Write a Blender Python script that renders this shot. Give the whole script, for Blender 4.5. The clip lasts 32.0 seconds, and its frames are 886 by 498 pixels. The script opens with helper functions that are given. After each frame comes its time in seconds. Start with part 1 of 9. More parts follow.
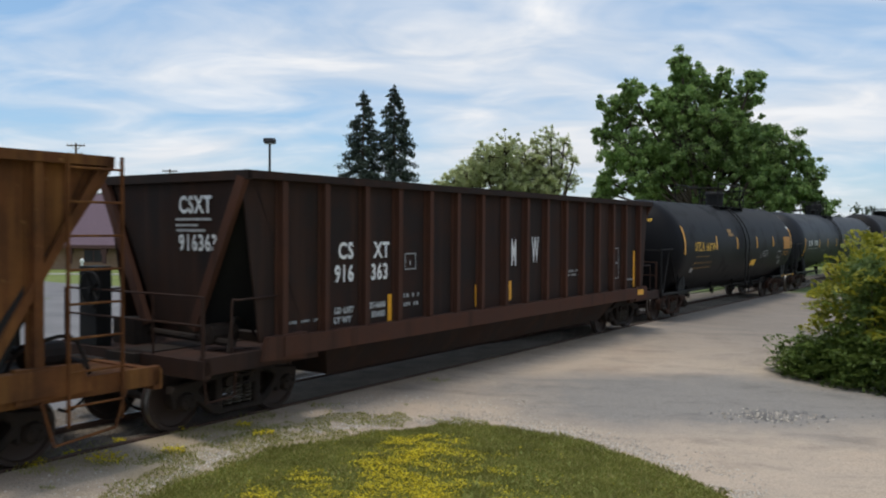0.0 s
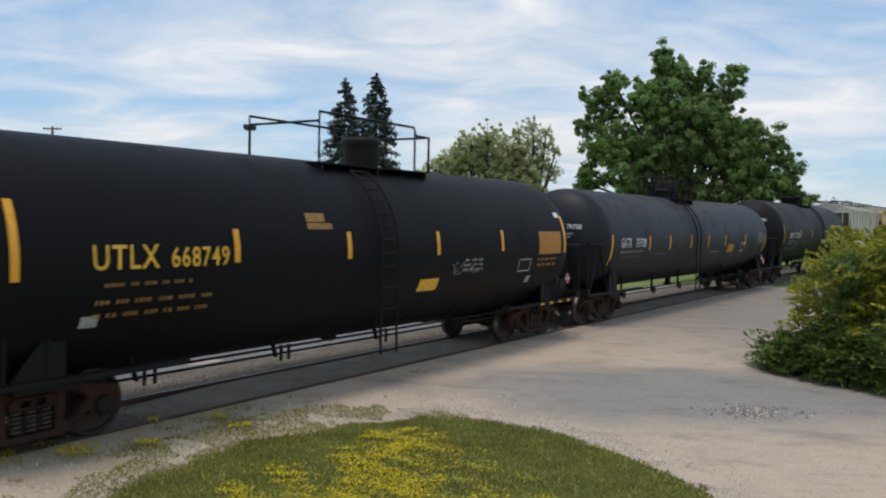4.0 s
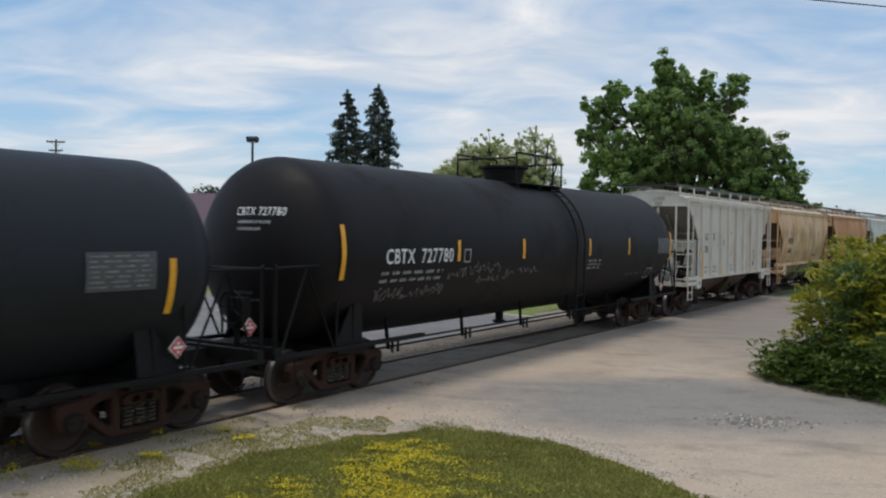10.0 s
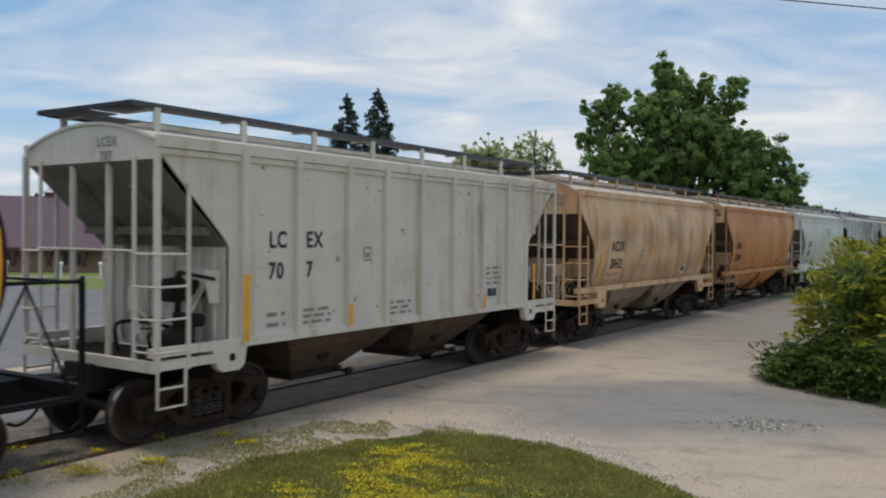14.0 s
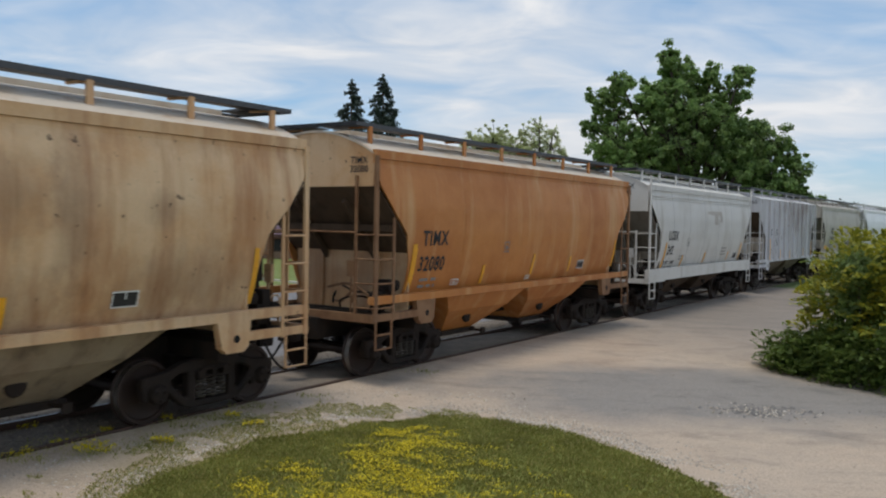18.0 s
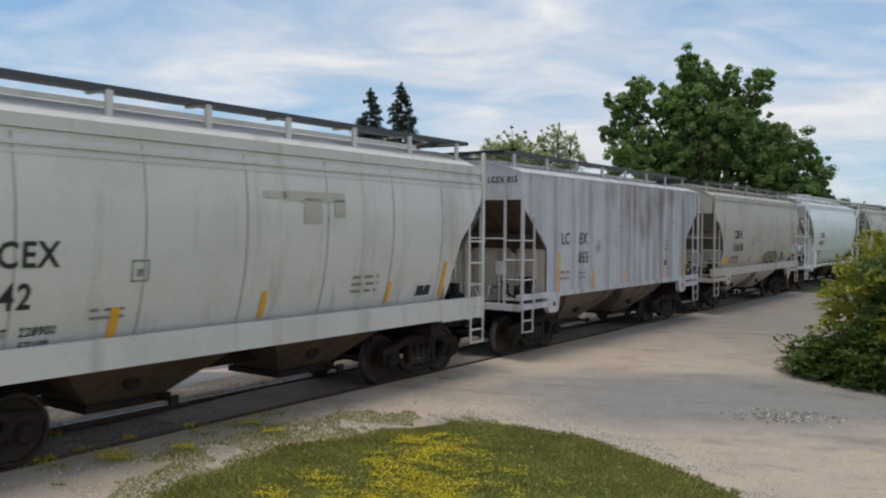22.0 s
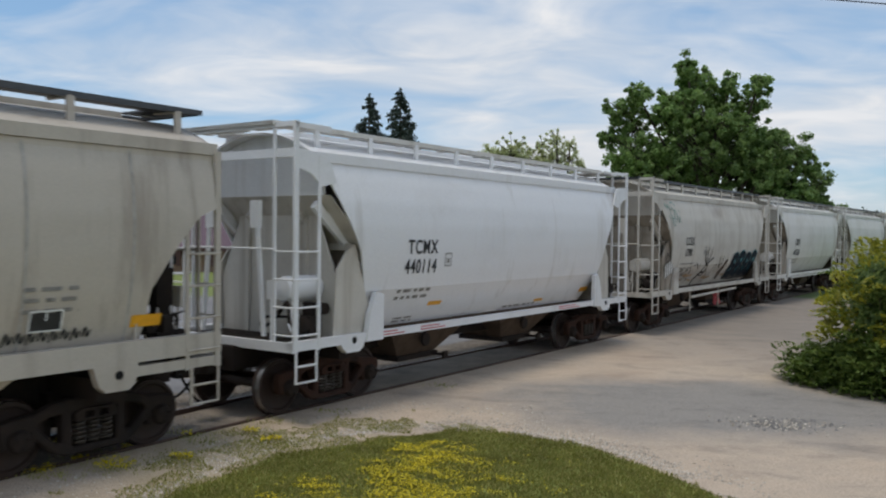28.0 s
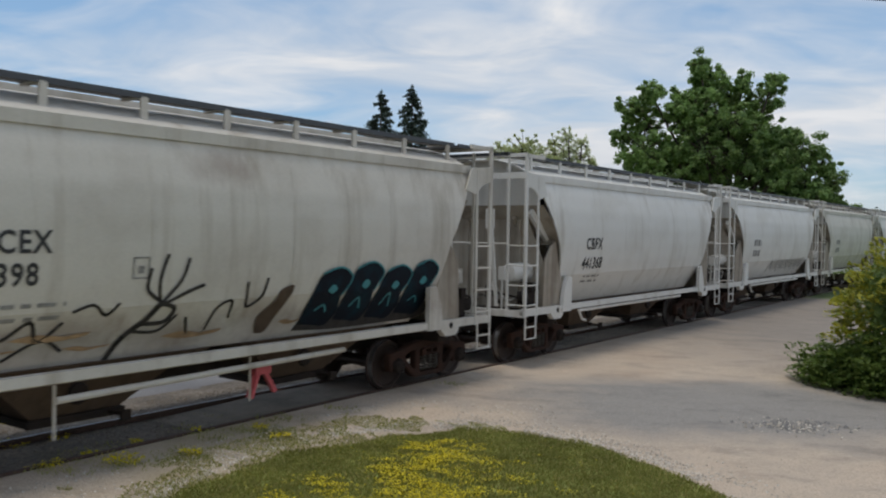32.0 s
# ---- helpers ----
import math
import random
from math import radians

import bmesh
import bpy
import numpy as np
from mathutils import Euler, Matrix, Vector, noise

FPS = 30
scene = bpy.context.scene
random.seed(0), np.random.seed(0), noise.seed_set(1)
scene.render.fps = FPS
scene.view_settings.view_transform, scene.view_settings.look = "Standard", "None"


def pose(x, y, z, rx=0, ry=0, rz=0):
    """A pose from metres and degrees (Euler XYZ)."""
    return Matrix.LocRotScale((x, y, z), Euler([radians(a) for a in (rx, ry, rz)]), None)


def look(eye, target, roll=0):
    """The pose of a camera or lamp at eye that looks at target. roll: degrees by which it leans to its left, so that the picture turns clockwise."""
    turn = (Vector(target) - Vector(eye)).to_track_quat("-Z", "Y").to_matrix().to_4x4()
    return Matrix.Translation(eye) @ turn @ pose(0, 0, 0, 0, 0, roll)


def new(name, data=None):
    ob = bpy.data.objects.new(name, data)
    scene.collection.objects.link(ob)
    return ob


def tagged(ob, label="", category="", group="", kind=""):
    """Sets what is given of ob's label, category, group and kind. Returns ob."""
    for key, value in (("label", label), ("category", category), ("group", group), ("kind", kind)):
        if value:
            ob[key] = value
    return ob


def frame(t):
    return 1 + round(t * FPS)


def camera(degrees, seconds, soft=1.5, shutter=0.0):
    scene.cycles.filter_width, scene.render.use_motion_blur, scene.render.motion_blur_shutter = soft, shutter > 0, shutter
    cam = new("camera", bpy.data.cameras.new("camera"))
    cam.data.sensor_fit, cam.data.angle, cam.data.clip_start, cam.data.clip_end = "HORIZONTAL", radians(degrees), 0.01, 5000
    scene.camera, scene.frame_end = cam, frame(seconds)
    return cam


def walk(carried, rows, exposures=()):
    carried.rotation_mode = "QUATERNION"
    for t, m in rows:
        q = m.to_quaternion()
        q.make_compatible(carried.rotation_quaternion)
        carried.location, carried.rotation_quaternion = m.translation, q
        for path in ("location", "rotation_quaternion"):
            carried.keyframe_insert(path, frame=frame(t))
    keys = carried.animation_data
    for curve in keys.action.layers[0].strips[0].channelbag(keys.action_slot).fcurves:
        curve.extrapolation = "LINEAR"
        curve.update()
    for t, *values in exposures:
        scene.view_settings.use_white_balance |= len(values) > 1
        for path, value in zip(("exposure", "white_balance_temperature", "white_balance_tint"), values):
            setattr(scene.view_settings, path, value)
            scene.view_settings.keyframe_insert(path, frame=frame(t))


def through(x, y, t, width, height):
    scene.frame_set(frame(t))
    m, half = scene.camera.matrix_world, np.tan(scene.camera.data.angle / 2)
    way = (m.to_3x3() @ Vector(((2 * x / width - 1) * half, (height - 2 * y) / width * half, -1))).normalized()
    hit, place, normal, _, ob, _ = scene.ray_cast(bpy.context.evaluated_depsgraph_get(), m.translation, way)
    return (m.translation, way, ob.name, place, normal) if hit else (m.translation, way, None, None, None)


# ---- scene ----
cam = camera(55.20, 32.0, 2.1, 0.25)
PATH = [
    (0.0, pose(0.052, -0.084, 2.947, 88.72, -0.33, 0.28)),
    (0.5, pose(0.044, -0.070, 2.956, 88.79, -0.70, 0.03)),
    (1.0, pose(0.045, -0.056, 2.953, 88.65, -0.74, -0.34)),
    (1.5, pose(0.000, -0.120, 2.933, 88.27, -1.25, -1.79)),
    (2.0, pose(-0.001, -0.063, 2.932, 88.12, -1.26, -1.57)),
    (2.5, pose(-0.010, 0.081, 2.956, 87.76, -1.46, -1.48)),
    (3.0, pose(-0.008, 0.121, 2.964, 87.32, -1.10, -1.38)),
    (3.5, pose(0.021, 0.104, 2.974, 87.77, -1.07, -1.01)),
    (5.5, pose(0.046, 0.057, 2.981, 88.29, -1.15, -1.31)),
    (6.0, pose(0.039, 0.024, 3.006, 88.59, -1.03, -1.52)),
    (6.5, pose(0.027, 0.028, 3.003, 88.60, -1.08, -1.34)),
    (7.0, pose(0.035, 0.026, 3.008, 88.78, -0.86, -1.51)),
    (7.5, pose(0.035, 0.023, 3.010, 88.61, -0.87, -1.51)),
    (8.0, pose(0.024, 0.017, 3.009, 88.65, -0.95, -1.57)),
    (8.5, pose(0.023, 0.023, 3.011, 88.81, -0.91, -1.58)),
    (9.0, pose(0.024, 0.048, 2.998, 88.75, -0.89, -1.49)),
    (9.5, pose(0.018, 0.069, 3.000, 88.73, -0.78, -0.83)),
    (10.0, pose(0.029, 0.066, 2.993, 88.71, -0.78, -0.86)),
    (10.5, pose(0.018, 0.073, 2.997, 88.78, -0.69, -0.77)),
    (11.0, pose(0.017, 0.071, 2.991, 88.58, -0.77, -0.64)),
    (11.5, pose(0.001, 0.077, 2.994, 88.94, -0.78, -0.73)),
    (12.0, pose(-0.007, 0.077, 2.973, 88.73, -0.92, -0.46)),
    (12.5, pose(0.003, 0.078, 2.959, 87.95, -0.71, -0.25)),
    (13.0, pose(0.012, 0.092, 2.968, 88.42, -0.68, 0.00)),
    (13.5, pose(0.004, 0.071, 2.969, 88.92, -0.51, -0.69)),
    (14.0, pose(-0.001, 0.083, 2.989, 88.97, -0.56, -0.89)),
    (14.5, pose(-0.012, 0.083, 2.970, 88.93, -0.92, -1.20)),
    (16.5, pose(0.004, 0.080, 2.967, 88.26, -1.09, -1.10)),
    (17.0, pose(-0.038, -0.052, 2.948, 88.39, -1.23, -1.14)),
    (17.5, pose(-0.038, -0.032, 2.952, 88.24, -1.03, -1.07)),
    (18.0, pose(-0.056, -0.023, 2.961, 88.08, -1.11, -0.68)),
    (18.5, pose(-0.037, -0.024, 2.965, 88.14, -1.01, -0.17)),
    (19.0, pose(-0.035, -0.033, 2.954, 87.62, -1.22, 0.39)),
    (19.5, pose(-0.044, -0.069, 2.950, 87.01, -1.04, 0.69)),
    (20.0, pose(-0.047, -0.066, 2.961, 88.04, -0.65, 0.55)),
    (20.5, pose(-0.027, -0.061, 2.968, 88.68, -0.62, 0.39)),
    (21.0, pose(-0.016, -0.074, 2.972, 88.11, -0.53, 0.16)),
    (21.5, pose(-0.026, -0.059, 2.972, 88.37, -0.50, 0.29)),
    (22.0, pose(-0.025, -0.050, 2.961, 88.54, -0.56, 0.66)),
    (22.5, pose(-0.034, -0.056, 2.982, 88.42, -0.71, 0.81)),
    (23.0, pose(-0.030, -0.097, 2.948, 88.70, -0.66, 1.11)),
    (23.5, pose(-0.021, -0.093, 2.955, 88.33, -0.40, 1.14)),
    (24.0, pose(0.010, 0.045, 3.000, 88.16, -0.82, 1.10)),
    (24.5, pose(0.000, 0.055, 3.000, 88.34, -0.73, 1.37)),
    (26.5, pose(-0.009, -0.067, 2.986, 88.84, -0.44, 0.95)),
    (27.0, pose(0.004, -0.081, 2.982, 88.94, -0.49, 1.14)),
    (27.5, pose(0.003, -0.073, 2.994, 88.93, -0.65, 0.71)),
    (28.0, pose(-0.003, -0.078, 3.003, 88.89, -0.57, 0.60)),
    (28.5, pose(-0.001, -0.087, 2.974, 88.58, -0.54, 0.65)),
    (29.0, pose(-0.004, -0.056, 2.993, 88.71, -0.86, 0.41)),
    (29.5, pose(0.000, 0.001, 3.007, 89.16, -0.90, 0.64)),
    (30.0, pose(-0.006, 0.005, 2.991, 88.99, -0.82, 0.86)),
    (30.5, pose(-0.001, 0.009, 3.008, 89.19, -0.76, 1.29)),
    (31.0, pose(-0.006, 0.015, 2.988, 88.92, -0.75, 1.35)),
    (31.5, pose(0.015, 0.008, 3.006, 88.58, -0.99, 1.31)),
    (32.0, pose(-0.010, 0.012, 3.001, 88.71, -0.94, 1.33)),
]
walk(cam, PATH, [(0.0, 0.16), (3.0, 0.14), (6.0, 0.14), (9.0, 0.08), (14.0, 0.02), (19.0, 0.05), (20.0, 0.20), (21.5, 0.06), (29.0, 0.0), (31.0, -0.12), (32.0, -0.04)])

# ---- sky, sun ----
world = bpy.data.worlds.new("sky")
scene.world = world
world.use_nodes = True
nt = world.node_tree
nt.nodes.clear()
N = nt.nodes.new
wout, bgd = N("ShaderNodeOutputWorld"), N("ShaderNodeBackground")
sky = N("ShaderNodeTexSky")
sky.sky_type = "NISHITA"
sky.sun_disc = False
sky.sun_elevation = radians(80)
sky.sun_rotation = radians(236)
sky.air_density, sky.dust_density, sky.ozone_density = 1.0, 0.6, 1.5
coord, sep = N("ShaderNodeTexCoord"), N("ShaderNodeSeparateXYZ")
nt.links.new(coord.outputs["Generated"], sep.inputs[0])
# clouds lie on a plane overhead: the direction divided by its height
zz = N("ShaderNodeMath"); zz.operation = "ADD"; zz.inputs[1].default_value = 0.16
nt.links.new(sep.outputs[2], zz.inputs[0])
zc = N("ShaderNodeMath"); zc.operation = "MAXIMUM"; zc.inputs[1].default_value = 0.05
nt.links.new(zz.outputs[0], zc.inputs[0])
dx = N("ShaderNodeMath"); dx.operation = "DIVIDE"
dy = N("ShaderNodeMath"); dy.operation = "DIVIDE"
nt.links.new(sep.outputs[0], dx.inputs[0]); nt.links.new(zc.outputs[0], dx.inputs[1])
nt.links.new(sep.outputs[1], dy.inputs[0]); nt.links.new(zc.outputs[0], dy.inputs[1])
plane = N("ShaderNodeCombineXYZ")
nt.links.new(dx.outputs[0], plane.inputs[0]); nt.links.new(dy.outputs[0], plane.inputs[1])
turned = N("ShaderNodeMapping")
turned.inputs["Rotation"].default_value = (0, 0, radians(24))
turned.inputs["Scale"].default_value = (0.40, 0.56, 1.0)
turned.inputs["Location"].default_value = (1.7, 0.35, 0.0)
nt.links.new(plane.outputs[0], turned.inputs[0])
big, fine = N("ShaderNodeTexNoise"), N("ShaderNodeTexNoise")
big.inputs["Scale"].default_value, big.inputs["Detail"].default_value, big.inputs["Roughness"].default_value = 1.3, 5.0, 0.52
big.inputs["Distortion"].default_value = 0.5
fine.inputs["Scale"].default_value, fine.inputs["Detail"].default_value, fine.inputs["Roughness"].default_value = 4.4, 6.0, 0.52
fine.inputs["Distortion"].default_value = 0.8
for n in (big, fine):
    nt.links.new(turned.outputs[0], n.inputs["Vector"])
both = N("ShaderNodeMix"); both.data_type = "FLOAT"; both.inputs[0].default_value = 0.36
nt.links.new(big.outputs["Fac"], both.inputs[2]); nt.links.new(fine.outputs["Fac"], both.inputs[3])
cover = N("ShaderNodeValToRGB")
cover.color_ramp.elements[0].position, cover.color_ramp.elements[1].position = 0.395, 0.60
nt.links.new(both.outputs[0], cover.inputs[0])
shade = N("ShaderNodeValToRGB")
shade.color_ramp.elements[0].position, shade.color_ramp.elements[1].position = 0.3, 0.7
shade.color_ramp.elements[0].color = (4.95, 5.3, 5.8, 1)
shade.color_ramp.elements[1].color = (6.7, 6.8, 7.0, 1)
nt.links.new(fine.outputs["Fac"], shade.inputs[0])
lift = N("ShaderNodeMix"); lift.data_type = "RGBA"; lift.inputs[0].default_value = 0.42
lift.inputs[7].default_value = (2.1, 4.1, 6.7, 1)
nt.links.new(sky.outputs[0], lift.inputs[6])
mixed = N("ShaderNodeMix"); mixed.data_type = "RGBA"
nt.links.new(cover.outputs[0], mixed.inputs[0])
nt.links.new(lift.outputs[2], mixed.inputs[6]); nt.links.new(shade.outputs[0], mixed.inputs[7])
nt.links.new(mixed.outputs[2], bgd.inputs[0])
bgd.inputs[1].default_value = 0.12
nt.links.new(bgd.outputs[0], wout.inputs[0])

sun = new("sun", bpy.data.lights.new("sun", "SUN"))
sun.data.energy, sun.data.angle, sun.data.color = 1.5, radians(16), (1.0, 0.92, 0.80)
sun.matrix_world = look((-6, -4, 42), (0, 0, 0))

# ---- materials ----
def material(name):
    m = bpy.data.materials.new(name)
    m.use_nodes = True
    return m, m.node_tree, m.node_tree.nodes["Principled BSDF"]


def noise_node(nt, vec, scale, detail=4.0, rough=0.6, stretch=None):
    n = nt.nodes.new("ShaderNodeTexNoise")
    n.inputs["Scale"].default_value, n.inputs["Detail"].default_value, n.inputs["Roughness"].default_value = scale, detail, rough
    if stretch:
        mp = nt.nodes.new("ShaderNodeMapping")
        mp.inputs["Scale"].default_value = stretch
        nt.links.new(vec, mp.inputs[0])
        vec = mp.outputs[0]
    nt.links.new(vec, n.inputs["Vector"])
    return n.outputs["Fac"]


def ramp(nt, fac, stops):
    r = nt.nodes.new("ShaderNodeValToRGB")
    els = r.color_ramp.elements
    while len(els) < len(stops):
        els.new(0.5)
    for e, (p, c) in zip(els, stops):
        e.position = p
        e.color = (*c, 1) if len(c) == 3 else c
    nt.links.new(fac, r.inputs[0])
    return r.outputs[0]


def mix(nt, fac, a, b):
    m = nt.nodes.new("ShaderNodeMix")
    m.data_type = "RGBA"
    for sock, v in ((m.inputs[0], fac), (m.inputs[6], a), (m.inputs[7], b)):
        if isinstance(v, bpy.types.NodeSocket):
            nt.links.new(v, sock)
        elif isinstance(v, (int, float)):
            sock.default_value = v
        else:
            sock.default_value = (*v, 1)
    return m.outputs[2]


def bump(nt, bs, height, strength=0.3, dist=0.01):
    b = nt.nodes.new("ShaderNodeBump")
    b.inputs["Strength"].default_value, b.inputs["Distance"].default_value = strength, dist
    nt.links.new(height, b.inputs["Height"])
    nt.links.new(b.outputs[0], bs.inputs["Normal"])


def where(nt, kind="Object"):
    return nt.nodes.new("ShaderNodeTexCoord").outputs[kind]


def weathered(name, paint, stain, streak, rough=0.55, much=0.5, runs=0.5, metal=0.0, blotch=0.7, spec=0.5, soot=(), spots=None):
    """Old paint: patches of stain, runs that come down from the top, fine dirt, and soot at given (x, z, half width, half height)."""
    m, nt, bs = material(name)
    v = where(nt)
    patch = ramp(nt, noise_node(nt, v, blotch, 6, 0.65), [(0.62 - 0.3 * much, (0, 0, 0)), (0.78, (1, 1, 1))])
    run = ramp(nt, noise_node(nt, v, 1.0, 5, 0.6, (2.6, 2.6, 0.14)), [(0.66 - 0.25 * runs, (0, 0, 0)), (0.74, (0.8, 0.8, 0.8))])
    thin = ramp(nt, noise_node(nt, v, 1.0, 4, 0.65, (11.0, 11.0, 0.30)), [(0.68 - 0.10 * runs, (0, 0, 0)), (0.84, (0.42, 0.42, 0.42))])
    grain = noise_node(nt, v, 28, 3, 0.6)
    c = mix(nt, patch, paint, stain)
    c = mix(nt, run, c, streak)
    c = mix(nt, thin, c, streak)
    if soot:
        rag = noise_node(nt, v, 1.6, 6, 0.7, (1.6, 1.6, 0.8))
        for (sx, sz, hw, hh) in soot:
            mp = nt.nodes.new("ShaderNodeMapping")
            mp.inputs["Location"].default_value = (-sx / hw, 0, -sz / hh)
            mp.inputs["Scale"].default_value = (1 / hw, 0, 1 / hh)
            nt.links.new(v, mp.inputs[0])
            ln = nt.nodes.new("ShaderNodeVectorMath"); ln.operation = "LENGTH"
            nt.links.new(mp.outputs[0], ln.inputs[0])
            ma = nt.nodes.new("ShaderNodeMath"); ma.operation = "MULTIPLY_ADD"; ma.inputs[1].default_value = 1.9
            nt.links.new(rag, ma.inputs[0]); nt.links.new(ln.outputs["Value"], ma.inputs[2])
            f = ramp(nt, ma.outputs[0], [(0.0, (0.52, 0.52, 0.52)), (0.60, (0.38, 0.38, 0.38)), (1.0, (0, 0, 0))])
            sc = nt.nodes.new("ShaderNodeMath"); sc.operation = "MULTIPLY"; sc.inputs[1].default_value = 0.48
            nt.links.new(ma.outputs[0], sc.inputs[0])
            f.node.id_data.links.new(sc.outputs[0], f.node.inputs[0])
            c = mix(nt, f, c, (0.14, 0.072, 0.042))
    if spots:
        sp = ramp(nt, noise_node(nt, v, 7.0, 3, 0.55), [(0.68, (0, 0, 0)), (0.72, (0.85, 0.85, 0.85))])
        c = mix(nt, sp, c, spots)
    tone = ramp(nt, grain, [(0.3, (0.95, 0.95, 0.95)), (0.7, (1.03, 1.03, 1.03))])
    mul = nt.nodes.new("ShaderNodeMix"); mul.data_type = "RGBA"; mul.blend_type = "MULTIPLY"; mul.inputs[0].default_value = 1.0
    nt.links.new(c, mul.inputs[6]); nt.links.new(tone, mul.inputs[7])
    nt.links.new(mul.outputs[2], bs.inputs["Base Color"])
    r = ramp(nt, patch, [(0.0, (rough,) * 3), (1.0, (min(1, rough + 0.25),) * 3)])
    nt.links.new(r, bs.inputs["Roughness"])
    bs.inputs["Metallic"].default_value = metal
    bs.inputs["Specular IOR Level"].default_value = spec
    bump(nt, bs, noise_node(nt, v, 2.2, 3, 0.5), 0.12, 0.03)
    return m


def plain(name, col, rough=0.6, metal=0.0, vary=0.12, scale=9.0, spec=0.5):
    m, nt, bs = material(name)
    v = where(nt)
    lo, hi = tuple(x * (1 - vary) for x in col), tuple(min(1, x * (1 + vary)) for x in col)
    nt.links.new(ramp(nt, noise_node(nt, v, scale, 4), [(0.3, lo), (0.7, hi)]), bs.inputs["Base Color"])
    bs.inputs["Roughness"].default_value, bs.inputs["Metallic"].default_value = rough, metal
    bs.inputs["Specular IOR Level"].default_value = spec
    return m


def foliage(name, tones, rough=0.55, through=0.35, patch=None):
    m, nt, bs = material(name)
    g = nt.nodes.new("ShaderNodeNewGeometry")
    c = ramp(nt, g.outputs["Random Per Island"], tones)
    if patch:
        broad = ramp(nt, noise_node(nt, where(nt), patch[0], 4, 0.6), [(0.34, (patch[1],) * 3), (0.66, (patch[2],) * 3)])
        mu = nt.nodes.new("ShaderNodeMix"); mu.data_type = "RGBA"; mu.blend_type = "MULTIPLY"; mu.inputs[0].default_value = 1.0
        nt.links.new(c, mu.inputs[6]); nt.links.new(broad, mu.inputs[7])
        c = mu.outputs[2]
    nt.links.new(c, bs.inputs["Base Color"])
    bs.inputs["Roughness"].default_value = rough
    t = nt.nodes.new("ShaderNodeBsdfTranslucent")
    nt.links.new(c, t.inputs[0])
    ms = nt.nodes.new("ShaderNodeMixShader")
    ms.inputs[0].default_value = through
    nt.links.new(bs.outputs[0], ms.inputs[1]); nt.links.new(t.outputs[0], ms.inputs[2])
    nt.links.new(ms.outputs[0], nt.nodes["Material Output"].inputs[0])
    return m


M_TANK = weathered("tank_black_paint", (0.0055, 0.0058, 0.0072), (0.009, 0.009, 0.010), (0.004, 0.004, 0.0045), 0.54, 0.3, 0.35, spec=0.13)
M_TANK2 = weathered("tank_grey_black_paint", (0.0115, 0.014, 0.019), (0.016, 0.018, 0.022), (0.008, 0.009, 0.011), 0.52, 0.35, 0.4, spec=0.26)
M_TANK3 = weathered("tank_satin_black_paint", (0.0084, 0.0074, 0.0086), (0.0115, 0.0105, 0.011), (0.006, 0.0057, 0.006), 0.56, 0.3, 0.3, spec=0.19)
M_BLACK = plain("black_underframe", (0.008, 0.0078, 0.008), 0.65, spec=0.2)
M_RUSTY = weathered("rusty_cast_steel", (0.036, 0.019, 0.0135), (0.058, 0.027, 0.017), (0.012, 0.009, 0.008), 0.85, 0.6, 0.4, 0.0, 3.0, 0.2)
M_DARKCAST = weathered("dirty_cast_steel", (0.022, 0.0165, 0.0138), (0.041, 0.029, 0.022), (0.008, 0.007, 0.0063), 0.8, 0.5, 0.4, 0.0, 3.0, 0.2)
M_WHEEL = weathered("wheel_steel", (0.030, 0.018, 0.014), (0.048, 0.027, 0.019), (0.014, 0.011, 0.0095), 0.55, 0.5, 0.2, 0.3, 4.0)
M_TREAD = plain("polished_tread", (0.30, 0.29, 0.28), 0.35, 0.9)
M_SPRING = plain("spring_steel", (0.055, 0.045, 0.034), 0.6, 0.3)
M_GOND = weathered("brown_gondola_paint", (0.034, 0.017, 0.012), (0.055, 0.024, 0.014), (0.012, 0.008, 0.007), 0.8, 0.55, 0.5, spec=0.25)
M_GONDPOST = weathered("rust_brown_post_paint", (0.062, 0.027, 0.017), (0.085, 0.034, 0.019), (0.022, 0.012, 0.009), 0.85, 0.55, 0.5, 0.0, 1.6, 0.25)
M_GONDPANEL = weathered("black_panel_paint", (0.017, 0.0105, 0.0085), (0.040, 0.0185, 0.012), (0.048, 0.022, 0.013), 0.8, 0.6, 0.65, 0.0, 1.1, 0.25)
M_RUSTORANGE = weathered("rust_orange_steel", (0.15, 0.056, 0.017), (0.026, 0.013, 0.008), (0.25, 0.115, 0.03), 0.9, 0.95, 0.7, 0.0, 1.1, 0.25, (), (0.20, 0.10, 0.035))
M_HOPGREY = weathered("chalky_white_grey_paint", (0.64, 0.605, 0.53), (0.52, 0.47, 0.39), (0.40, 0.275, 0.16), 0.7, 0.5, 0.5, 0.0, 0.9, 0.4, (), (0.20, 0.085, 0.035))
M_HOPTAN = weathered("tan_rust_stained_paint", (0.68, 0.475, 0.285), (0.56, 0.285, 0.11), (0.33, 0.13, 0.042), 0.6, 0.75, 0.72, 0.0, 0.75, 0.45,
                     [(-4.4, 3.1, 0.5, 0.40), (-2.9, 3.0, 1.0, 0.55), (-0.9, 3.0, 0.7, 0.5), (1.15, 3.15, 0.65, 0.6), (1.9, 2.9, 0.3, 1.2), (3.2, 3.0, 0.3, 0.3), (-4.6, 1.9, 0.9, 0.5), (-1.7, 1.95, 1.5, 0.45), (0.9, 1.9, 1.3, 0.5), (3.6, 2.05, 1.6, 0.6)], (0.10, 0.055, 0.03))
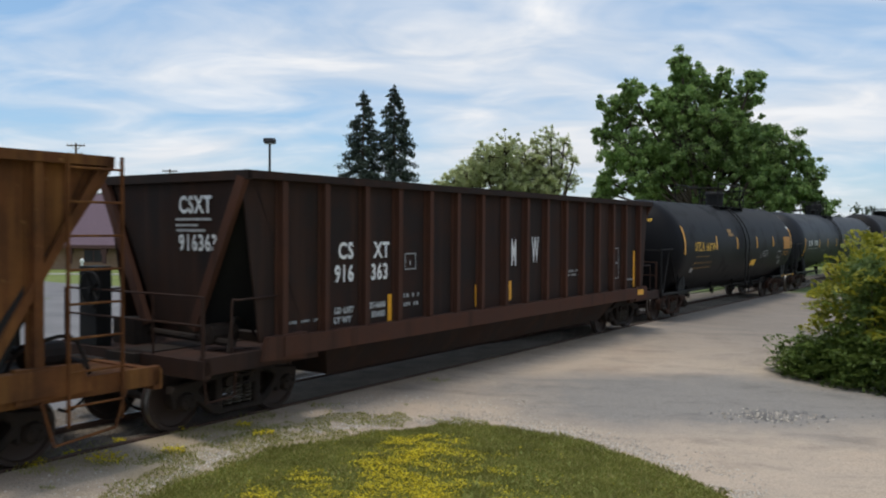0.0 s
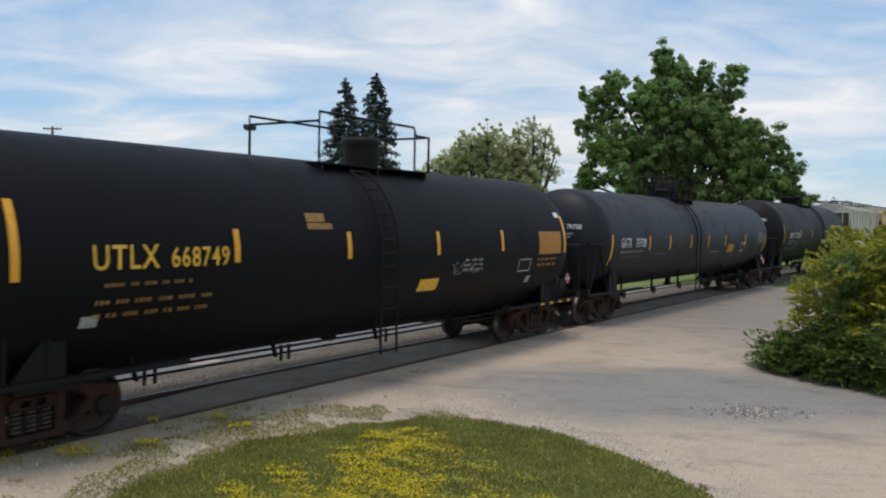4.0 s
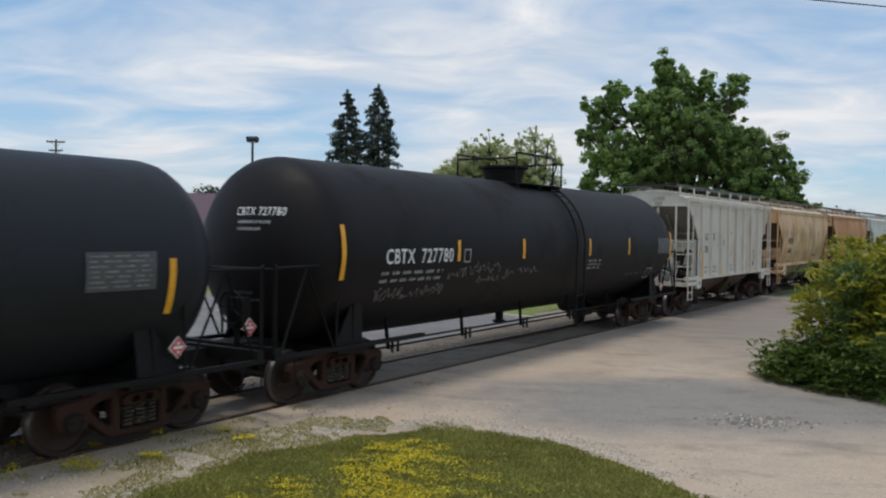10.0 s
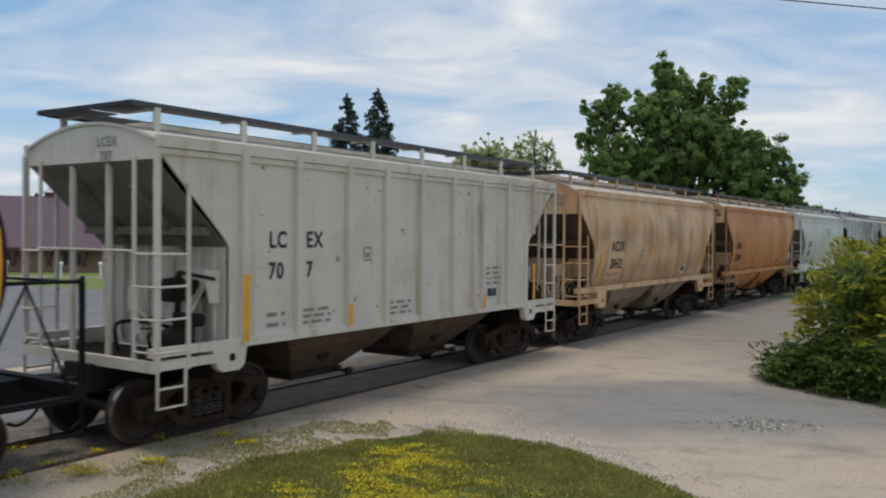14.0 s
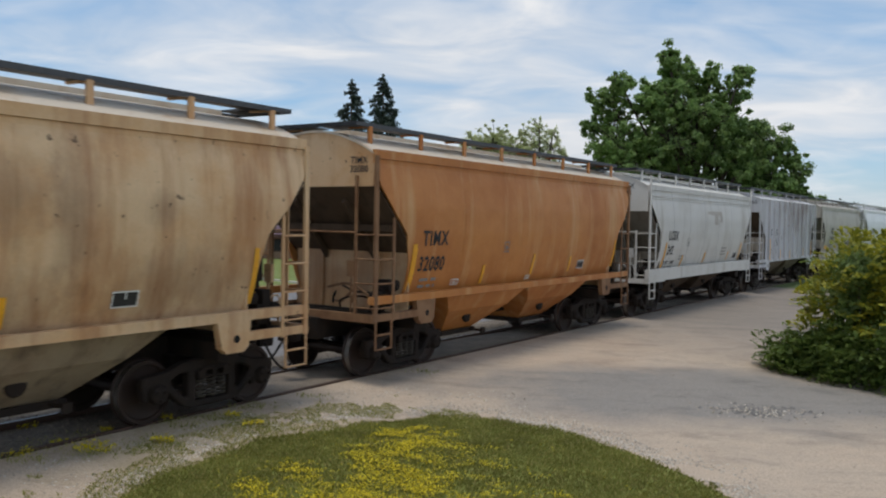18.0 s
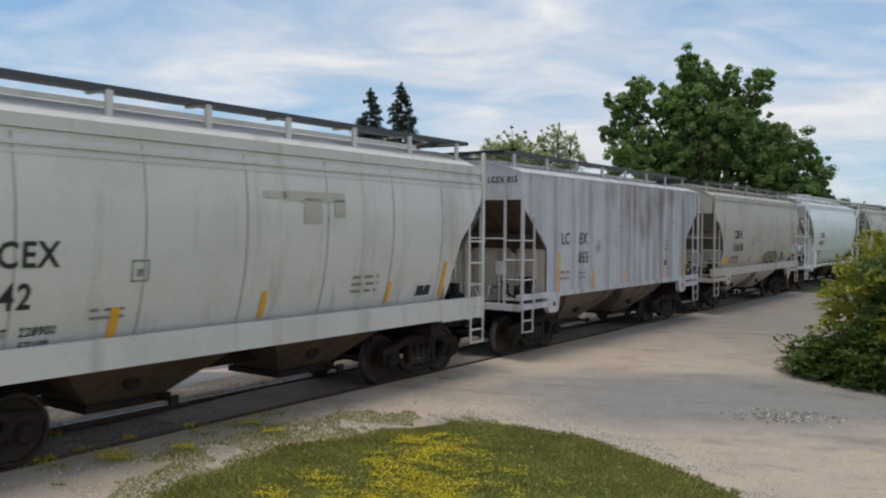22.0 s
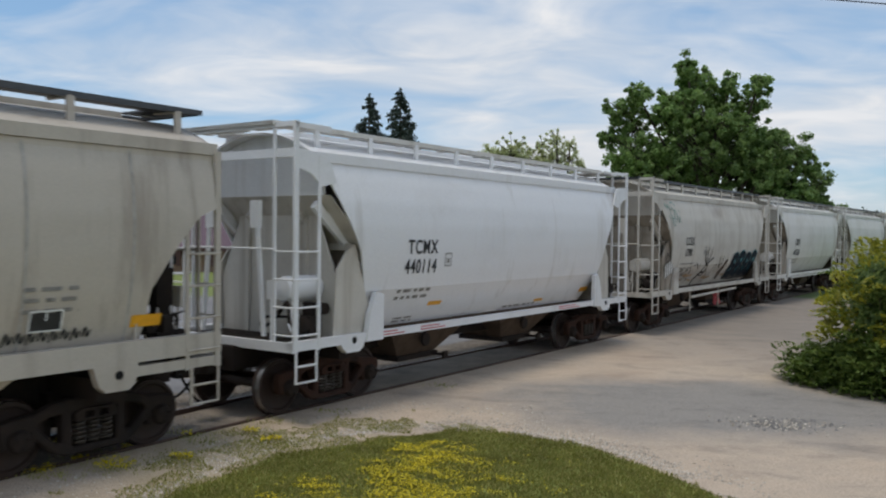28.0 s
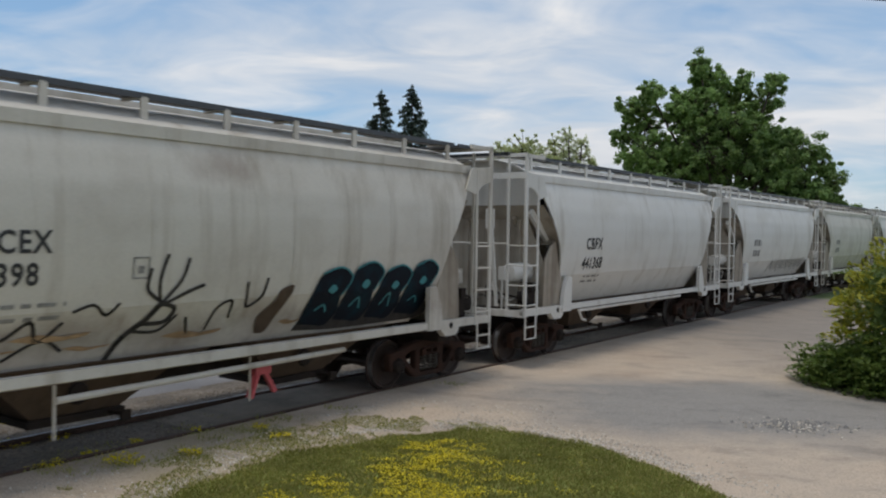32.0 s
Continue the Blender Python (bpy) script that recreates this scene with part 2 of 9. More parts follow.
M_HOPORANGE = weathered("orange_rusted_paint", (0.53, 0.21, 0.050), (0.33, 0.10, 0.022), (0.60, 0.365, 0.165), 0.48, 0.8, 0.6, 0.0, 0.5, 0.45)
# roof cream made paler than the sides: sky reflection put into the colour
M_HOPORANGEROOF = weathered("sky_whitened_cream_roof_paint", (0.62, 0.54, 0.44), (0.46, 0.31, 0.17), (0.38, 0.21, 0.09), 0.5, 0.45, 0.4)
M_HOPLIGHT = weathered("light_grey_paint", (0.64, 0.62, 0.58), (0.55, 0.525, 0.475), (0.41, 0.37, 0.31), 0.5, 0.5, 0.5, 0.0, 0.7, 0.4)
M_HOPBLUE = weathered("blue_grey_worn_paint", (0.58, 0.58, 0.595), (0.47, 0.465, 0.47), (0.25, 0.22, 0.205), 0.6, 0.55, 0.85, 0.0, 0.7, 0.4,
                      [(-1.0, 3.95, 0.5, 0.35), (0.0, 3.75, 0.5, 0.7), (0.75, 3.7, 0.45, 0.9), (1.55, 3.6, 0.6, 1.0), (2.5, 3.85, 0.5, 0.6), (3.4, 3.95, 0.5, 0.4), (1.2, 2.9, 0.35, 0.5)], (0.22, 0.13, 0.08))
M_HOPWARM = weathered("warm_grey_paint", (0.48, 0.435, 0.375), (0.40, 0.355, 0.30), (0.27, 0.225, 0.185), 0.5, 0.5, 0.5, 0.0, 0.7, 0.4)
M_HOPWHITE = weathered("clean_white_paint", (0.76, 0.76, 0.765), (0.69, 0.685, 0.68), (0.57, 0.55, 0.52), 0.35, 0.35, 0.35, spec=0.4)
M_HOPCREAM = weathered("dusty_cream_grey_paint", (0.56, 0.525, 0.465), (0.45, 0.41, 0.355), (0.32, 0.275, 0.215), 0.55, 0.55, 0.55, 0.0, 0.8, 0.4)
M_BAY = weathered("brown_hopper_bay_paint", (0.10, 0.07, 0.048), (0.068, 0.043, 0.028), (0.036, 0.025, 0.019), 0.8, 0.6, 0.6, 0.0, 1.5, 0.25)
M_GRATE = plain("galvanised_grating", (0.075, 0.078, 0.085), 0.55, 0.4)
M_YELLOW = plain("yellow_reflector", (0.78, 0.37, 0.02), 0.45, 0.0, 0.1)
M_ORANGESIGN = weathered("orange_placard", (0.52, 0.24, 0.03), (0.42, 0.18, 0.03), (0.30, 0.12, 0.03), 0.6)
M_WHITE = weathered("white_stencil_paint", (0.74, 0.75, 0.74), (0.60, 0.60, 0.58), (0.45, 0.44, 0.42), 0.6, 0.3, 0.2, 0.0, 4.0)
M_DIMWHITE = plain("dim_white_stencil", (0.32, 0.33, 0.33), 0.7, 0.0, 0.35, 14.0)
M_FAINT = plain("faint_grey_stencil", (0.10, 0.10, 0.10), 0.7, 0.0, 0.35, 14.0)
M_YELLOWTXT = plain("yellow_stencil", (0.74, 0.43, 0.035), 0.6, 0.0, 0.2)
M_DIMYELLOW = plain("dim_yellow_stencil", (0.26, 0.15, 0.04), 0.7, 0.0, 0.3, 14.0)
M_BLACKTXT = plain("black_stencil", (0.022, 0.022, 0.024), 0.6, 0.0, 0.3)
M_DIMBLACK = plain("worn_dark_stencil", (0.235, 0.225, 0.21), 0.7, 0.0, 0.3, 14.0)
M_WORNBLACK = plain("worn_black_stencil", (0.075, 0.075, 0.078), 0.7, 0.0, 0.4, 10.0)
M_TEAL = weathered("teal_spray_paint", (0.005, 0.008, 0.014), (0.008, 0.035, 0.048), (0.004, 0.005, 0.008), 0.8, 0.4, 0.2, 0.0, 2.5, 0.2)
M_TEALLINE = plain("teal_spray_outline", (0.035, 0.20, 0.22), 0.5)
M_GREENTAG = plain("green_spray_line", (0.05, 0.23, 0.19), 0.6)
M_RUSTWASH = plain("rust_wash", (0.36, 0.235, 0.13), 0.8, 0.0, 0.35, 5.0)

M_SCRAWL = plain("pale_grey_spray", (0.17, 0.165, 0.16), 0.8, 0.0, 0.4, 6.0)
M_RUSTCAGE = weathered("rusted_cream_steel", (0.27, 0.145, 0.07), (0.16, 0.07, 0.032), (0.08, 0.042, 0.025), 0.75, 0.7, 0.6, 0.0, 2.0)
M_BAYTAN = weathered("dusty_tan_bay_paint", (0.30, 0.24, 0.165), (0.20, 0.14, 0.09), (0.08, 0.055, 0.038), 0.75, 0.6, 0.6, 0.0, 1.2)
M_SIGNLINE = plain("faded_sign_print", (0.34, 0.145, 0.03), 0.6, 0.0, 0.3, 12.0)
M_PANELLINE = plain("pale_panel_print", (0.22, 0.22, 0.22), 0.6, 0.0, 0.4, 12.0)
M_PINKRED = plain("faded_red_placard", (0.50, 0.085, 0.095), 0.5, 0.0, 0.2, 12.0)
M_SIGNGREY = plain("grey_data_panel", (0.072, 0.073, 0.078), 0.6, 0.0, 0.2, 8.0)
M_SEAM = plain("weld_seam_grime", (0.36, 0.35, 0.33), 0.7, 0.0, 0.3, 6.0)
M_TAG = plain("thin_dark_spray", (0.035, 0.030, 0.026), 0.8, 0.0, 0.5, 7.0)
M_HOPTAGGED = weathered("grimy_cream_grey_paint", (0.56, 0.525, 0.465), (0.45, 0.41, 0.355), (0.32, 0.275, 0.215), 0.55, 0.55, 0.6, 0.0, 0.8, 0.4,
                        [(-4.3, 1.70, 1.1, 0.22), (-2.6, 1.66, 1.0, 0.26), (-1.0, 1.55, 0.9, 0.30), (0.6, 1.70, 0.7, 0.30), (2.8, 1.60, 1.9, 0.24), (4.8, 1.75, 0.5, 0.4), (-0.4, 3.85, 0.7, 0.3)])
# weathered pale grey, its tone darkened to carry the shade under the ends
M_SLOPEDIM = weathered("shade_toned_slope_paint", (0.20, 0.185, 0.155), (0.15, 0.13, 0.10), (0.09, 0.07, 0.05), 0.8, 0.6, 0.6, 0.0, 1.3, 0.3)
M_SHEARTAN = weathered("rust_streaked_panel_paint", (0.60, 0.53, 0.44), (0.46, 0.36, 0.26), (0.24, 0.15, 0.09), 0.75, 0.65, 0.75, 0.0, 1.2, 0.3)
M_BAYDIM = weathered("dusty_brown_bay_paint", (0.17, 0.138, 0.105), (0.115, 0.085, 0.06), (0.055, 0.04, 0.03), 0.8, 0.6, 0.6, 0.0, 1.3, 0.25)
M_DECK = weathered("grimy_deck_steel", (0.055, 0.046, 0.038), (0.085, 0.062, 0.045), (0.03, 0.025, 0.021), 0.85, 0.6, 0.3, 0.2, 2.0, 0.2)
# slope sheets and shear plates get a darker grey than the side paint
M_SLOPE = weathered("darker_slope_sheet_paint", (0.37, 0.325, 0.265), (0.25, 0.20, 0.15), (0.12, 0.09, 0.065), 0.75, 0.6, 0.7, 0.0, 1.2, 0.3)

# ---- the track: a gentle curve; s runs along it, away to the right ----
def _track_table():
    pts, x, y = {}, 0.0, 0.0
    step = 0.5
    fwd, back = [], []
    for sign, out in ((1, fwd), (-1, back)):
        x = y = 0.0
        for i in range(900):
            s = sign * (i + 0.5) * step
            c = max(-40.0, min(150.0, s))
            h = 0.6004 + 0.000473 * c + 0.000005 * c * c
            x += sign * step * math.sin(h)
            y += sign * step * math.cos(h)
            out.append((sign * (i + 1) * step, x - 0.387, y + 18.781))
    rows = list(reversed(back)) + [(0.0, -0.387, 18.781)] + fwd
    return np.array(rows)


TRACK = _track_table()


def on_track(s, lateral=0.0):
    """The place on the track at s, and the heading there; lateral is to the near side."""
    x, y = np.interp(s, TRACK[:, 0], TRACK[:, 1]), np.interp(s, TRACK[:, 0], TRACK[:, 2])
    x2, y2 = np.interp(s + 1, TRACK[:, 0], TRACK[:, 1]), np.interp(s + 1, TRACK[:, 0], TRACK[:, 2])
    x1, y1 = np.interp(s - 1, TRACK[:, 0], TRACK[:, 1]), np.interp(s - 1, TRACK[:, 0], TRACK[:, 2])
    h = math.atan2(x2 - x1, y2 - y1)
    return x + lateral * math.cos(h), y - lateral * math.sin(h), h


# the train runs a little late at first, and catches up after 6 s
LATE_T = (0.0, 1.0, 2.0, 3.0, 3.5, 5.5, 6.0, 6.5, 7.0)
LATE_S = (0.57, 0.54, 0.48, 0.40, 0.36, 0.29, 0.26, 0.04, 0.0)


def travelled(t):
    """How far the train has come along the track since 16 s (it runs towards smaller s)."""
    u = (t - 16.0) / 10.0
    late = float(np.interp(t, LATE_T, LATE_S))
    return 56.70 * u + 0.337 * u * u - 0.184 * u ** 3 - late


def car_pose(s16, half, t):
    s = s16 - travelled(t)
    xa, ya, _ = on_track(s - half)
    xb, yb, _ = on_track(s + half)
    return pose((xa + xb) / 2, (ya + yb) / 2, 0, 0, 0, math.degrees(math.atan2(yb - ya, xb - xa)))

# ---- building kit ----
class Shape:
    """Vertices and faces of one part."""
    def __init__(self):
        self.v, self.f = [], []

    def add(self, verts, faces):
        n = len(self.v)
        self.v += [tuple(p) for p in verts]
        self.f += [tuple(i + n for i in f) for f in faces]
        return self

    def box(self, x0, x1, y0, y1, z0, z1):
        return self.add([(x0, y0, z0), (x1, y0, z0), (x1, y1, z0), (x0, y1, z0), (x0, y0, z1), (x1, y0, z1), (x1, y1, z1), (x0, y1, z1)],
                        [(0, 3, 2, 1), (4, 5, 6, 7), (0, 1, 5, 4), (1, 2, 6, 5), (2, 3, 7, 6), (3, 0, 4, 7)])

    def tube(self, pts, r, n=8, r2=None):
        """A round bar along points."""
        pts = [Vector(p) for p in pts]
        rings = []
        for i, p in enumerate(pts):
            d = (pts[min(i + 1, len(pts) - 1)] - pts[max(i - 1, 0)]).normalized()
            a = d.orthogonal().normalized() if i == 0 else (rings_a - d * rings_a.dot(d)).normalized()
            rings_a = a
            b = d.cross(a)
            rr = r if r2 is None else r + (r2 - r) * i / (len(pts) - 1)
            rings.append([p + (a * math.cos(2 * math.pi * k / n) + b * math.sin(2 * math.pi * k / n)) * rr for k in range(n)])
        return self.loft(rings)

    def loft(self, rings, caps=True, closed=True):
        n = len(rings[0])
        verts = [p for r in rings for p in r]
        faces = []
        for i in range(len(rings) - 1):
            for k in range(n if closed else n - 1):
                k2 = (k + 1) % n
                faces.append((i * n + k, i * n + k2, (i + 1) * n + k2, (i + 1) * n + k))
        if caps and closed:
            faces.append(tuple(range(n - 1, -1, -1)))
            faces.append(tuple((len(rings) - 1) * n + k for k in range(n)))
        return self.add(verts, faces)

    def beam(self, p, q, w, h, up=(0, 0, 1)):
        """A rectangular bar from p to q, w wide, h high."""
        p, q = Vector(p), Vector(q)
        d = (q - p).normalized()
        side = d.cross(Vector(up))
        side = side.normalized() if side.length > 1e-4 else d.orthogonal().normalized()
        top = side.cross(d)
        ring = lambda c: [c - side * w / 2 - top * h / 2, c + side * w / 2 - top * h / 2, c + side * w / 2 + top * h / 2, c - side * w / 2 + top * h / 2]
        return self.loft([ring(p), ring(q)])

    def plate(self, pts, thick):
        """A flat sheet over the points, with a thickness vector."""
        t = Vector(thick)
        a = [Vector(p) for p in pts]
        return self.loft([a, [p + t for p in a]])

    def lathe(self, prof, n, centre=(0, 0, 0), axis="y"):
        """Turns (radius, along) about an axis."""
        rings = []
        for r, s in prof:
            ring = []
            for k in range(n):
                a = 2 * math.pi * k / n
                c, d = r * math.cos(a), r * math.sin(a)
                p = {"x": (s, c, d), "y": (c, s, d), "z": (c, d, s)}[axis]
                ring.append((p[0] + centre[0], p[1] + centre[1], p[2] + centre[2]))
            rings.append(ring)
        return self.loft(rings)


def mesh_of(name, sh, mat, smooth=False):
    me = bpy.data.meshes.new(name)
    me.from_pydata(sh.v, [], sh.f)
    bm = bmesh.new()
    bm.from_mesh(me)
    bmesh.ops.recalc_face_normals(bm, faces=bm.faces)
    bm.to_mesh(me)
    bm.free()
    for m in (mat if isinstance(mat, (list, tuple)) else [mat]):
        me.materials.append(m)
    if smooth:
        me.polygons.foreach_set("use_smooth", [True] * len(me.polygons))
        me.set_sharp_from_angle(angle=radians(38))
    return me


def part(name, sh, mat, parent=None, label="", smooth=False, at=None):
    me = sh if isinstance(sh, bpy.types.Mesh) else mesh_of(name, sh, mat, smooth)
    ob = new(name, me)
    ob.parent = parent
    if at is not None:
        ob.matrix_basis = at
    if label:
        ob["label"] = label
    return ob


def thing(name, label, category, at=None, group=""):
    e = new(name)
    e.empty_display_size = 0.3
    if at is not None:
        e.matrix_basis = at
    return tagged(e, label, category, group)


def letters(txt, size, place, mat, parent, name="lettering", wide=1.0, bold=0.0, label=""):
    """Writing laid on a surface: place(u, v) gives the point for each place on the flat text."""
    cu = bpy.data.curves.new(name, "FONT")
    cu.body, cu.size, cu.align_x, cu.align_y = txt, size, "CENTER", "CENTER"
    cu.offset, cu.resolution_u, cu.space_character = bold, 3, 1.13
    tmp = bpy.data.objects.new(name, cu)
    me = bpy.data.meshes.new_from_object(tmp)
    bpy.data.objects.remove(tmp)
    for v in me.vertices:
        v.co = place(v.co.x * wide * 0.90, v.co.y)
    me.materials.clear()
    me.materials.append(mat)
    ob = new(name, me)
    ob.parent = parent
    if label:
        ob["label"] = label
    return ob


def strip(sh, place, u0, u1, v0, v1, nu=2, nv=4):
    """A patch of a surface, for bars and stripes."""
    verts, faces = [], []
    for j in range(nv + 1):
        for i in range(nu + 1):
            verts.append(place(u0 + (u1 - u0) * i / nu, v0 + (v1 - v0) * j / nv))
    for j in range(nv):
        for i in range(nu):
            a = j * (nu + 1) + i
            faces.append((a, a + 1, a + nu + 2, a + nu + 1))
    return sh.add(verts, faces)


def ticks(sh, place, x0, x1, z0, z1):
    """A run of small upright marks, like writing too small to read."""
    h = z1 - z0
    n = max(1, int((x1 - x0) / (h * 0.95)))
    for k in range(n):
        a = x0 + (x1 - x0) * k / n
        strip(sh, place, a, a + (x1 - x0) / n * (0.55 + 0.2 * ((k * 7) % 3) / 2), z0 + h * 0.12 * ((k * 5) % 3 == 1), z1, 1, 1)
    return sh


def stroke(sh, place, pts, w):
    """A sprayed line through flat points."""
    for (a, b), (c, d) in zip(pts[:-1], pts[1:]):
        L = math.hypot(c - a, d - b) or 1e-6
        nx, ny = -(d - b) / L * w / 2, (c - a) / L * w / 2
        ex, ey = (c - a) / L * w * 0.3, (d - b) / L * w * 0.3
        sh.add([place(a + nx - ex, b + ny - ey), place(a - nx - ex, b - ny - ey), place(c - nx + ex, d - ny + ey), place(c + nx + ex, d + ny + ey)], [(0, 1, 2, 3)])
    return sh


def curve_pts(pts, n=6):
    """A smooth line through the points."""
    out = []
    P = [pts[0]] + list(pts) + [pts[-1]]
    for i in range(1, len(P) - 2):
        for k in range(n):
            t = k / n
            out.append(tuple(0.5 * (2 * P[i][a] + (P[i + 1][a] - P[i - 1][a]) * t + (2 * P[i - 1][a] - 5 * P[i][a] + 4 * P[i + 1][a] - P[i + 2][a]) * t * t
                                    + (3 * P[i][a] - P[i - 1][a] - 3 * P[i + 1][a] + P[i + 2][a]) * t ** 3) for a in range(len(pts[0]))))
    return out + [tuple(pts[-1])]

# ---- ground ----
def off_track(x, y):
    """Distance from the track's middle, to the near side, and s there."""
    d2 = (TRACK[:, 1] - x) ** 2 + (TRACK[:, 2] - y) ** 2
    k = int(np.argmin(d2))
    k = max(1, min(len(TRACK) - 2, k))
    tx, ty = TRACK[k + 1, 1] - TRACK[k - 1, 1], TRACK[k + 1, 2] - TRACK[k - 1, 2]
    L = math.hypot(tx, ty)
    side = ((x - TRACK[k, 1]) * ty - (y - TRACK[k, 2]) * tx) / L
    return side, TRACK[k, 0]


def lawn_in(x, y):
    """How far inside the lawn's edge (1 in the middle, 0 at the edge)."""
    wob = 0.07 * math.sin(1.7 * x + 0.6) + 0.05 * math.sin(4.3 * x + y) + 0.03 * math.sin(11 * x + 3 * y)
    y += 0.42 * min(1.0, max(0.0, 0.12 - x) / 1.4) if y > 8.3 else 0.0
    if y > 8.3:
        return 1 - math.hypot((x - 0.10) / (3.54 + wob), (y - 8.3) / (4.78 + wob))
    return 1 - abs(x - 0.10) / (3.54 + wob)


def ground_z(x, y):
    d, s = off_track(x, y)
    if d > 0.765:
        z = -0.024 - 0.030 * min(d - 0.765, 1.0) - 0.022 * min(max(d - 1.4, 0), 9) - 0.075 * min(max(-x - 2, 0), 5) * min(max(d - 1.5, 0), 3) / 3
    elif d > -0.6:
        z = -0.13
    else:
        z = -0.13 - 0.02 * min(max(-d - 1.4, 0), 6)
    if abs(x) < 60 and -5 < y < 70:
        calm = min(1.0, max(0.0, (abs(d) - 1.0) / 1.5))
        z += calm * (0.022 * noise.noise((x * 0.7, y * 0.7, 0)) + 0.012 * noise.noise((x * 2.7, y * 2.7, 3)))
    return z


def bed_z(x, y):
    """The ground sheet dips under the strip of gravel beside the rail."""
    d, s = off_track(x, y)
    return ground_z(x, y) - (0.11 if 0.1 < d < 2.0 and -60 < s < 120 else 0.0)


def axis(parts):
    out = []
    for a, b, st in parts:
        out += list(np.arange(a, b, st))
    return out + [parts[-1][1]]


gx = axis([(-3000, -600, 600), (-600, -120, 80), (-120, -40, 10), (-40, -12, 2), (-12, 14, 0.4), (14, 50, 2), (50, 140, 10), (140, 600, 80), (600, 3000, 600)])
gy = axis([(-3000, -400, 650), (-400, -40, 60), (-40, -4, 6), (-4, 8, 1.5), (8, 32, 0.4), (32, 80, 2), (80, 200, 12), (200, 800, 100), (800, 4000, 640)])
sh = Shape()
sh.v = [(x, y, bed_z(x, y)) for y in gy for x in gx]
w = len(gx)
sh.f = [(j * w + i, j * w + i + 1, (j + 1) * w + i + 1, (j + 1) * w + i) for j in range(len(gy) - 1) for i in range(w - 1)]

m, nt, bs = material("gravel_lot_and_verge")
v = where(nt)
sepn = nt.nodes.new("ShaderNodeSeparateXYZ")
nt.links.new(v, sepn.inputs[0])
base = ramp(nt, noise_node(nt, v, 0.35, 6, 0.62), [(0.30, (0.435, 0.338, 0.254)), (0.52, (0.472, 0.382, 0.294)), (0.72, (0.37, 0.303, 0.241))])
grit = ramp(nt, noise_node(nt, v, 42, 3, 0.7), [(0.32, (0.70, 0.70, 0.70)), (0.5, (1, 1, 1)), (0.68, (1.2, 1.2, 1.2))])
mul = nt.nodes.new("ShaderNodeMix"); mul.data_type = "RGBA"; mul.blend_type = "MULTIPLY"; mul.inputs[0].default_value = 1.0
nt.links.new(base, mul.inputs[6]); nt.links.new(grit, mul.inputs[7])
# worn grey asphalt shows through in the middle of the lot
cen = nt.nodes.new("ShaderNodeVectorMath"); cen.operation = "DISTANCE"
cen.inputs[1].default_value = (5.2, 15.6, -0.3)
mp = nt.nodes.new("ShaderNodeMapping"); mp.inputs["Scale"].default_value = (0.55, 1.0, 1.0); mp.inputs["Location"].default_value = (2.34, 0, 0)
nt.links.new(v, mp.inputs[0]); nt.links.new(mp.outputs[0], cen.inputs[0])
wobble = nt.nodes.new("ShaderNodeMath"); wobble.operation = "MULTIPLY_ADD"; wobble.inputs[1].default_value = 3.2
nt.links.new(noise_node(nt, v, 0.55, 5, 0.65), wobble.inputs[0]); nt.links.new(cen.outputs["Value"], wobble.inputs[2])
tn = nt.nodes.new("ShaderNodeMapRange")
tn.inputs["From Min"].default_value, tn.inputs["From Max"].default_value = 4.9, 3.3
nt.links.new(wobble.outputs[0], tn.inputs["Value"])
lotc = mix(nt, tn.outputs[0], mul.outputs[2], ramp(nt, noise_node(nt, v, 30, 3, 0.7), [(0.3, (0.188, 0.173, 0.156)), (0.7, (0.32, 0.294, 0.264))]))
# the drive beyond the lot is old grey asphalt under a film of dust
ahead = nt.nodes.new("ShaderNodeVectorMath"); ahead.operation = "DOT_PRODUCT"; ahead.inputs[1].default_value = (0.56, 0.83, 0.0)
nt.links.new(v, ahead.inputs[0])
drift_n = nt.nodes.new("ShaderNodeMath"); drift_n.operation = "MULTIPLY_ADD"; drift_n.inputs[1].default_value = 5.0
nt.links.new(noise_node(nt, v, 0.30, 5, 0.6), drift_n.inputs[0]); nt.links.new(ahead.outputs["Value"], drift_n.inputs[2])
drive = nt.nodes.new("ShaderNodeMapRange"); drive.inputs["From Min"].default_value, drive.inputs["From Max"].default_value, drive.inputs["To Max"].default_value = 21.0, 30.0, 0.8
nt.links.new(drift_n.outputs[0], drive.inputs["Value"])
lotc = mix(nt, drive.outputs[0], lotc, ramp(nt, noise_node(nt, v, 26, 4, 0.7), [(0.3, (0.155, 0.136, 0.118)), (0.7, (0.245, 0.216, 0.188))]))
# wheel-worn streaks and mottled fines over the whole lot
mot = nt.nodes.new("ShaderNodeMix"); mot.data_type = "RGBA"; mot.blend_type = "MULTIPLY"; mot.inputs[0].default_value = 1.0
nt.links.new(lotc, mot.inputs[6])
nt.links.new(ramp(nt, noise_node(nt, v, 1.5, 8, 0.72, (0.45, 1.0, 1.0)), [(0.34, (0.74, 0.745, 0.755)), (0.48, (1, 1, 1)), (0.60, (1.04, 1.03, 1.02)), (0.74, (1.20, 1.17, 1.13))]), mot.inputs[7])
lotc = mot.outputs[2]
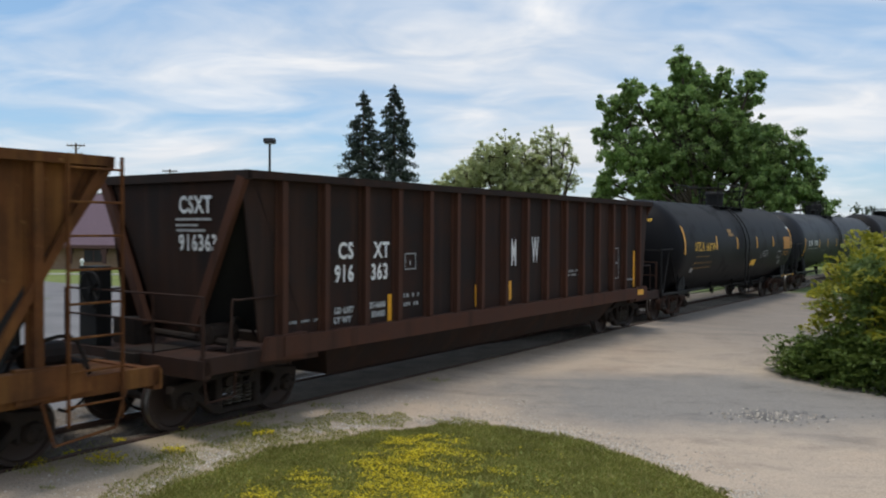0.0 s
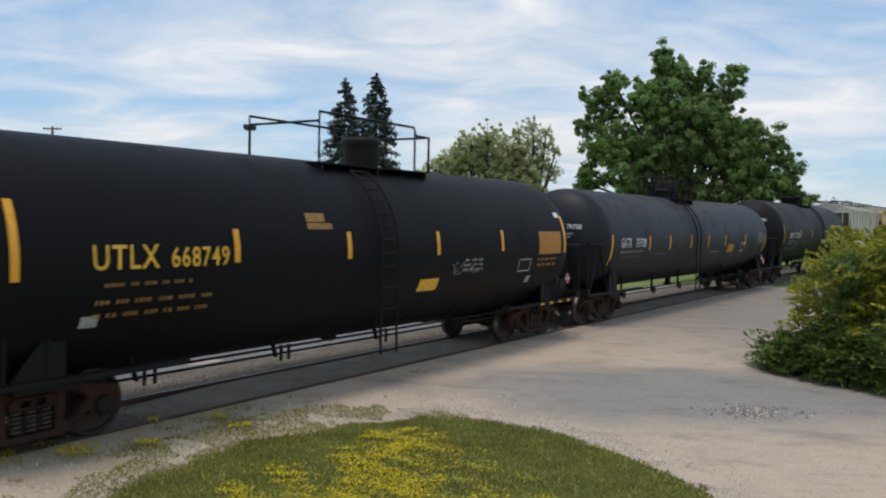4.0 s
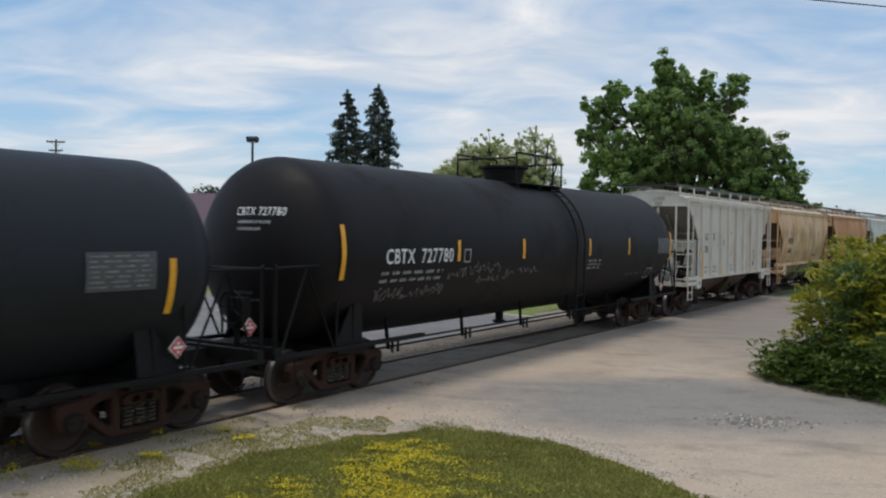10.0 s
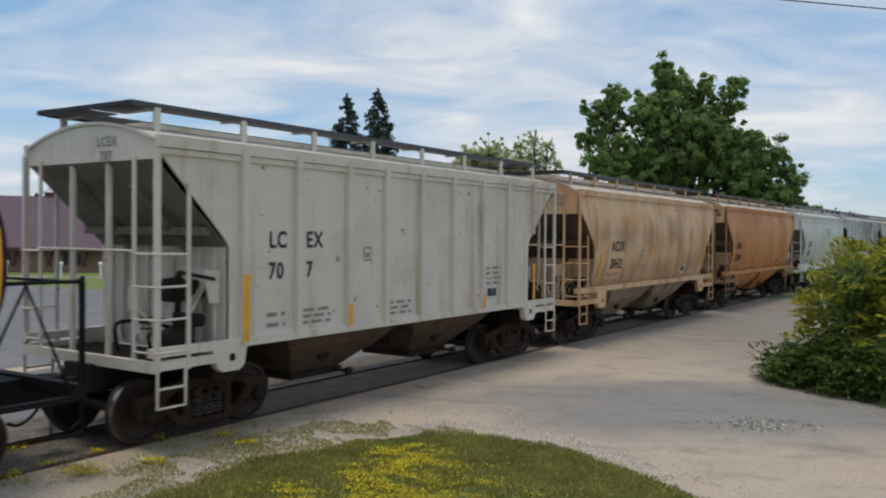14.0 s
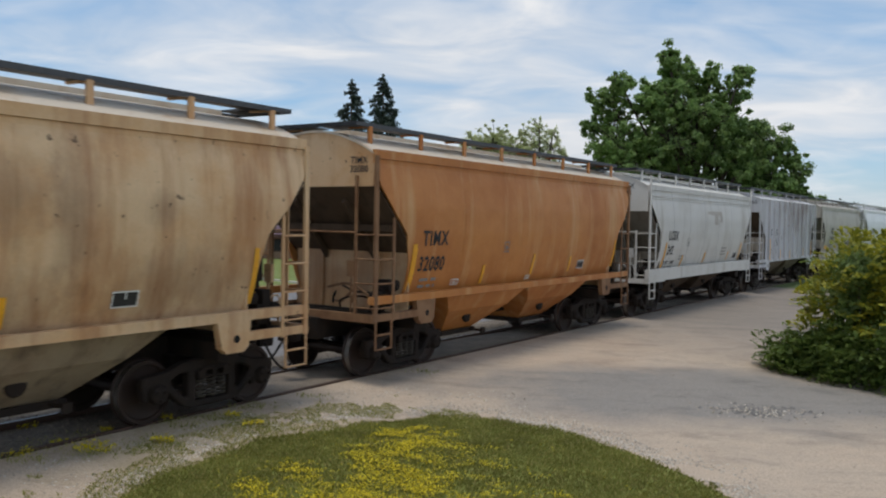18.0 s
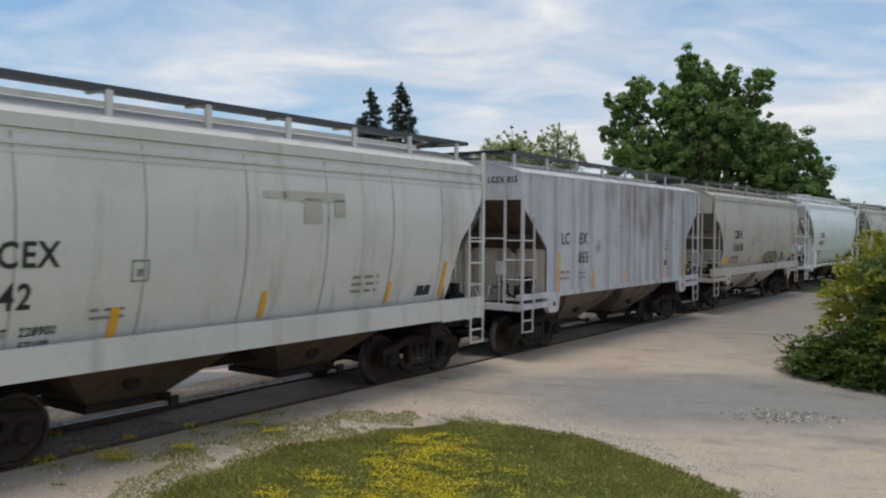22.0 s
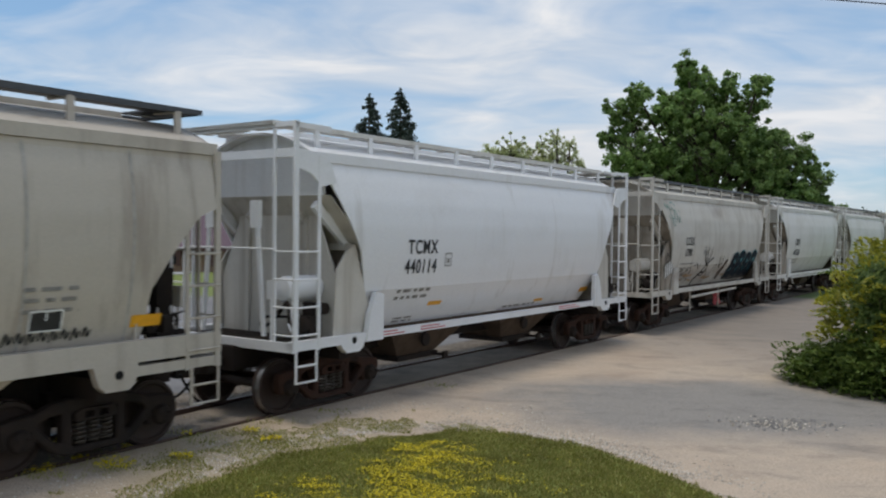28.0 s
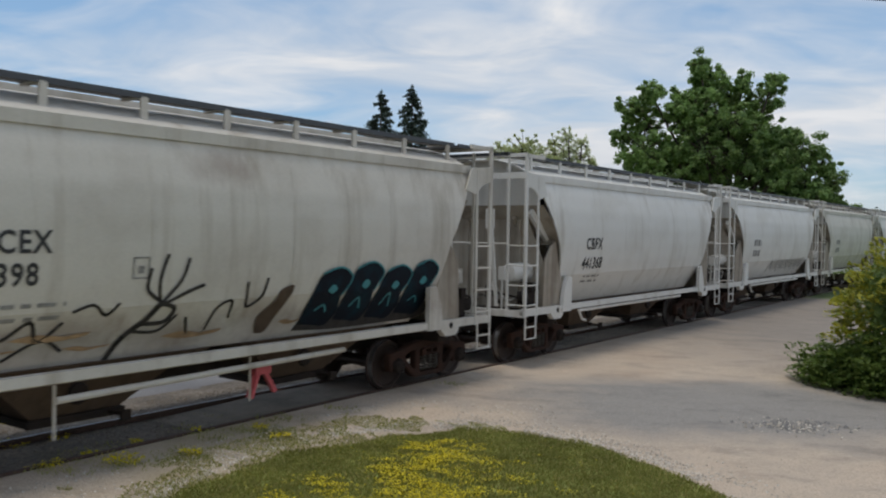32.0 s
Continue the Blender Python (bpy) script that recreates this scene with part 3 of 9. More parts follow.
# a broken dark patch, and cracks through the worn part
warp = nt.nodes.new("ShaderNodeVectorMath"); warp.operation = "MULTIPLY_ADD"
warp.inputs[1].default_value = (0.9, 0.9, 0.9)
wn = nt.nodes.new("ShaderNodeTexNoise"); wn.inputs["Scale"].default_value = 1.3; wn.inputs["Detail"].default_value = 4
nt.links.new(v, wn.inputs["Vector"])
nt.links.new(wn.outputs["Color"], warp.inputs[0]); nt.links.new(v, warp.inputs[2])
hole = nt.nodes.new("ShaderNodeVectorMath"); hole.operation = "DISTANCE"; hole.inputs[1].default_value = (6.05, 14.7, 0.15)
nt.links.new(warp.outputs[0], hole.inputs[0])
lotc = mix(nt, ramp(nt, hole.outputs["Value"], [(0.26, (0.8, 0.8, 0.8)), (0.42, (0, 0, 0))]), lotc, (0.14, 0.13, 0.12))
crk = nt.nodes.new("ShaderNodeTexVoronoi"); crk.feature = "DISTANCE_TO_EDGE"; crk.inputs["Scale"].default_value = 0.55
nt.links.new(warp.outputs[0], crk.inputs["Vector"])
line = ramp(nt, crk.outputs["Distance"], [(0.0, (0.22, 0.22, 0.22)), (0.016, (0, 0, 0))])
both_c = nt.nodes.new("ShaderNodeMath"); both_c.operation = "MULTIPLY"
nt.links.new(line, both_c.inputs[0]); nt.links.new(tn.outputs[0], both_c.inputs[1])
lotc = mix(nt, both_c.outputs[0], lotc, (0.15, 0.135, 0.12))
# thin grass cover between the lawn and the track
cov = nt.nodes.new("ShaderNodeVectorMath"); cov.operation = "DISTANCE"; cov.inputs[1].default_value = (-3.0, 11.6, -0.2)
nt.links.new(v, cov.inputs[0])
ca = nt.nodes.new("ShaderNodeMath"); ca.operation = "MULTIPLY_ADD"; ca.inputs[1].default_value = 5.0
nt.links.new(noise_node(nt, v, 1.6, 6, 0.7), ca.inputs[0]); nt.links.new(cov.outputs["Value"], ca.inputs[2])
cm = nt.nodes.new("ShaderNodeMapRange"); cm.inputs["From Min"].default_value, cm.inputs["From Max"].default_value, cm.inputs["To Max"].default_value = 4.9, 3.3, 0.5
nt.links.new(ca.outputs[0], cm.inputs["Value"])
lotc = mix(nt, cm.outputs[0], lotc, ramp(nt, noise_node(nt, v, 24, 3, 0.7), [(0.3, (0.18, 0.155, 0.078)), (0.7, (0.33, 0.28, 0.165))]))
# rough grass beyond the road and far off
far = nt.nodes.new("ShaderNodeMapRange")
dist = nt.nodes.new("ShaderNodeVectorMath"); dist.operation = "DISTANCE"; dist.inputs[1].default_value = (6.0, 10.0, 0.0)
nt.links.new(v, dist.inputs[0])
far.inputs["From Min"].default_value, far.inputs["From Max"].default_value = 33.0, 34.5
nt.links.new(dist.outputs["Value"], far.inputs["Value"])
grass_c = ramp(nt, noise_node(nt, v, 0.8, 6, 0.7), [(0.3, (0.075, 0.115, 0.028)), (0.7, (0.13, 0.17, 0.048))])
final = mix(nt, far.outputs[0], lotc, grass_c)
nt.links.new(final, bs.inputs["Base Color"])
bs.inputs["Roughness"].default_value = 0.95
bump(nt, bs, noise_node(nt, v, 38, 4, 0.7), 0.5, 0.02)
tagged(part("ground", sh, m, smooth=True), "pale gravel lot with worn grey patches and grass beyond", "ground", kind="structure")
# the gravel strip along the near rail
sh = Shape()
ds = (0.80, 0.85, 1.0, 1.25, 1.6, 2.0, 2.4, 2.9)
ss = np.arange(-62, 120, 0.6)
for s_ in ss:
    for k, d_ in enumerate(ds):
        x, y, _ = on_track(s_, d_)
        sh.v.append((x, y, ground_z(x, y) + (-0.06 if k == 0 else 0.008 - 0.0012 * k)))
n = len(ds)
sh.f = [(j * n + i, j * n + i + 1, (j + 1) * n + i + 1, (j + 1) * n + i) for j in range(len(ss) - 1) for i in range(n - 1)]
tagged(part("gravel_strip", sh, m, smooth=True), "pale gravel packed against the near rail", "ground", kind="structure")


def ribbon(name, d0, d1, s0, s1, lift, mat, label, cat, step=2.0, wob=0.0, ramp_in=100.0):
    """A strip along the track between two distances from it; its ends may slope down to the bed."""
    sh = Shape()
    ss = np.arange(s0, s1 + 0.01, step)
    cols = 5
    rnd = random.Random(len(name))
    for s in ss:
        for k in range(cols + 1):
            q = rnd.uniform(-wob, wob) if k in (0, cols) else 0
            x, y, _ = on_track(s, d0 + (d1 - d0) * k / cols + q)
            sh.v.append((x, y, ground_z(x, y) + lift * min(1.0, 0.15 + ramp_in * (s - s0), 0.15 + ramp_in * (s1 - s))))
    n = cols + 1
    sh.f = [(j * n + i, j * n + i + 1, (j + 1) * n + i + 1, (j + 1) * n + i) for j in range(len(ss) - 1) for i in range(cols)]
    return tagged(part(name, sh, mat, smooth=True), label, cat, kind="structure")


m, nt, bs = material("worn_asphalt")
v = where(nt)
a = ramp(nt, noise_node(nt, v, 0.5, 5, 0.6), [(0.3, (0.145, 0.14, 0.142)), (0.7, (0.21, 0.202, 0.20))])
b = ramp(nt, noise_node(nt, v, 60, 2, 0.6), [(0.3, (0.8, 0.8, 0.8)), (0.7, (1.15, 1.15, 1.15))])
mm = nt.nodes.new("ShaderNodeMix"); mm.data_type = "RGBA"; mm.blend_type = "MULTIPLY"; mm.inputs[0].default_value = 1.0
nt.links.new(a, mm.inputs[6]); nt.links.new(b, mm.inputs[7]); nt.links.new(mm.outputs[2], bs.inputs["Base Color"])
bs.inputs["Roughness"].default_value = 0.9
bump(nt, bs, noise_node(nt, v, 60, 3, 0.6), 0.3, 0.01)
M_ASPHALT = m

def lot_edge(x):
    """The far edge of the paved lot."""
    return min(57.0, 31.6 + (2.3 - x) * 1.045)


def track_y(x):
    return float(np.interp(x, TRACK[:, 1], TRACK[:, 2]))


def field(name, xs, y0, y1, lift, mat, label, cat, rows=14):
    sh = Shape()
    for x in xs:
        a, b = y0(x), y1(x)
        for k in range(rows + 1):
            y = a + (b - a) * k / rows
            sh.v.append((x, y, ground_z(x, y) + lift))
    n = rows + 1
    sh.f = [(j * n + i, j * n + i + 1, (j + 1) * n + i + 1, (j + 1) * n + i) for j in range(len(xs) - 1) for i in range(rows)]
    return tagged(part(name, sh, mat, smooth=True), label, cat, kind="structure")


xs = list(np.arange(-90, 4.01, 2.0))
field("paved_lot", xs, lambda x: track_y(x) + 2.6, lambda x: max(lot_edge(x), track_y(x) + 2.7), 0.014, M_ASPHALT, "worn grey asphalt lot between the track and the building", "road")
M_EDGE = plain("pale_concrete", (0.48, 0.46, 0.41), 0.85, 0.0, 0.2, 3.0)
kb = Shape()
prev = None
for x in xs:
    ring = []
    for d, z in ((0.0, -0.05), (0.0, 0.11), (0.03, 0.13), (0.15, 0.13), (0.18, 0.11), (0.18, -0.05)):
        y = lot_edge(x) + d
        ring.append((x, y, ground_z(x, y) + z))
    if prev:
        kb.loft([prev, ring])
    prev = ring
tagged(part("kerb", kb, M_EDGE), "pale concrete kerb round the paved lot", "kerb", kind="structure")
m, nt, bs = material("mown_verge")
v = where(nt)
nt.links.new(ramp(nt, noise_node(nt, v, 1.2, 7, 0.7), [(0.3, (0.12, 0.16, 0.032)), (0.6, (0.19, 0.225, 0.055)), (0.8, (0.24, 0.235, 0.085))]), bs.inputs["Base Color"])
bs.inputs["Roughness"].default_value = 0.95
bump(nt, bs, noise_node(nt, v, 30, 4, 0.7), 0.8, 0.04)
M_VERGE = m
field("grass_verge", xs, lambda x: lot_edge(x) + 0.18, lambda x: lot_edge(x) + 70, 0.045, M_VERGE, "mown grass verge between the lot and the building", "grass", 24)
ribbon("trackside_grass", -70, -4.0, 12, 170, 0.035, M_VERGE, "mown grass beyond the track", "grass", 3.0, 0.3)
m, nt, bs = material("dirty_ballast")
v = where(nt)
vor = nt.nodes.new("ShaderNodeTexVoronoi"); vor.inputs["Scale"].default_value = 24
nt.links.new(v, vor.inputs["Vector"])
# dirty stone colour, held somewhat darker to carry the shade under the train
cc = ramp(nt, noise_node(nt, v, 1.1, 5, 0.65), [(0.3, (0.115, 0.095, 0.074)), (0.55, (0.175, 0.146, 0.115)), (0.75, (0.26, 0.217, 0.17))])
sp2 = ramp(nt, vor.outputs["Color"], [(0.0, (0.6, 0.6, 0.6)), (1.0, (1.3, 1.3, 1.3))])
mm = nt.nodes.new("ShaderNodeMix"); mm.data_type = "RGBA"; mm.blend_type = "MULTIPLY"; mm.inputs[0].default_value = 1.0
nt.links.new(cc, mm.inputs[6]); nt.links.new(sp2, mm.inputs[7]); nt.links.new(mm.outputs[2], bs.inputs["Base Color"])
bs.inputs["Roughness"].default_value = 0.95
bump(nt, bs, vor.outputs["Distance"], 0.9, 0.03)
M_BALLAST = m
ribbon("ballast_bed", -2.5, 0.70, -60, 200, 0.03, M_BALLAST, "dirty dark ballast between the rails", "ballast", 0.8, 0.02)

# ---- rails and sleepers ----
CROSS = (-7.6, 6.0)
m, nt, bs = material("packed_dusty_fill")
v = where(nt)
a = ramp(nt, noise_node(nt, v, 1.6, 7, 0.7), [(0.3, (0.165, 0.14, 0.113)), (0.5, (0.24, 0.203, 0.165)), (0.72, (0.32, 0.27, 0.216))])
b = ramp(nt, noise_node(nt, v, 45, 3, 0.7), [(0.3, (0.7, 0.7, 0.7)), (0.7, (1.2, 1.2, 1.2))])
mm = nt.nodes.new("ShaderNodeMix"); mm.data_type = "RGBA"; mm.blend_type = "MULTIPLY"; mm.inputs[0].default_value = 1.0
nt.links.new(a, mm.inputs[6]); nt.links.new(b, mm.inputs[7]); nt.links.new(mm.outputs[2], bs.inputs["Base Color"])
bs.inputs["Roughness"].default_value = 0.95
bump(nt, bs, noise_node(nt, v, 45, 4, 0.7), 0.5, 0.02)
M_FILL = m
M_RAIL = weathered("rusty_rail_web", (0.085, 0.05, 0.035), (0.06, 0.04, 0.03), (0.05, 0.035, 0.03), 0.7, 0.5, 0.3, 0.2, 3.0)
M_RAILTOP = plain("polished_rail_head", (0.45, 0.45, 0.46), 0.3, 1.0, 0.06)
PROF = [(-0.070, -0.175), (0.070, -0.175), (0.070, -0.160), (0.012, -0.145), (0.012, -0.045), (0.037, -0.035), (0.037, -0.008), (0.028, 0.0), (0.010, 0.0005), (-0.006, 0.0005), (-0.028, 0.0), (-0.037, -0.008), (-0.037, -0.035), (-0.012, -0.045), (-0.012, -0.145), (-0.070, -0.160)]
for lat in (-0.755, 0.755):
    sh = Shape()
    rings = []
    for s in np.arange(-60, 220.1, 2.0):
        ring = []
        for a, b in PROF:
            x, y, _ = on_track(s, lat + a)
            ring.append((x, y, b))
        rings.append(ring)
    sh.loft(rings)
    # near head gets the rust colour too, which leaves out its sky glint
    me = mesh_of("rail", sh, [M_RAIL, M_RAILTOP if lat < 0 else M_RAIL])
    for p in me.polygons:
        if len(p.vertices) == 4 and abs(p.center.z - 0.0005) < 0.0001:
            p.material_index = 1
    tagged(part("rail", me, None), "steel rail with a polished head", "rail", group="rails of the track")
ribbon("crossing_fill", -0.66, 0.685, CROSS[0], CROSS[1], 0.096, M_FILL, "dusty gravel packed flush between the rails", "road", 0.4, 0.0, 0.3)
M_TIE = weathered("old_timber", (0.075, 0.058, 0.045), (0.11, 0.09, 0.07), (0.04, 0.034, 0.03), 0.9, 0.5, 0.3, 0.0, 5.0)
ties = thing("track_sleepers", "dark weathered timber sleepers sunk in the ballast", "sleepers")
tie_me = mesh_of("sleeper", Shape().box(-0.11, 0.11, -1.25, 1.25, -0.22, -0.102), M_TIE)
for k in range(150):
    s = -22 + 0.56 * k
    x, y, h = on_track(s, 0.0)
    part("sleeper", tie_me, None, ties, at=pose(x, y, 0, 0, 0, 90 - math.degrees(h) + random.uniform(-1.2, 1.2)))

# ---- the low building across the road ----
m, nt, bs = material("mauve_shingle_roof")
v = where(nt)
br = nt.nodes.new("ShaderNodeTexBrick")
br.inputs["Scale"].default_value = 3.0
br.inputs["Mortar Size"].default_value = 0.012
br.inputs["Color1"].default_value, br.inputs["Color2"].default_value, br.inputs["Mortar"].default_value = (0.135, 0.088, 0.112, 1), (0.115, 0.075, 0.096, 1), (0.08, 0.052, 0.068, 1)
nt.links.new(v, br.inputs["Vector"])
nt.links.new(br.outputs["Color"], bs.inputs["Base Color"])
bs.inputs["Roughness"].default_value = 0.85
M_ROOF = m
m, nt, bs = material("tan_brick")
v = where(nt)
mpb = nt.nodes.new("ShaderNodeMapping"); mpb.inputs["Rotation"].default_value = (radians(90), 0, 0)
nt.links.new(v, mpb.inputs[0])
br = nt.nodes.new("ShaderNodeTexBrick")
br.inputs["Scale"].default_value = 4.5
br.inputs["Color1"].default_value, br.inputs["Color2"].default_value, br.inputs["Mortar"].default_value = (0.31, 0.20, 0.135, 1), (0.26, 0.155, 0.10, 1), (0.34, 0.28, 0.22, 1)
br.inputs["Mortar Size"].default_value = 0.015
nt.links.new(mpb.outputs[0], br.inputs["Vector"]); nt.links.new(br.outputs["Color"], bs.inputs["Base Color"])
bs.inputs["Roughness"].default_value = 0.9
M_BRICK = m
M_TRIMB = plain("dark_brown_trim", (0.075, 0.030, 0.026), 0.6)
M_GLASSD = plain("dark_window_glass", (0.02, 0.022, 0.025), 0.1, 0.0, 0.3)
bld = thing("long_low_building", "long low brick building with a mauve shingle roof", "building", pose(-27.5, 64.5, -0.30, 0, 0, 3))
LX, RX, DY = -9.2, 26.0, 11.0
part("brick_wall", Shape().box(LX, RX, 0, 0.25, 0, 2.0).box(LX, LX + 0.25, 0, DY, 0, 2.0).box(RX - 0.25, RX, 0, DY, 0, 2.0).box(LX, RX, DY - 0.25, DY, 0, 2.0), M_BRICK, bld)
rf = Shape().add([(LX - 0.9, -1.0, 1.95), (RX + 0.9, -1.0, 1.95), (RX + 0.9, DY + 1, 1.95), (LX - 0.9, DY + 1, 1.95), (LX + 1.7, DY / 2, 6.05), (RX - 1.7, DY / 2, 6.05),
                  (LX - 0.9, -1.0, 1.78), (RX + 0.9, -1.0, 1.78), (RX + 0.9, DY + 1, 1.78), (LX - 0.9, DY + 1, 1.78)],
                 [(0, 1, 5, 4), (1, 2, 5), (2, 3, 4, 5), (3, 0, 4), (6, 9, 8, 7), (0, 6, 7, 1), (1, 7, 8, 2), (2, 8, 9, 3), (3, 9, 6, 0)])
part("roof", rf, M_ROOF, bld)
part("eave_board", Shape().box(LX - 0.93, RX + 0.93, -1.04, -1.003, 1.72, 1.97), M_TRIMB, bld)
part("roof_vent", Shape().box(-3.6, -2.6, DY / 2 - 0.2, DY / 2 + 0.4, 5.95, 6.35).box(-4.4, -4.0, DY / 2 - 0.2, DY / 2 + 0.2, 5.95, 6.2), M_TRIMB, bld)
x = LX + 0.6
k = 0
while x < RX - 1:
    part("porch_post", Shape().box(x - 0.13, x + 0.13, -0.85, -0.60, 0.55, 1.80).box(x - 0.22, x + 0.22, -0.9, -0.55, 1.30, 1.8), M_TRIMB, bld)
    if k % 2:
        wn = part("window", Shape().box(x + 0.8, x + 2.2, -0.03, -0.005, 0.7, 1.55), M_GLASSD, bld)
        part("window_frame", Shape().box(x + 0.75, x + 2.25, -0.06, -0.031, 1.55, 1.62).box(x + 0.75, x + 2.25, -0.06, -0.031, 0.63, 0.70).box(x + 1.46, x + 1.54, -0.06, -0.031, 0.7, 1.55), M_TRIMB, wn)
    x += 2.55
    k += 1
for gx0, gy0 in ((-2.3, -4.6), (1.6, -5.2), (-6.0, -4.8), (4.2, -4.9)):
    wp = bld.matrix_basis @ Vector((gx0, gy0, 0.0))
    mk = thing("white_post_marker", "small white marker post on the verge", "post", pose(wp.x, wp.y, ground_z(wp.x, wp.y)), "white posts on the verge")
    part("post", Shape().lathe([(0.09, 0.0), (0.09, 0.75), (0.06, 0.78)], 10, (0, 0, 0), "z"), M_WHITE, mk)
    part("cap", Shape().lathe([(0.15, 0.78), (0.17, 0.95), (0.05, 1.05)], 10, (0, 0, 0), "z"), M_WHITE, mk)

# ---- lamp and poles ----
M_POLE = weathered("grey_pole_wood", (0.15, 0.125, 0.10), (0.10, 0.085, 0.07), (0.07, 0.06, 0.05), 0.85, 0.5, 0.5, 0.0, 2.0)
M_DARKMETAL = plain("dark_bronze_metal", (0.045, 0.045, 0.05), 0.5, 0.5)
lamp = thing("parking_lot_lamp", "dark metal lot lamp with a shoebox head", "street lamp", pose(-10.05, 48.1, ground_z(-10.05, 48.1)))
part("pole", Shape().lathe([(0.14, 0.0), (0.14, 0.3), (0.085, 0.32), (0.065, 8.05)], 12, (0, 0, 0), "z"), M_DARKMETAL, lamp, smooth=True)
part("lamp_head", Shape().loft([[(-0.28, -0.22, 8.05), (0.28, -0.22, 8.05), (0.28, 0.22, 8.05), (-0.28, 0.22, 8.05)], [(-0.32, -0.26, 8.18), (0.32, -0.26, 8.18), (0.32, 0.26, 8.18), (-0.32, 0.26, 8.18)], [(-0.30, -0.24, 8.34), (0.30, -0.24, 8.34), (0.30, 0.24, 8.34), (-0.30, 0.24, 8.34)]]), M_DARKMETAL, lamp)
part("lens", Shape().box(-0.24, 0.24, -0.18, 0.18, 8.02, 8.048), plain("lamp_lens", (0.5, 0.5, 0.48), 0.3), lamp)


def utility_pole(x, y, h, turn):
    p = thing("utility_pole", "weathered timber utility pole with two crossarms", "utility pole", pose(x, y, ground_z(x, y), 0, 0, turn), "utility poles behind the building")
    part("pole", Shape().tube([(0, 0, 0), (0, 0, h)], 0.17, 10, 0.11), M_POLE, p, smooth=True)
    for z, L in ((h - 0.25, 0.95), (h - 1.15, 0.7)):
        arm = part("crossarm", Shape().box(-L, L, -0.06, 0.06, z - 0.07, z + 0.07).beam((-L * 0.6, 0, z - 0.05), (0, 0, z - 0.5), 0.05, 0.03).beam((L * 0.6, 0, z - 0.05), (0, 0, z - 0.5), 0.05, 0.03), M_POLE, p)
        for k in (-0.9, -0.45, 0.45, 0.9):
            part("insulator", Shape().lathe([(0.03, z + 0.07), (0.06, z + 0.12), (0.05, z + 0.2), (0.02, z + 0.24)], 8, (k * L, 0, 0), "z"), M_WHITE, arm)
    part("transformer", Shape().lathe([(0.05, h - 3.2), (0.24, h - 3.15), (0.24, h - 2.4), (0.05, h - 2.35)], 12, (-0.34, 0, 0), "z"), M_DARKMETAL, p, smooth=True)


utility_pole(-39.45, 90, 12.2, 4)
utility_pole(-36.0, 110, 10.9, 4)
utility_pole(67.5, 122, 10.0, 0)
utility_pole(72.5, 131, 11.5, 0)
P1, P2 = Vector((15.57, 38.0, 13.63)), Vector((22.0, 40.03, 13.78))
wd = (P2 - P1) / 6.74
utility_pole(-30.4, 23.5, 13.0, 0)
utility_pole(40.8, 45.95, 14.6, 0)
wire = Shape().tube([P1 + wd * t for t in np.linspace(-48.1, 26.4, 30)], 0.028, 6)
tagged(part("overhead_cable", wire, M_BLACK, smooth=True), "thin black overhead cable strung across the sky", "cable")

# ---- running gear, shared by all cars ----
AXLE, WHEEL_R = 1.0, 0.455


def casting(name, loops, y0, y1, mat, bevel=0.014):
    """A flat casting: the outer loop and the windows in it, as (x, z), given a thickness and rounded edges."""
    bm = bmesh.new()
    edges = []
    for loop in loops:
        vs = [bm.verts.new((x, y0, z)) for x, z in loop]
        edges += [bm.edges.new((vs[k], vs[(k + 1) % len(vs)])) for k in range(len(vs))]
    fill = bmesh.ops.triangle_fill(bm, use_beauty=True, use_dissolve=False, edges=edges)
    faces = [f for f in fill["geom"] if isinstance(f, bmesh.types.BMFace)]
    ext = bmesh.ops.extrude_face_region(bm, geom=faces)
    moved = [v for v in ext["geom"] if isinstance(v, bmesh.types.BMVert)]
    bmesh.ops.translate(bm, verts=moved, vec=(0, y1 - y0, 0))
    bmesh.ops.recalc_face_normals(bm, faces=bm.faces)
    rim = [e for e in bm.edges if len(e.link_faces) == 2 and e.calc_face_angle(0) > 1.2]
    bmesh.ops.bevel(bm, geom=rim, offset=bevel, segments=1, affect="EDGES", clamp_overlap=True)
    me = bpy.data.meshes.new(name)
    bm.to_mesh(me)
    bm.free()
    me.materials.append(mat)
    return me


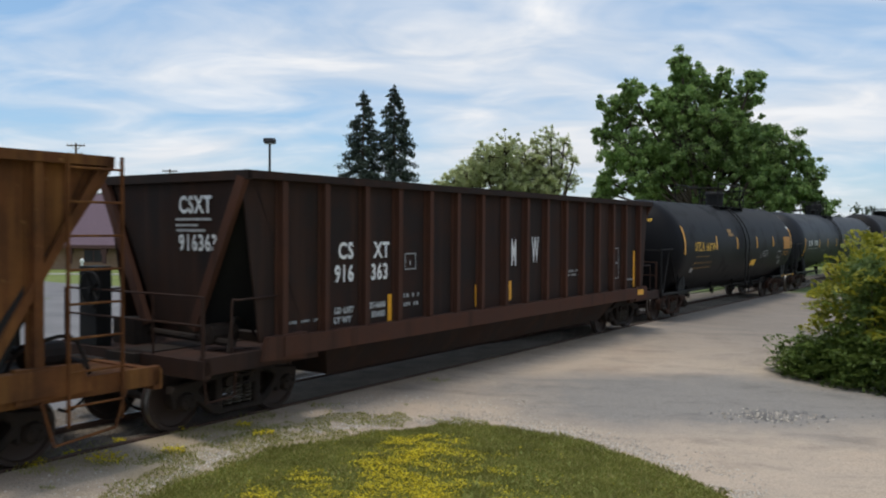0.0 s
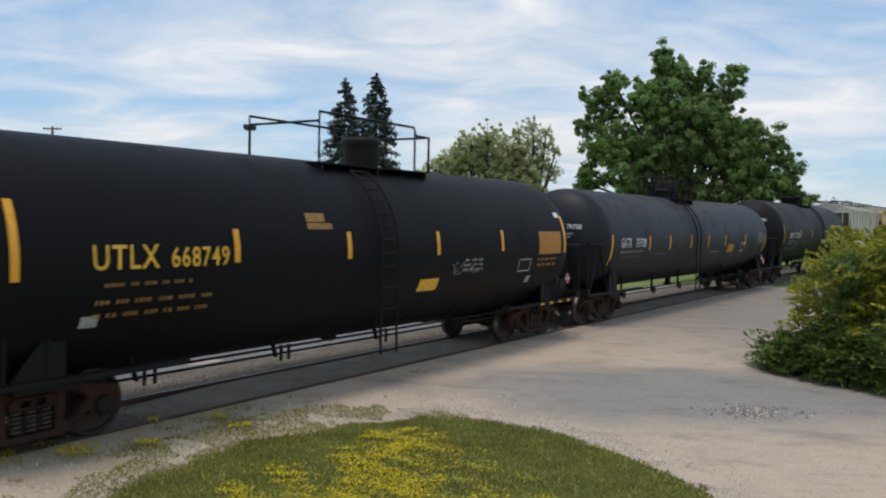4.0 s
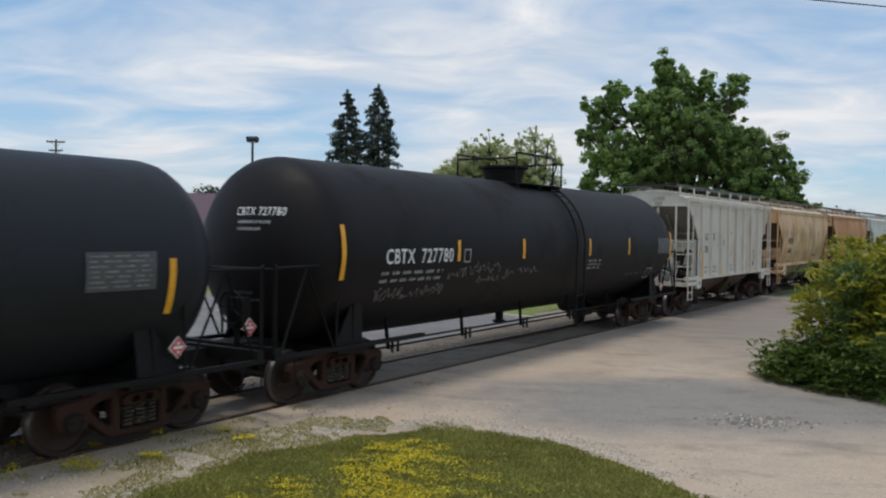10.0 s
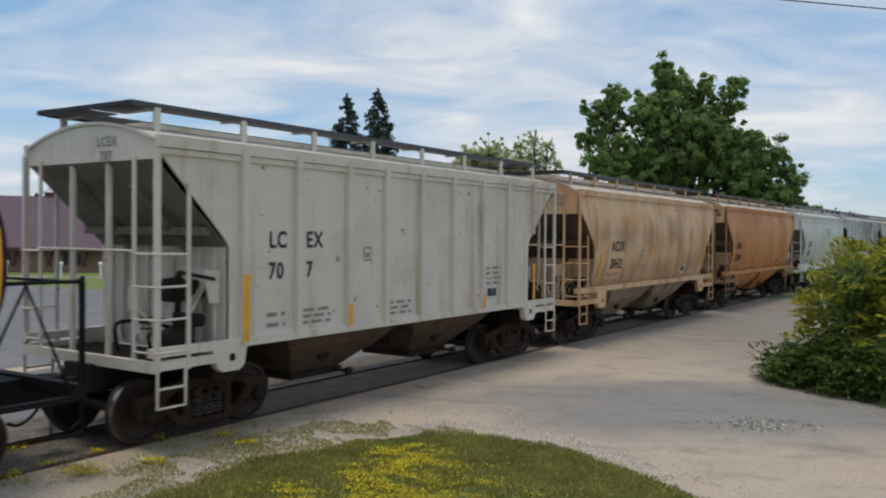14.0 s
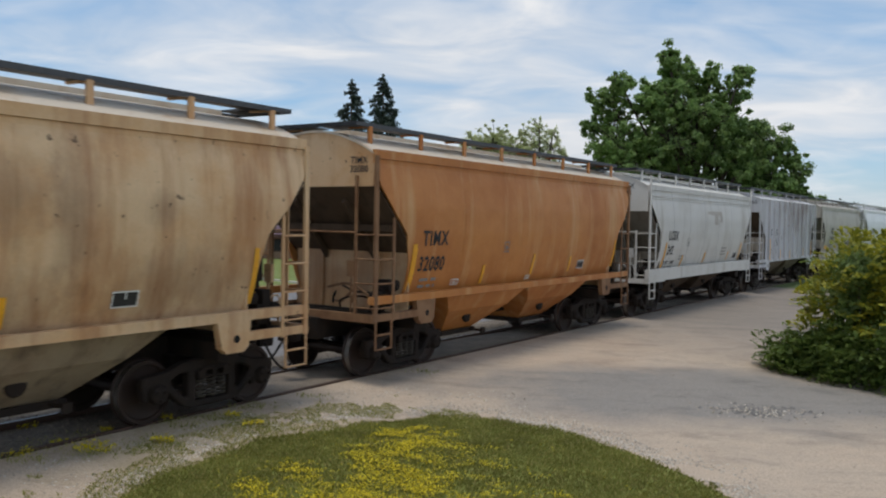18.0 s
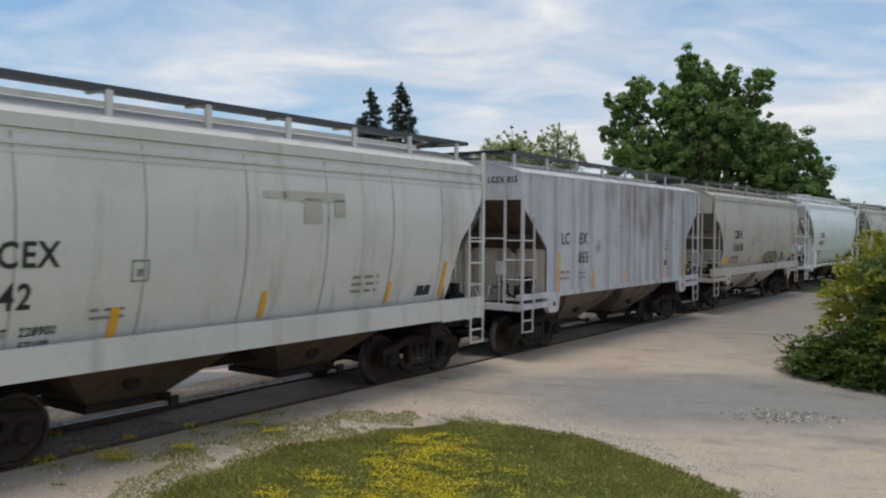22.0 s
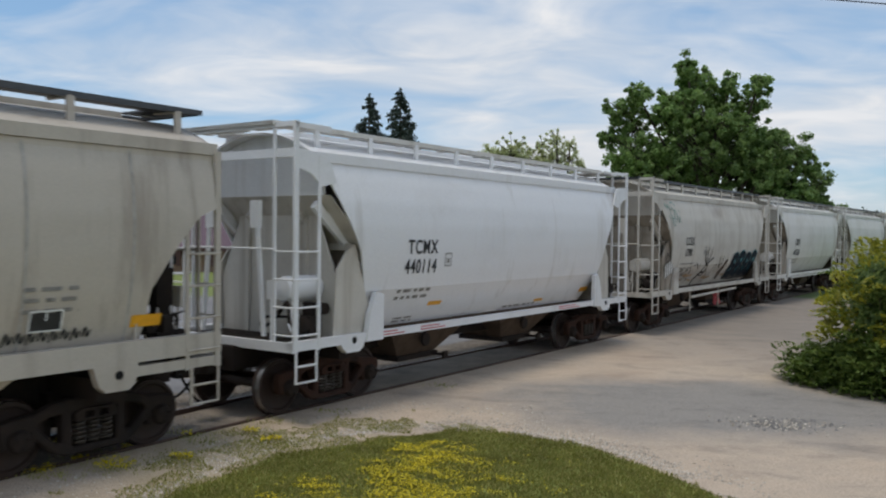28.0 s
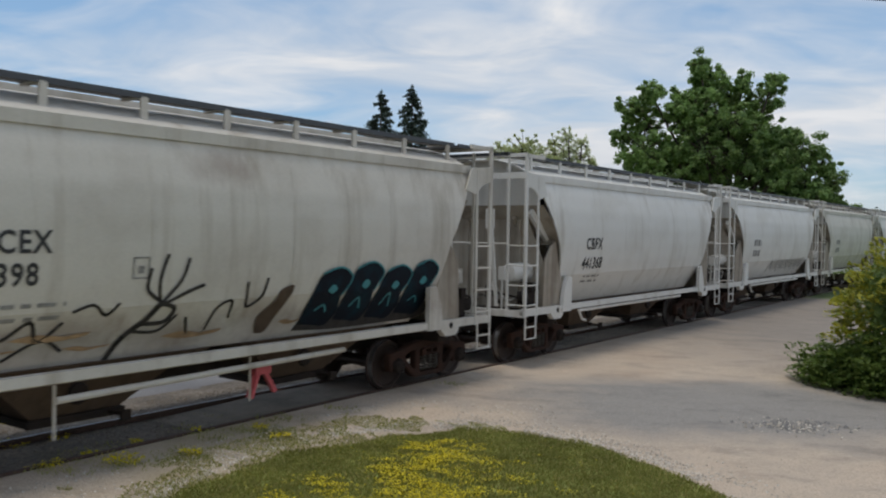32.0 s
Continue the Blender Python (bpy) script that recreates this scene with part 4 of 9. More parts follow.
def _gear_meshes(cast, tag):
    g = {}
    # one side of the outline, from the middle of the foot to the middle of the top
    half_loop = [(0.42, 0.165), (0.52, 0.20), (0.79, 0.43), (0.80, 0.33), (0.87, 0.33), (0.875, 0.545), (1.125, 0.545), (1.13, 0.36), (1.20, 0.36), (1.245, 0.60), (1.22, 0.695), (1.02, 0.725), (0.80, 0.745), (0.55, 0.835), (0.36, 0.86)]
    outer = half_loop + [(-x, z) for x, z in reversed(half_loop)]
    window = [(0.445, 0.70), (0.60, 0.685), (0.74, 0.625), (0.765, 0.575), (0.53, 0.345), (0.445, 0.33)]
    mid = [(-0.315, 0.255), (0.315, 0.255), (0.315, 0.70), (-0.315, 0.70)]
    g["sideframe"] = casting("sideframe", [outer, window, [(-x, z) for x, z in window], mid], -0.085, 0.085, cast, 0.022)
    g["bolster_end"] = casting("bolster_end", [[(-0.29, 0.575), (0.29, 0.575), (0.30, 0.68), (0.22, 0.735), (-0.22, 0.735), (-0.30, 0.68)], [(-0.17, 0.61), (-0.03, 0.61), (-0.03, 0.69), (-0.17, 0.69)], [(0.03, 0.61), (0.17, 0.61), (0.17, 0.69), (0.03, 0.69)]], -0.13, 0.05, cast, 0.010)
    b = Shape().box(-0.22, 0.22, -1.0, 1.0, 0.56, 0.74).box(-0.30, 0.30, -0.5, 0.5, 0.60, 0.86)
    b.box(-0.75, 0.75, -0.08, 0.08, 0.30, 0.42)
    for s in (-1, 1):
        b.box(s * 0.46 - 0.06, s * 0.46 + 0.06, -0.75, 0.75, 0.36, 0.48)
        for y in (-0.72, 0.72):
            b.box(s * 0.52 - 0.05, s * 0.52 + 0.05, y - 0.07, y + 0.07, 0.30, 0.66)
    g["bolster"] = mesh_of("bolster", b, cast)
    coil = [(0.068 * math.cos(a), 0.068 * math.sin(a), 0.275 + 0.28 * a / (2 * math.pi * 5)) for a in np.linspace(0, 2 * math.pi * 5, 51)]
    g["spring"] = mesh_of("spring", Shape().tube(coil, 0.019, 6), M_SPRING, True)
    cap = Shape().lathe([(0.02, -0.02), (0.135, -0.02), (0.145, -0.10), (0.12, -0.16), (0.06, -0.175), (0.01, -0.18)], 16, (0, 0, 0), "y")
    for k in range(3):
        a = 2.1 * k + 0.5
        cap.box(0.075 * math.cos(a) - 0.02, 0.075 * math.cos(a) + 0.02, -0.20, -0.16, 0.075 * math.sin(a) - 0.02, 0.075 * math.sin(a) + 0.02)
    g["bearing_cap"] = mesh_of("bearing_cap", cap, M_DARKCAST, True)
    w = Shape().lathe([(0.085, -0.95), (0.085, 0.95)], 12, (0, 0, 0), "y")
    for s in (-1, 1):
        w.lathe([(0.10, s * 0.62), (0.14, s * 0.66), (0.15, s * 0.73), (0.30, s * 0.755), (0.385, s * 0.725), (0.40, s * 0.695), (0.478, s * 0.69), (0.484, s * 0.705),
                 (0.474, s * 0.722), (0.455, s * 0.735), (0.452, s * 0.825), (0.445, s * 0.832), (0.395, s * 0.832), (0.375, s * 0.80), (0.28, s * 0.785), (0.155, s * 0.80), (0.14, s * 0.86), (0.10, s * 0.87)], 36, (0, 0, 0), "y")
        for k in range(2):
            a = k * math.pi
            w.box(0.26 * math.cos(a) - 0.04, 0.26 * math.cos(a) + 0.04, min(s * 0.795, s * 0.80), max(s * 0.795, s * 0.80), 0.26 * math.sin(a) - 0.02, 0.26 * math.sin(a) + 0.02)
    me = mesh_of("wheelset", w, [M_WHEEL, M_TREAD], True)
    for p in me.polygons:
        r = math.hypot(p.center.x, p.center.z)
        if 0.435 < r and 0.735 < abs(p.center.y) < 0.831 and abs(p.normal.y) < 0.5:
            p.material_index = 1
    g["wheelset"] = me
    return g


GEAR = {"rust": _gear_meshes(M_RUSTY, "rust"), "dark": _gear_meshes(M_DARKCAST, "dark")}
WHEELSETS = []
COUPLER = Shape().box(-0.55, 0.05, -0.075, 0.075, 0.78, 0.93)
COUPLER.add([(0.02, -0.16, 0.71), (0.22, -0.22, 0.71), (0.34, -0.15, 0.71), (0.36, 0.02, 0.71), (0.26, 0.06, 0.71), (0.22, 0.20, 0.71), (0.05, 0.16, 0.71),
             (0.02, -0.16, 1.0), (0.22, -0.22, 1.0), (0.34, -0.15, 1.0), (0.36, 0.02, 1.0), (0.26, 0.06, 1.0), (0.22, 0.20, 1.0), (0.05, 0.16, 1.0)],
            [(6, 5, 4, 3, 2, 1, 0), (7, 8, 9, 10, 11, 12, 13)] + [(k, (k + 1) % 7, (k + 1) % 7 + 7, k + 7) for k in range(7)])
COUPLER_MESH = mesh_of("coupler", COUPLER, M_DARKCAST)
HOSE_MESH = mesh_of("air_hose", Shape().tube(curve_pts([(0, 0, 0.80), (0.08, -0.04, 0.62), (0.22, -0.10, 0.40), (0.42, -0.10, 0.30), (0.60, -0.05, 0.36)], 5), 0.022, 8), M_BLACK, True)


def run_gear(car, halves, ends, cast="dark"):
    """Two trucks at the given places, and a coupler at each end."""
    g = GEAR[cast]
    for cx in halves:
        tr = part("truck_bolster", g["bolster"], None, car, at=pose(cx, 0, 0))
        for y in (-1.0, 1.0):
            part("sideframe", g["sideframe"], None, tr, at=pose(0, y, 0))
            part("bolster_end", g["bolster_end"], None, tr, at=pose(0, y, 0, 0, 0, 0 if y < 0 else 180))
            for x in (-0.19, 0.0, 0.19):
                part("spring", g["spring"], None, tr, at=pose(x, y * 1.03, 0))
            for x in (-AXLE, AXLE):
                part("bearing_cap", g["bearing_cap"], None, tr, at=pose(x, y, WHEEL_R, 0, 0, 0 if y < 0 else 180))
        for x in (-AXLE, AXLE):
            WHEELSETS.append((part("wheelset", g["wheelset"], None, tr, at=pose(x, 0, WHEEL_R)), x))
    for ex, turn in ((ends[0], 180), (ends[1], 0)):
        part("coupler", COUPLER_MESH, None, car, at=pose(ex, 0, 0, 0, 0, turn))
        part("air_hose", HOSE_MESH, None, car, at=pose(ex, -0.28 if turn == 0 else 0.28, 0, 0, 0, turn))


CARS = []


def ladder(sh, p0, p1, side, n, r=0.016, stile=0.05):
    """Two flat stiles and n rungs; p0 and p1 are the feet and heads of the first stile, side the way to the second."""
    p0, p1, side = Vector(p0), Vector(p1), Vector(side)
    for a, b in ((p0, p1), (p0 + side, p1 + side)):
        sh.beam(a, b, stile, 0.02, up=side.normalized())
    for k in range(n):
        q = p0 + (p1 - p0) * (k + 0.6) / n
        sh.tube([q, q + side], r, 6)
    return sh


BRAKE_WHEEL = Shape()
BRAKE_WHEEL.tube([(0, 0.27 * math.cos(a), 0.27 * math.sin(a)) for a in [2 * math.pi * k / 20 for k in range(21)]], 0.018, 6)
for _k in range(5):
    _a = 2 * math.pi * _k / 5
    BRAKE_WHEEL.tube([(0.02, 0, 0), (0, 0.27 * math.cos(_a), 0.27 * math.sin(_a))], 0.014, 5)
BRAKE_WHEEL.lathe([(0.05, -0.03), (0.05, 0.12)], 8, (0, 0, 0), "x")
BRAKE_WHEEL_MESH = mesh_of("brake_wheel", BRAKE_WHEEL, M_BLACK)


# ---- tank cars ----
def tank_car(s16, half, left, right, R, zc, paint, spec, label, cast="rust"):
    """A tank on stub sills. left and right are the tips of the heads, from the car's middle."""
    car = thing("tank_car", label, "tank car", group="tank cars of the train")
    CARS.append((car, s16, half))
    hd = 0.56 * R
    n = 56
    prof = []
    for k in range(9):
        a = math.pi / 2 * k / 8
        prof.append((max(R * math.sin(a), 0.02), left + hd * (1 - math.cos(a))))
    prof += [(R, left + hd + (right - left - 2 * hd) * q) for q in (0.02, 0.98)]
    for k in range(9):
        a = math.pi / 2 * (1 - k / 8)
        prof.append((max(R * math.sin(a), 0.02), right - hd * (1 - math.cos(a))))
    part("tank_shell", Shape().lathe(prof, n, (0, 0, zc), "x"), paint, car, smooth=True)
    surf = lambda off: (lambda x, z: (x, -math.sqrt(max(0.01, (R + off) ** 2 - (z - zc) ** 2)), z))
    on = surf(0.012)

    def head(u, v, off=0.015):
        """A point on the left head: u to the near side, v up from the middle."""
        d = min(0.98, math.hypot(u, v) / R)
        return (left + hd * (1 - math.sqrt(1 - d * d)) - off, -u, zc + v)

    # stub sills, end platforms, bolster saddles
    for cx, tip in ((-half, left), (half, right)):
        s = -1 if cx < 0 else 1
        e = tip + s * 0.55
        sh = Shape()
        sh.box(min(cx - s * 1.3, e), max(cx - s * 1.3, e), -0.33, 0.33, 0.70, 1.06)
        sh.box(min(e, e - s * 0.14), max(e, e - s * 0.14), -1.45, 1.45, 0.92, 1.10)
        part("stub_sill", sh, M_BLACK, car)
        sh = Shape()
        for y in (-1, 1):
            sh.plate([(cx + s * 0.52, y * 1.38, 0.88), (cx - s * 0.26, y * 1.38, 0.88), (cx - s * 0.26, y * (R * 0.82), zc - R * 0.50), (cx - s * 0.02, y * (R * 0.82), zc - R * 0.50)], (0, -y * 0.05, 0))
            sh.plate([(cx, y * 0.3, 0.9), (cx, y * 1.38, 0.9), (cx, y * R * 0.84, zc - R * 0.48), (cx, y * 0.3, zc - R * 0.93)], (0.05, 0, 0))
        sh.box(cx - 0.42, cx + 0.42, -1.40, 1.40, 0.82, 0.92)
        part("bolster_saddle", sh, M_BLACK, car)
        # side rods of the platform
        for y in (-1.42, 1.42):
            sh = Shape()
            x1 = cx - s * 2.1
            sh.box(min(e, x1), max(e, x1), y - 0.05, y + 0.05, 0.90, 0.97)
            sh.tube([(e, y, 1.0), (e, y, 1.0 + 1.36), (e + s * 0.0, y, 1.05)], 0.018, 6)
            sh.tube(curve_pts([(e - s * 0.05, y, 1.0), (e - s * 0.05, y, 2.31), (e - s * 0.12, y, 2.36), (e - s * 1.40, y, 2.36), (e - s * 1.50, y, 2.26), (e - s * 1.50, y, 0.98)], 4), 0.026, 6)
            sh.tube([(e - s * 0.16, y, 0.98), (e - s * 0.75, y, 2.34), (e - s * 1.42, y, 0.98)], 0.026, 6)
            part("side_handrail", sh, M_BLACK, car)
        sh = Shape()
        sh.tube([(e, -1.42, 2.34), (e, 1.42, 2.34)], 0.020, 6)
        part("end_handrail", sh, M_BLACK, car)
        for y in (-1.45, 1.45):
            st = Shape()
            x0 = e - s * 0.25
            for dx_ in (-0.2, 0.2):
                st.tube([(x0 + dx_, y, 0.95), (x0 + dx_, y, 0.50)], 0.016, 6)
            st.tube([(x0 - 0.2, y, 0.50), (x0 + 0.2, y, 0.50)], 0.018, 6)
            part("step", st, M_BLACK, car)
    part("brake_wheel", BRAKE_WHEEL_MESH, None, car, at=pose(left - 0.62, -0.55, 1.7))
    part("brake_housing", Shape().box(left - 0.56, left - 0.36, -0.72, -0.38, 1.35, 1.85).beam((left - 0.5, -0.55, 1.0), (left - 0.5, -0.55, 1.4), 0.12, 0.10), M_BLACK, car)
    # brake rods and pipes along the belly
    rods = Shape()
    for y, z in ((-0.95, 0.80), (-0.85, 0.68), (0.8, 0.74)):
        rods.tube([(-half + 0.9, y, z), (half - 0.9, y, z)], 0.024, 6)
    k = -half + 1.6
    while k < half - 1.2:
        rods.beam((k, -0.95, 0.66), (k - 0.22, -1.02, zc - R * 0.74), 0.07, 0.03)
        for q in (0.12, 0.30):
            rods.box(k + q - 0.02, k + q + 0.02, -0.98, -0.94, 0.58, 0.84)
        k += 2.7
    part("brake_rod", rods, M_BLACK, car)
    part("air_reservoir", Shape().lathe([(0.02, -0.6), (0.20, -0.55), (0.22, -0.45), (0.22, 0.45), (0.20, 0.55), (0.02, 0.6)], 14, (half - 2.6, 0.3, 0.78), "x"), M_BLACK, car, smooth=True)
    if spec.get("end_tank"):
        xt = spec["end_tank"]
        part("air_tank", Shape().lathe([(0.02, -0.78), (0.20, -0.74), (0.25, -0.64), (0.25, 0.64), (0.20, 0.74), (0.02, 0.78)], 18, (xt, -0.98, 1.24), "x"), M_BLACK, car, smooth=True)
        for k in range(5):
            part("sill_reflector", Shape().box(xt - 1.3 + 0.5 * k, xt - 1.12 + 0.5 * k, -1.476, -1.471, 0.905, 0.955), M_YELLOW, car, "yellow reflector patch")
    valve = Shape().lathe([(0.10, 0.58), (0.11, zc - R + 0.1)], 10, (0.0, 0, 0), "z").lathe([(0.17, 0.62), (0.17, 0.68)], 10, (0, 0, 0), "z")
    part("bottom_outlet", valve, M_BLACK, car)
    # dome fittings, platform, rails
    mx = spec.get("dome", 0.0)
    top = zc + R
    fit = Shape()
    if spec.get("domes", 1) == 1:
        if spec.get("basket"):
            fit.lathe([(0.46, top - 0.14), (0.48, top + 0.02), (0.56, top + 0.30), (0.66, top + 0.33), (0.66, top + 0.38), (0.54, top + 0.40), (0.05, top + 0.42)], 28, (mx, 0, 0), "z")
        else:
            fit.lathe([(0.36, top - 0.12), (0.36, top + 0.42), (0.40, top + 0.42), (0.40, top + 0.50), (0.34, top + 0.56), (0.05, top + 0.58)], 24, (mx, 0, 0), "z")
        part("manway_dome", fit, M_BLACK, car, smooth=True)
    else:
        fit.lathe([(0.27, top - 0.12), (0.27, top + 0.18), (0.33, top + 0.18), (0.34, top + 0.54), (0.30, top + 0.63), (0.12, top + 0.67), (0.02, top + 0.67)], 24, (mx + 0.35, 0, 0), "z")
        part("safety_valve_dome", fit, M_BLACK, car, smooth=True)
        fit = Shape().lathe([(0.35, top - 0.12), (0.35, top + 0.20), (0.42, top + 0.20), (0.42, top + 0.27), (0.2, top + 0.31), (0.02, top + 0.31)], 24, (mx - 0.55, 0, 0), "z")
        part("manway_cover", fit, M_BLACK, car, smooth=True)
        for dx_ in (-1.45, 1.05):
            fit = Shape().lathe([(0.14, top - 0.12), (0.14, top + 0.34), (0.22, top + 0.34), (0.22, top + 0.40), (0.17, top + 0.41), (0.17, top + 0.55), (0.02, top + 0.56)], 14, (mx + dx_, 0, 0), "z")
            part("vent_valve", fit, M_BLACK, car, smooth=True)
    lx = spec.get("ladder", mx)
    hgt = spec.get("rail", 0.95)
    p0, p1 = spec["deck"]
    for y in (-1, 1):
        pl = Shape().box(p0, p1, min(y * 0.45, y * 0.88), max(y * 0.45, y * 0.88), top - 0.10, top - 0.075)
        for x in (p0 + 0.1, (p0 + p1) / 2, p1 - 0.1):
            pl.box(x - 0.025, x + 0.025, min(y * 0.86, y * 0.5), max(y * 0.86, y * 0.5), top - 0.28, top - 0.10)
        part("dome_platform", pl, M_BLACK, car)
    if spec.get("domes", 1) == 1:
        for y in (-0.86, 0.86):
            part("platform_rail", Shape().tube([(p0, y, top - 0.1), (p0, y, top + hgt), (p1 - 0.55, y, top + hgt), (p1 - 0.5, y, top + hgt - 0.06), (p1 - 0.5, y, top - 0.1)], 0.024, 6), M_BLACK, car)
            part("platform_rail", Shape().tube([(p1 - 0.5, y, top + hgt * 0.8), (p1, y, top + hgt * 0.8), (p1, y, top - 0.1)], 0.024, 6), M_BLACK, car)
        for x in (p0, p1):
            part("cross_rail", Shape().tube([(x, -0.86, top + hgt * 0.8), (x, 0.86, top + hgt * 0.8)], 0.022, 6), M_BLACK, car)
    else:
        for y in (-0.42, 0.42):
            part("platform_rail", Shape().tube(curve_pts([(mx - 1.6, y, top - 0.05), (mx - 1.6, y, top + hgt - 0.15), (mx - 1.5, y, top + hgt - 0.10), (mx - 0.6, y, top + hgt), (mx - 0.42, y, top + hgt - 0.14), (mx - 0.40, y, top - 0.05)], 3), 0.026, 6), M_BLACK, car)
            part("platform_rail", Shape().tube(curve_pts([(mx + 0.28, y, top - 0.05), (mx + 0.28, y, top + hgt - 0.18), (mx + 0.42, y, top + hgt - 0.05), (mx + 1.08, y, top + hgt - 0.08), (mx + 1.1, y, top + hgt - 0.12), (mx + 1.1, y, top - 0.05)], 3), 0.026, 6), M_BLACK, car)
        part("middle_rail", Shape().tube(curve_pts([(mx - 1.1, -0.5, top - 0.05), (mx - 1.1, -0.5, top + hgt * 0.45), (mx - 1.0, -0.5, top + hgt * 0.52), (mx - 0.42, -0.42, top + hgt * 0.52)], 3), 0.02, 6), M_BLACK, car)
        for x in (mx - 1.6, mx + 1.1):
            part("cross_rail", Shape().tube([(x, -0.42, top + hgt - 0.12), (x, 0.42, top + hgt - 0.12)], 0.022, 6), M_BLACK, car)
    # side ladders follow the shell
    for sy in (-1, 1):
        lad = Shape()
        arc = [(0, sy * (R + 0.10) * math.cos(a), zc + (R + 0.10) * math.sin(a)) for a in [radians(-8 + 8 * k) for k in range(9)]]
        for x in (lx - 0.05, lx + 0.42):
            lad.tube([(x, sy * (R + 0.08), 0.55)] + [(x, p[1], p[2]) for p in arc], 0.024, 6)
        for k in range(5):
            z = 0.6 + 0.38 * k
            lad.tube([(lx - 0.05, sy * (R + 0.09), z), (lx + 0.42, sy * (R + 0.09), z)], 0.016, 6)
        for k in range(1, 9, 1):
            lad.tube([(lx - 0.05, arc[k][1], arc[k][2]), (lx + 0.42, arc[k][1], arc[k][2])], 0.016, 6)
        part("side_ladder", lad, M_BLACK, car)
    # reflectors, writing
    for x, z0, z1 in spec["stripes"]:
        part("reflector_stripe", strip(Shape(), lambda u, v: on(u, v), x - 0.055, x + 0.055, z0, z1, 1, 6), M_YELLOW, car, "yellow reflector stripe")
    for txt, size, x, z, mat, wide in spec["text"]:
        letters(txt, size, lambda u, v: on(x + u, z + v), mat, car, wide=wide, bold=0.005)
    for x0, x1, z0, z1, mat in spec["bars"]:
        part("stencil_line", ticks(Shape(), on, x0, x1, z0, z1) if z1 - z0 < 0.09 else strip(Shape(), lambda u, v: on(u, v), x0, x1, z0, z1, 3, 2), mat, car)
    for txt, size, u0, v0, mat in spec.get("head", []):
        letters(txt, size, lambda u, v: head(u0 + u, v0 + v), mat, car, wide=0.85, bold=0.003)
    for u0, u1, v0, v1, mat in spec.get("headbars", []):
        part("stencil_line", ticks(Shape(), head, u0, u1, v0, v1 + 0.015), mat, car)
    for x, z, w, h, mat, edge in spec.get("signs", []):
        fr = Shape()
        strip(fr, lambda u, v: surf(0.014)(u, v), x - w / 2, x + w / 2, z - h / 2, z + h / 2, 3, 3)
        sg = part("placard", fr, mat, car)
        if mat in (M_SIGNGREY, M_ORANGESIGN):
            for q in range(7):
                rowsh = Shape()
                for a, b, c, d, _m in bar_rows(x - w / 2 + 0.05, z + h * 0.39 - q * h * 0.13, w - 0.1, 1, 0.1, h * 0.055, mat, rnd=random.Random(q)):
                    ticks(rowsh, surf(0.019), a, b, c, d)
                part("table_line", rowsh, M_PANELLINE if mat == M_SIGNGREY else M_SIGNLINE, sg)
        if edge:
            ed = Shape()
            f2 = lambda u, v: surf(0.020)(u, v)
            t = 0.03
            for a, b, c, d in ((x - w / 2, x + w / 2, z - h / 2, z - h / 2 + t), (x - w / 2, x + w / 2, z + h / 2 - t, z + h / 2), (x - w / 2, x - w / 2 + t, z - h / 2, z + h / 2), (x + w / 2 - t, x + w / 2, z - h / 2, z + h / 2)):
                strip(ed, f2, a, b, c, d, 2, 2)
            part("placard_border", ed, edge, sg)
    for k, (x0, x1, z, h) in enumerate(spec.get("scrawls", [])):
        part("graffiti", scrawl(lambda u, v: surf(0.016)(u, v), x0, x1, z, h, 5 + k), M_SCRAWL, car, "pale grey sprayed scribble")
    for x, y, z in spec.get("diamonds", []):
        diamond = lambda d, dy, t: Shape().plate([(x, y - dy, z - d), (x + d, y - dy, z), (x, y - dy, z + d), (x - d, y - dy, z)], (0, -t, 0))
        sg = part("hazard_placard", diamond(0.155, 0.0, 0.012), M_WHITE, car, "faded red diamond placard with a pale edge")
        part("placard_field", diamond(0.140, 0.016, 0.003), M_PINKRED, sg)
        mark = Shape()
        for zz, w, h in ((0.055, 0.022, 0.018), (0.0, 0.075, 0.02), (-0.065, 0.016, 0.018)):
            mark.plate([(x - w, y - 0.0215, z + zz - h), (x + w, y - 0.0215, z + zz - h), (x + w, y - 0.0215, z + zz + h), (x - w, y - 0.0215, z + zz + h)], (0, -0.002, 0))
        part("placard_print", mark, M_WHITE, sg)
    run_gear(car, (-half, half), (left - 0.62, right + 0.62), cast)
    return car


def scrawl(place, x0, x1, z, h, seed, w=0.02):
    """A run of loose sprayed scribble that says nothing."""
    rnd = random.Random(seed)
    sh = Shape()
    x = x0
    while x < x1:
        L = rnd.uniform(0.12, 0.3)
        pts = [(x + L * k / 4 + rnd.uniform(-0.04, 0.04), z + rnd.uniform(-h, h)) for k in range(5)]
        stroke(sh, place, curve_pts(pts, 3), w)
        x += L * rnd.uniform(0.7, 1.3)
    return sh


def bar_rows(x, z, w, rows, step, h, mat, gaps=3, rnd=None):
    """Lines of small unreadable writing as broken bars."""
    rnd = rnd or random.Random(int(abs(x) * 100 + z * 10))
    out = []
    for r in range(rows):
        u = x
        while u < x + w:
            L = min(rnd.uniform(0.12, 0.34), x + w - u)
            out.append((u, u + L * 0.85, z - r * step - h / 2, z - r * step + h / 2, mat))
            u += L + 0.05
    return out


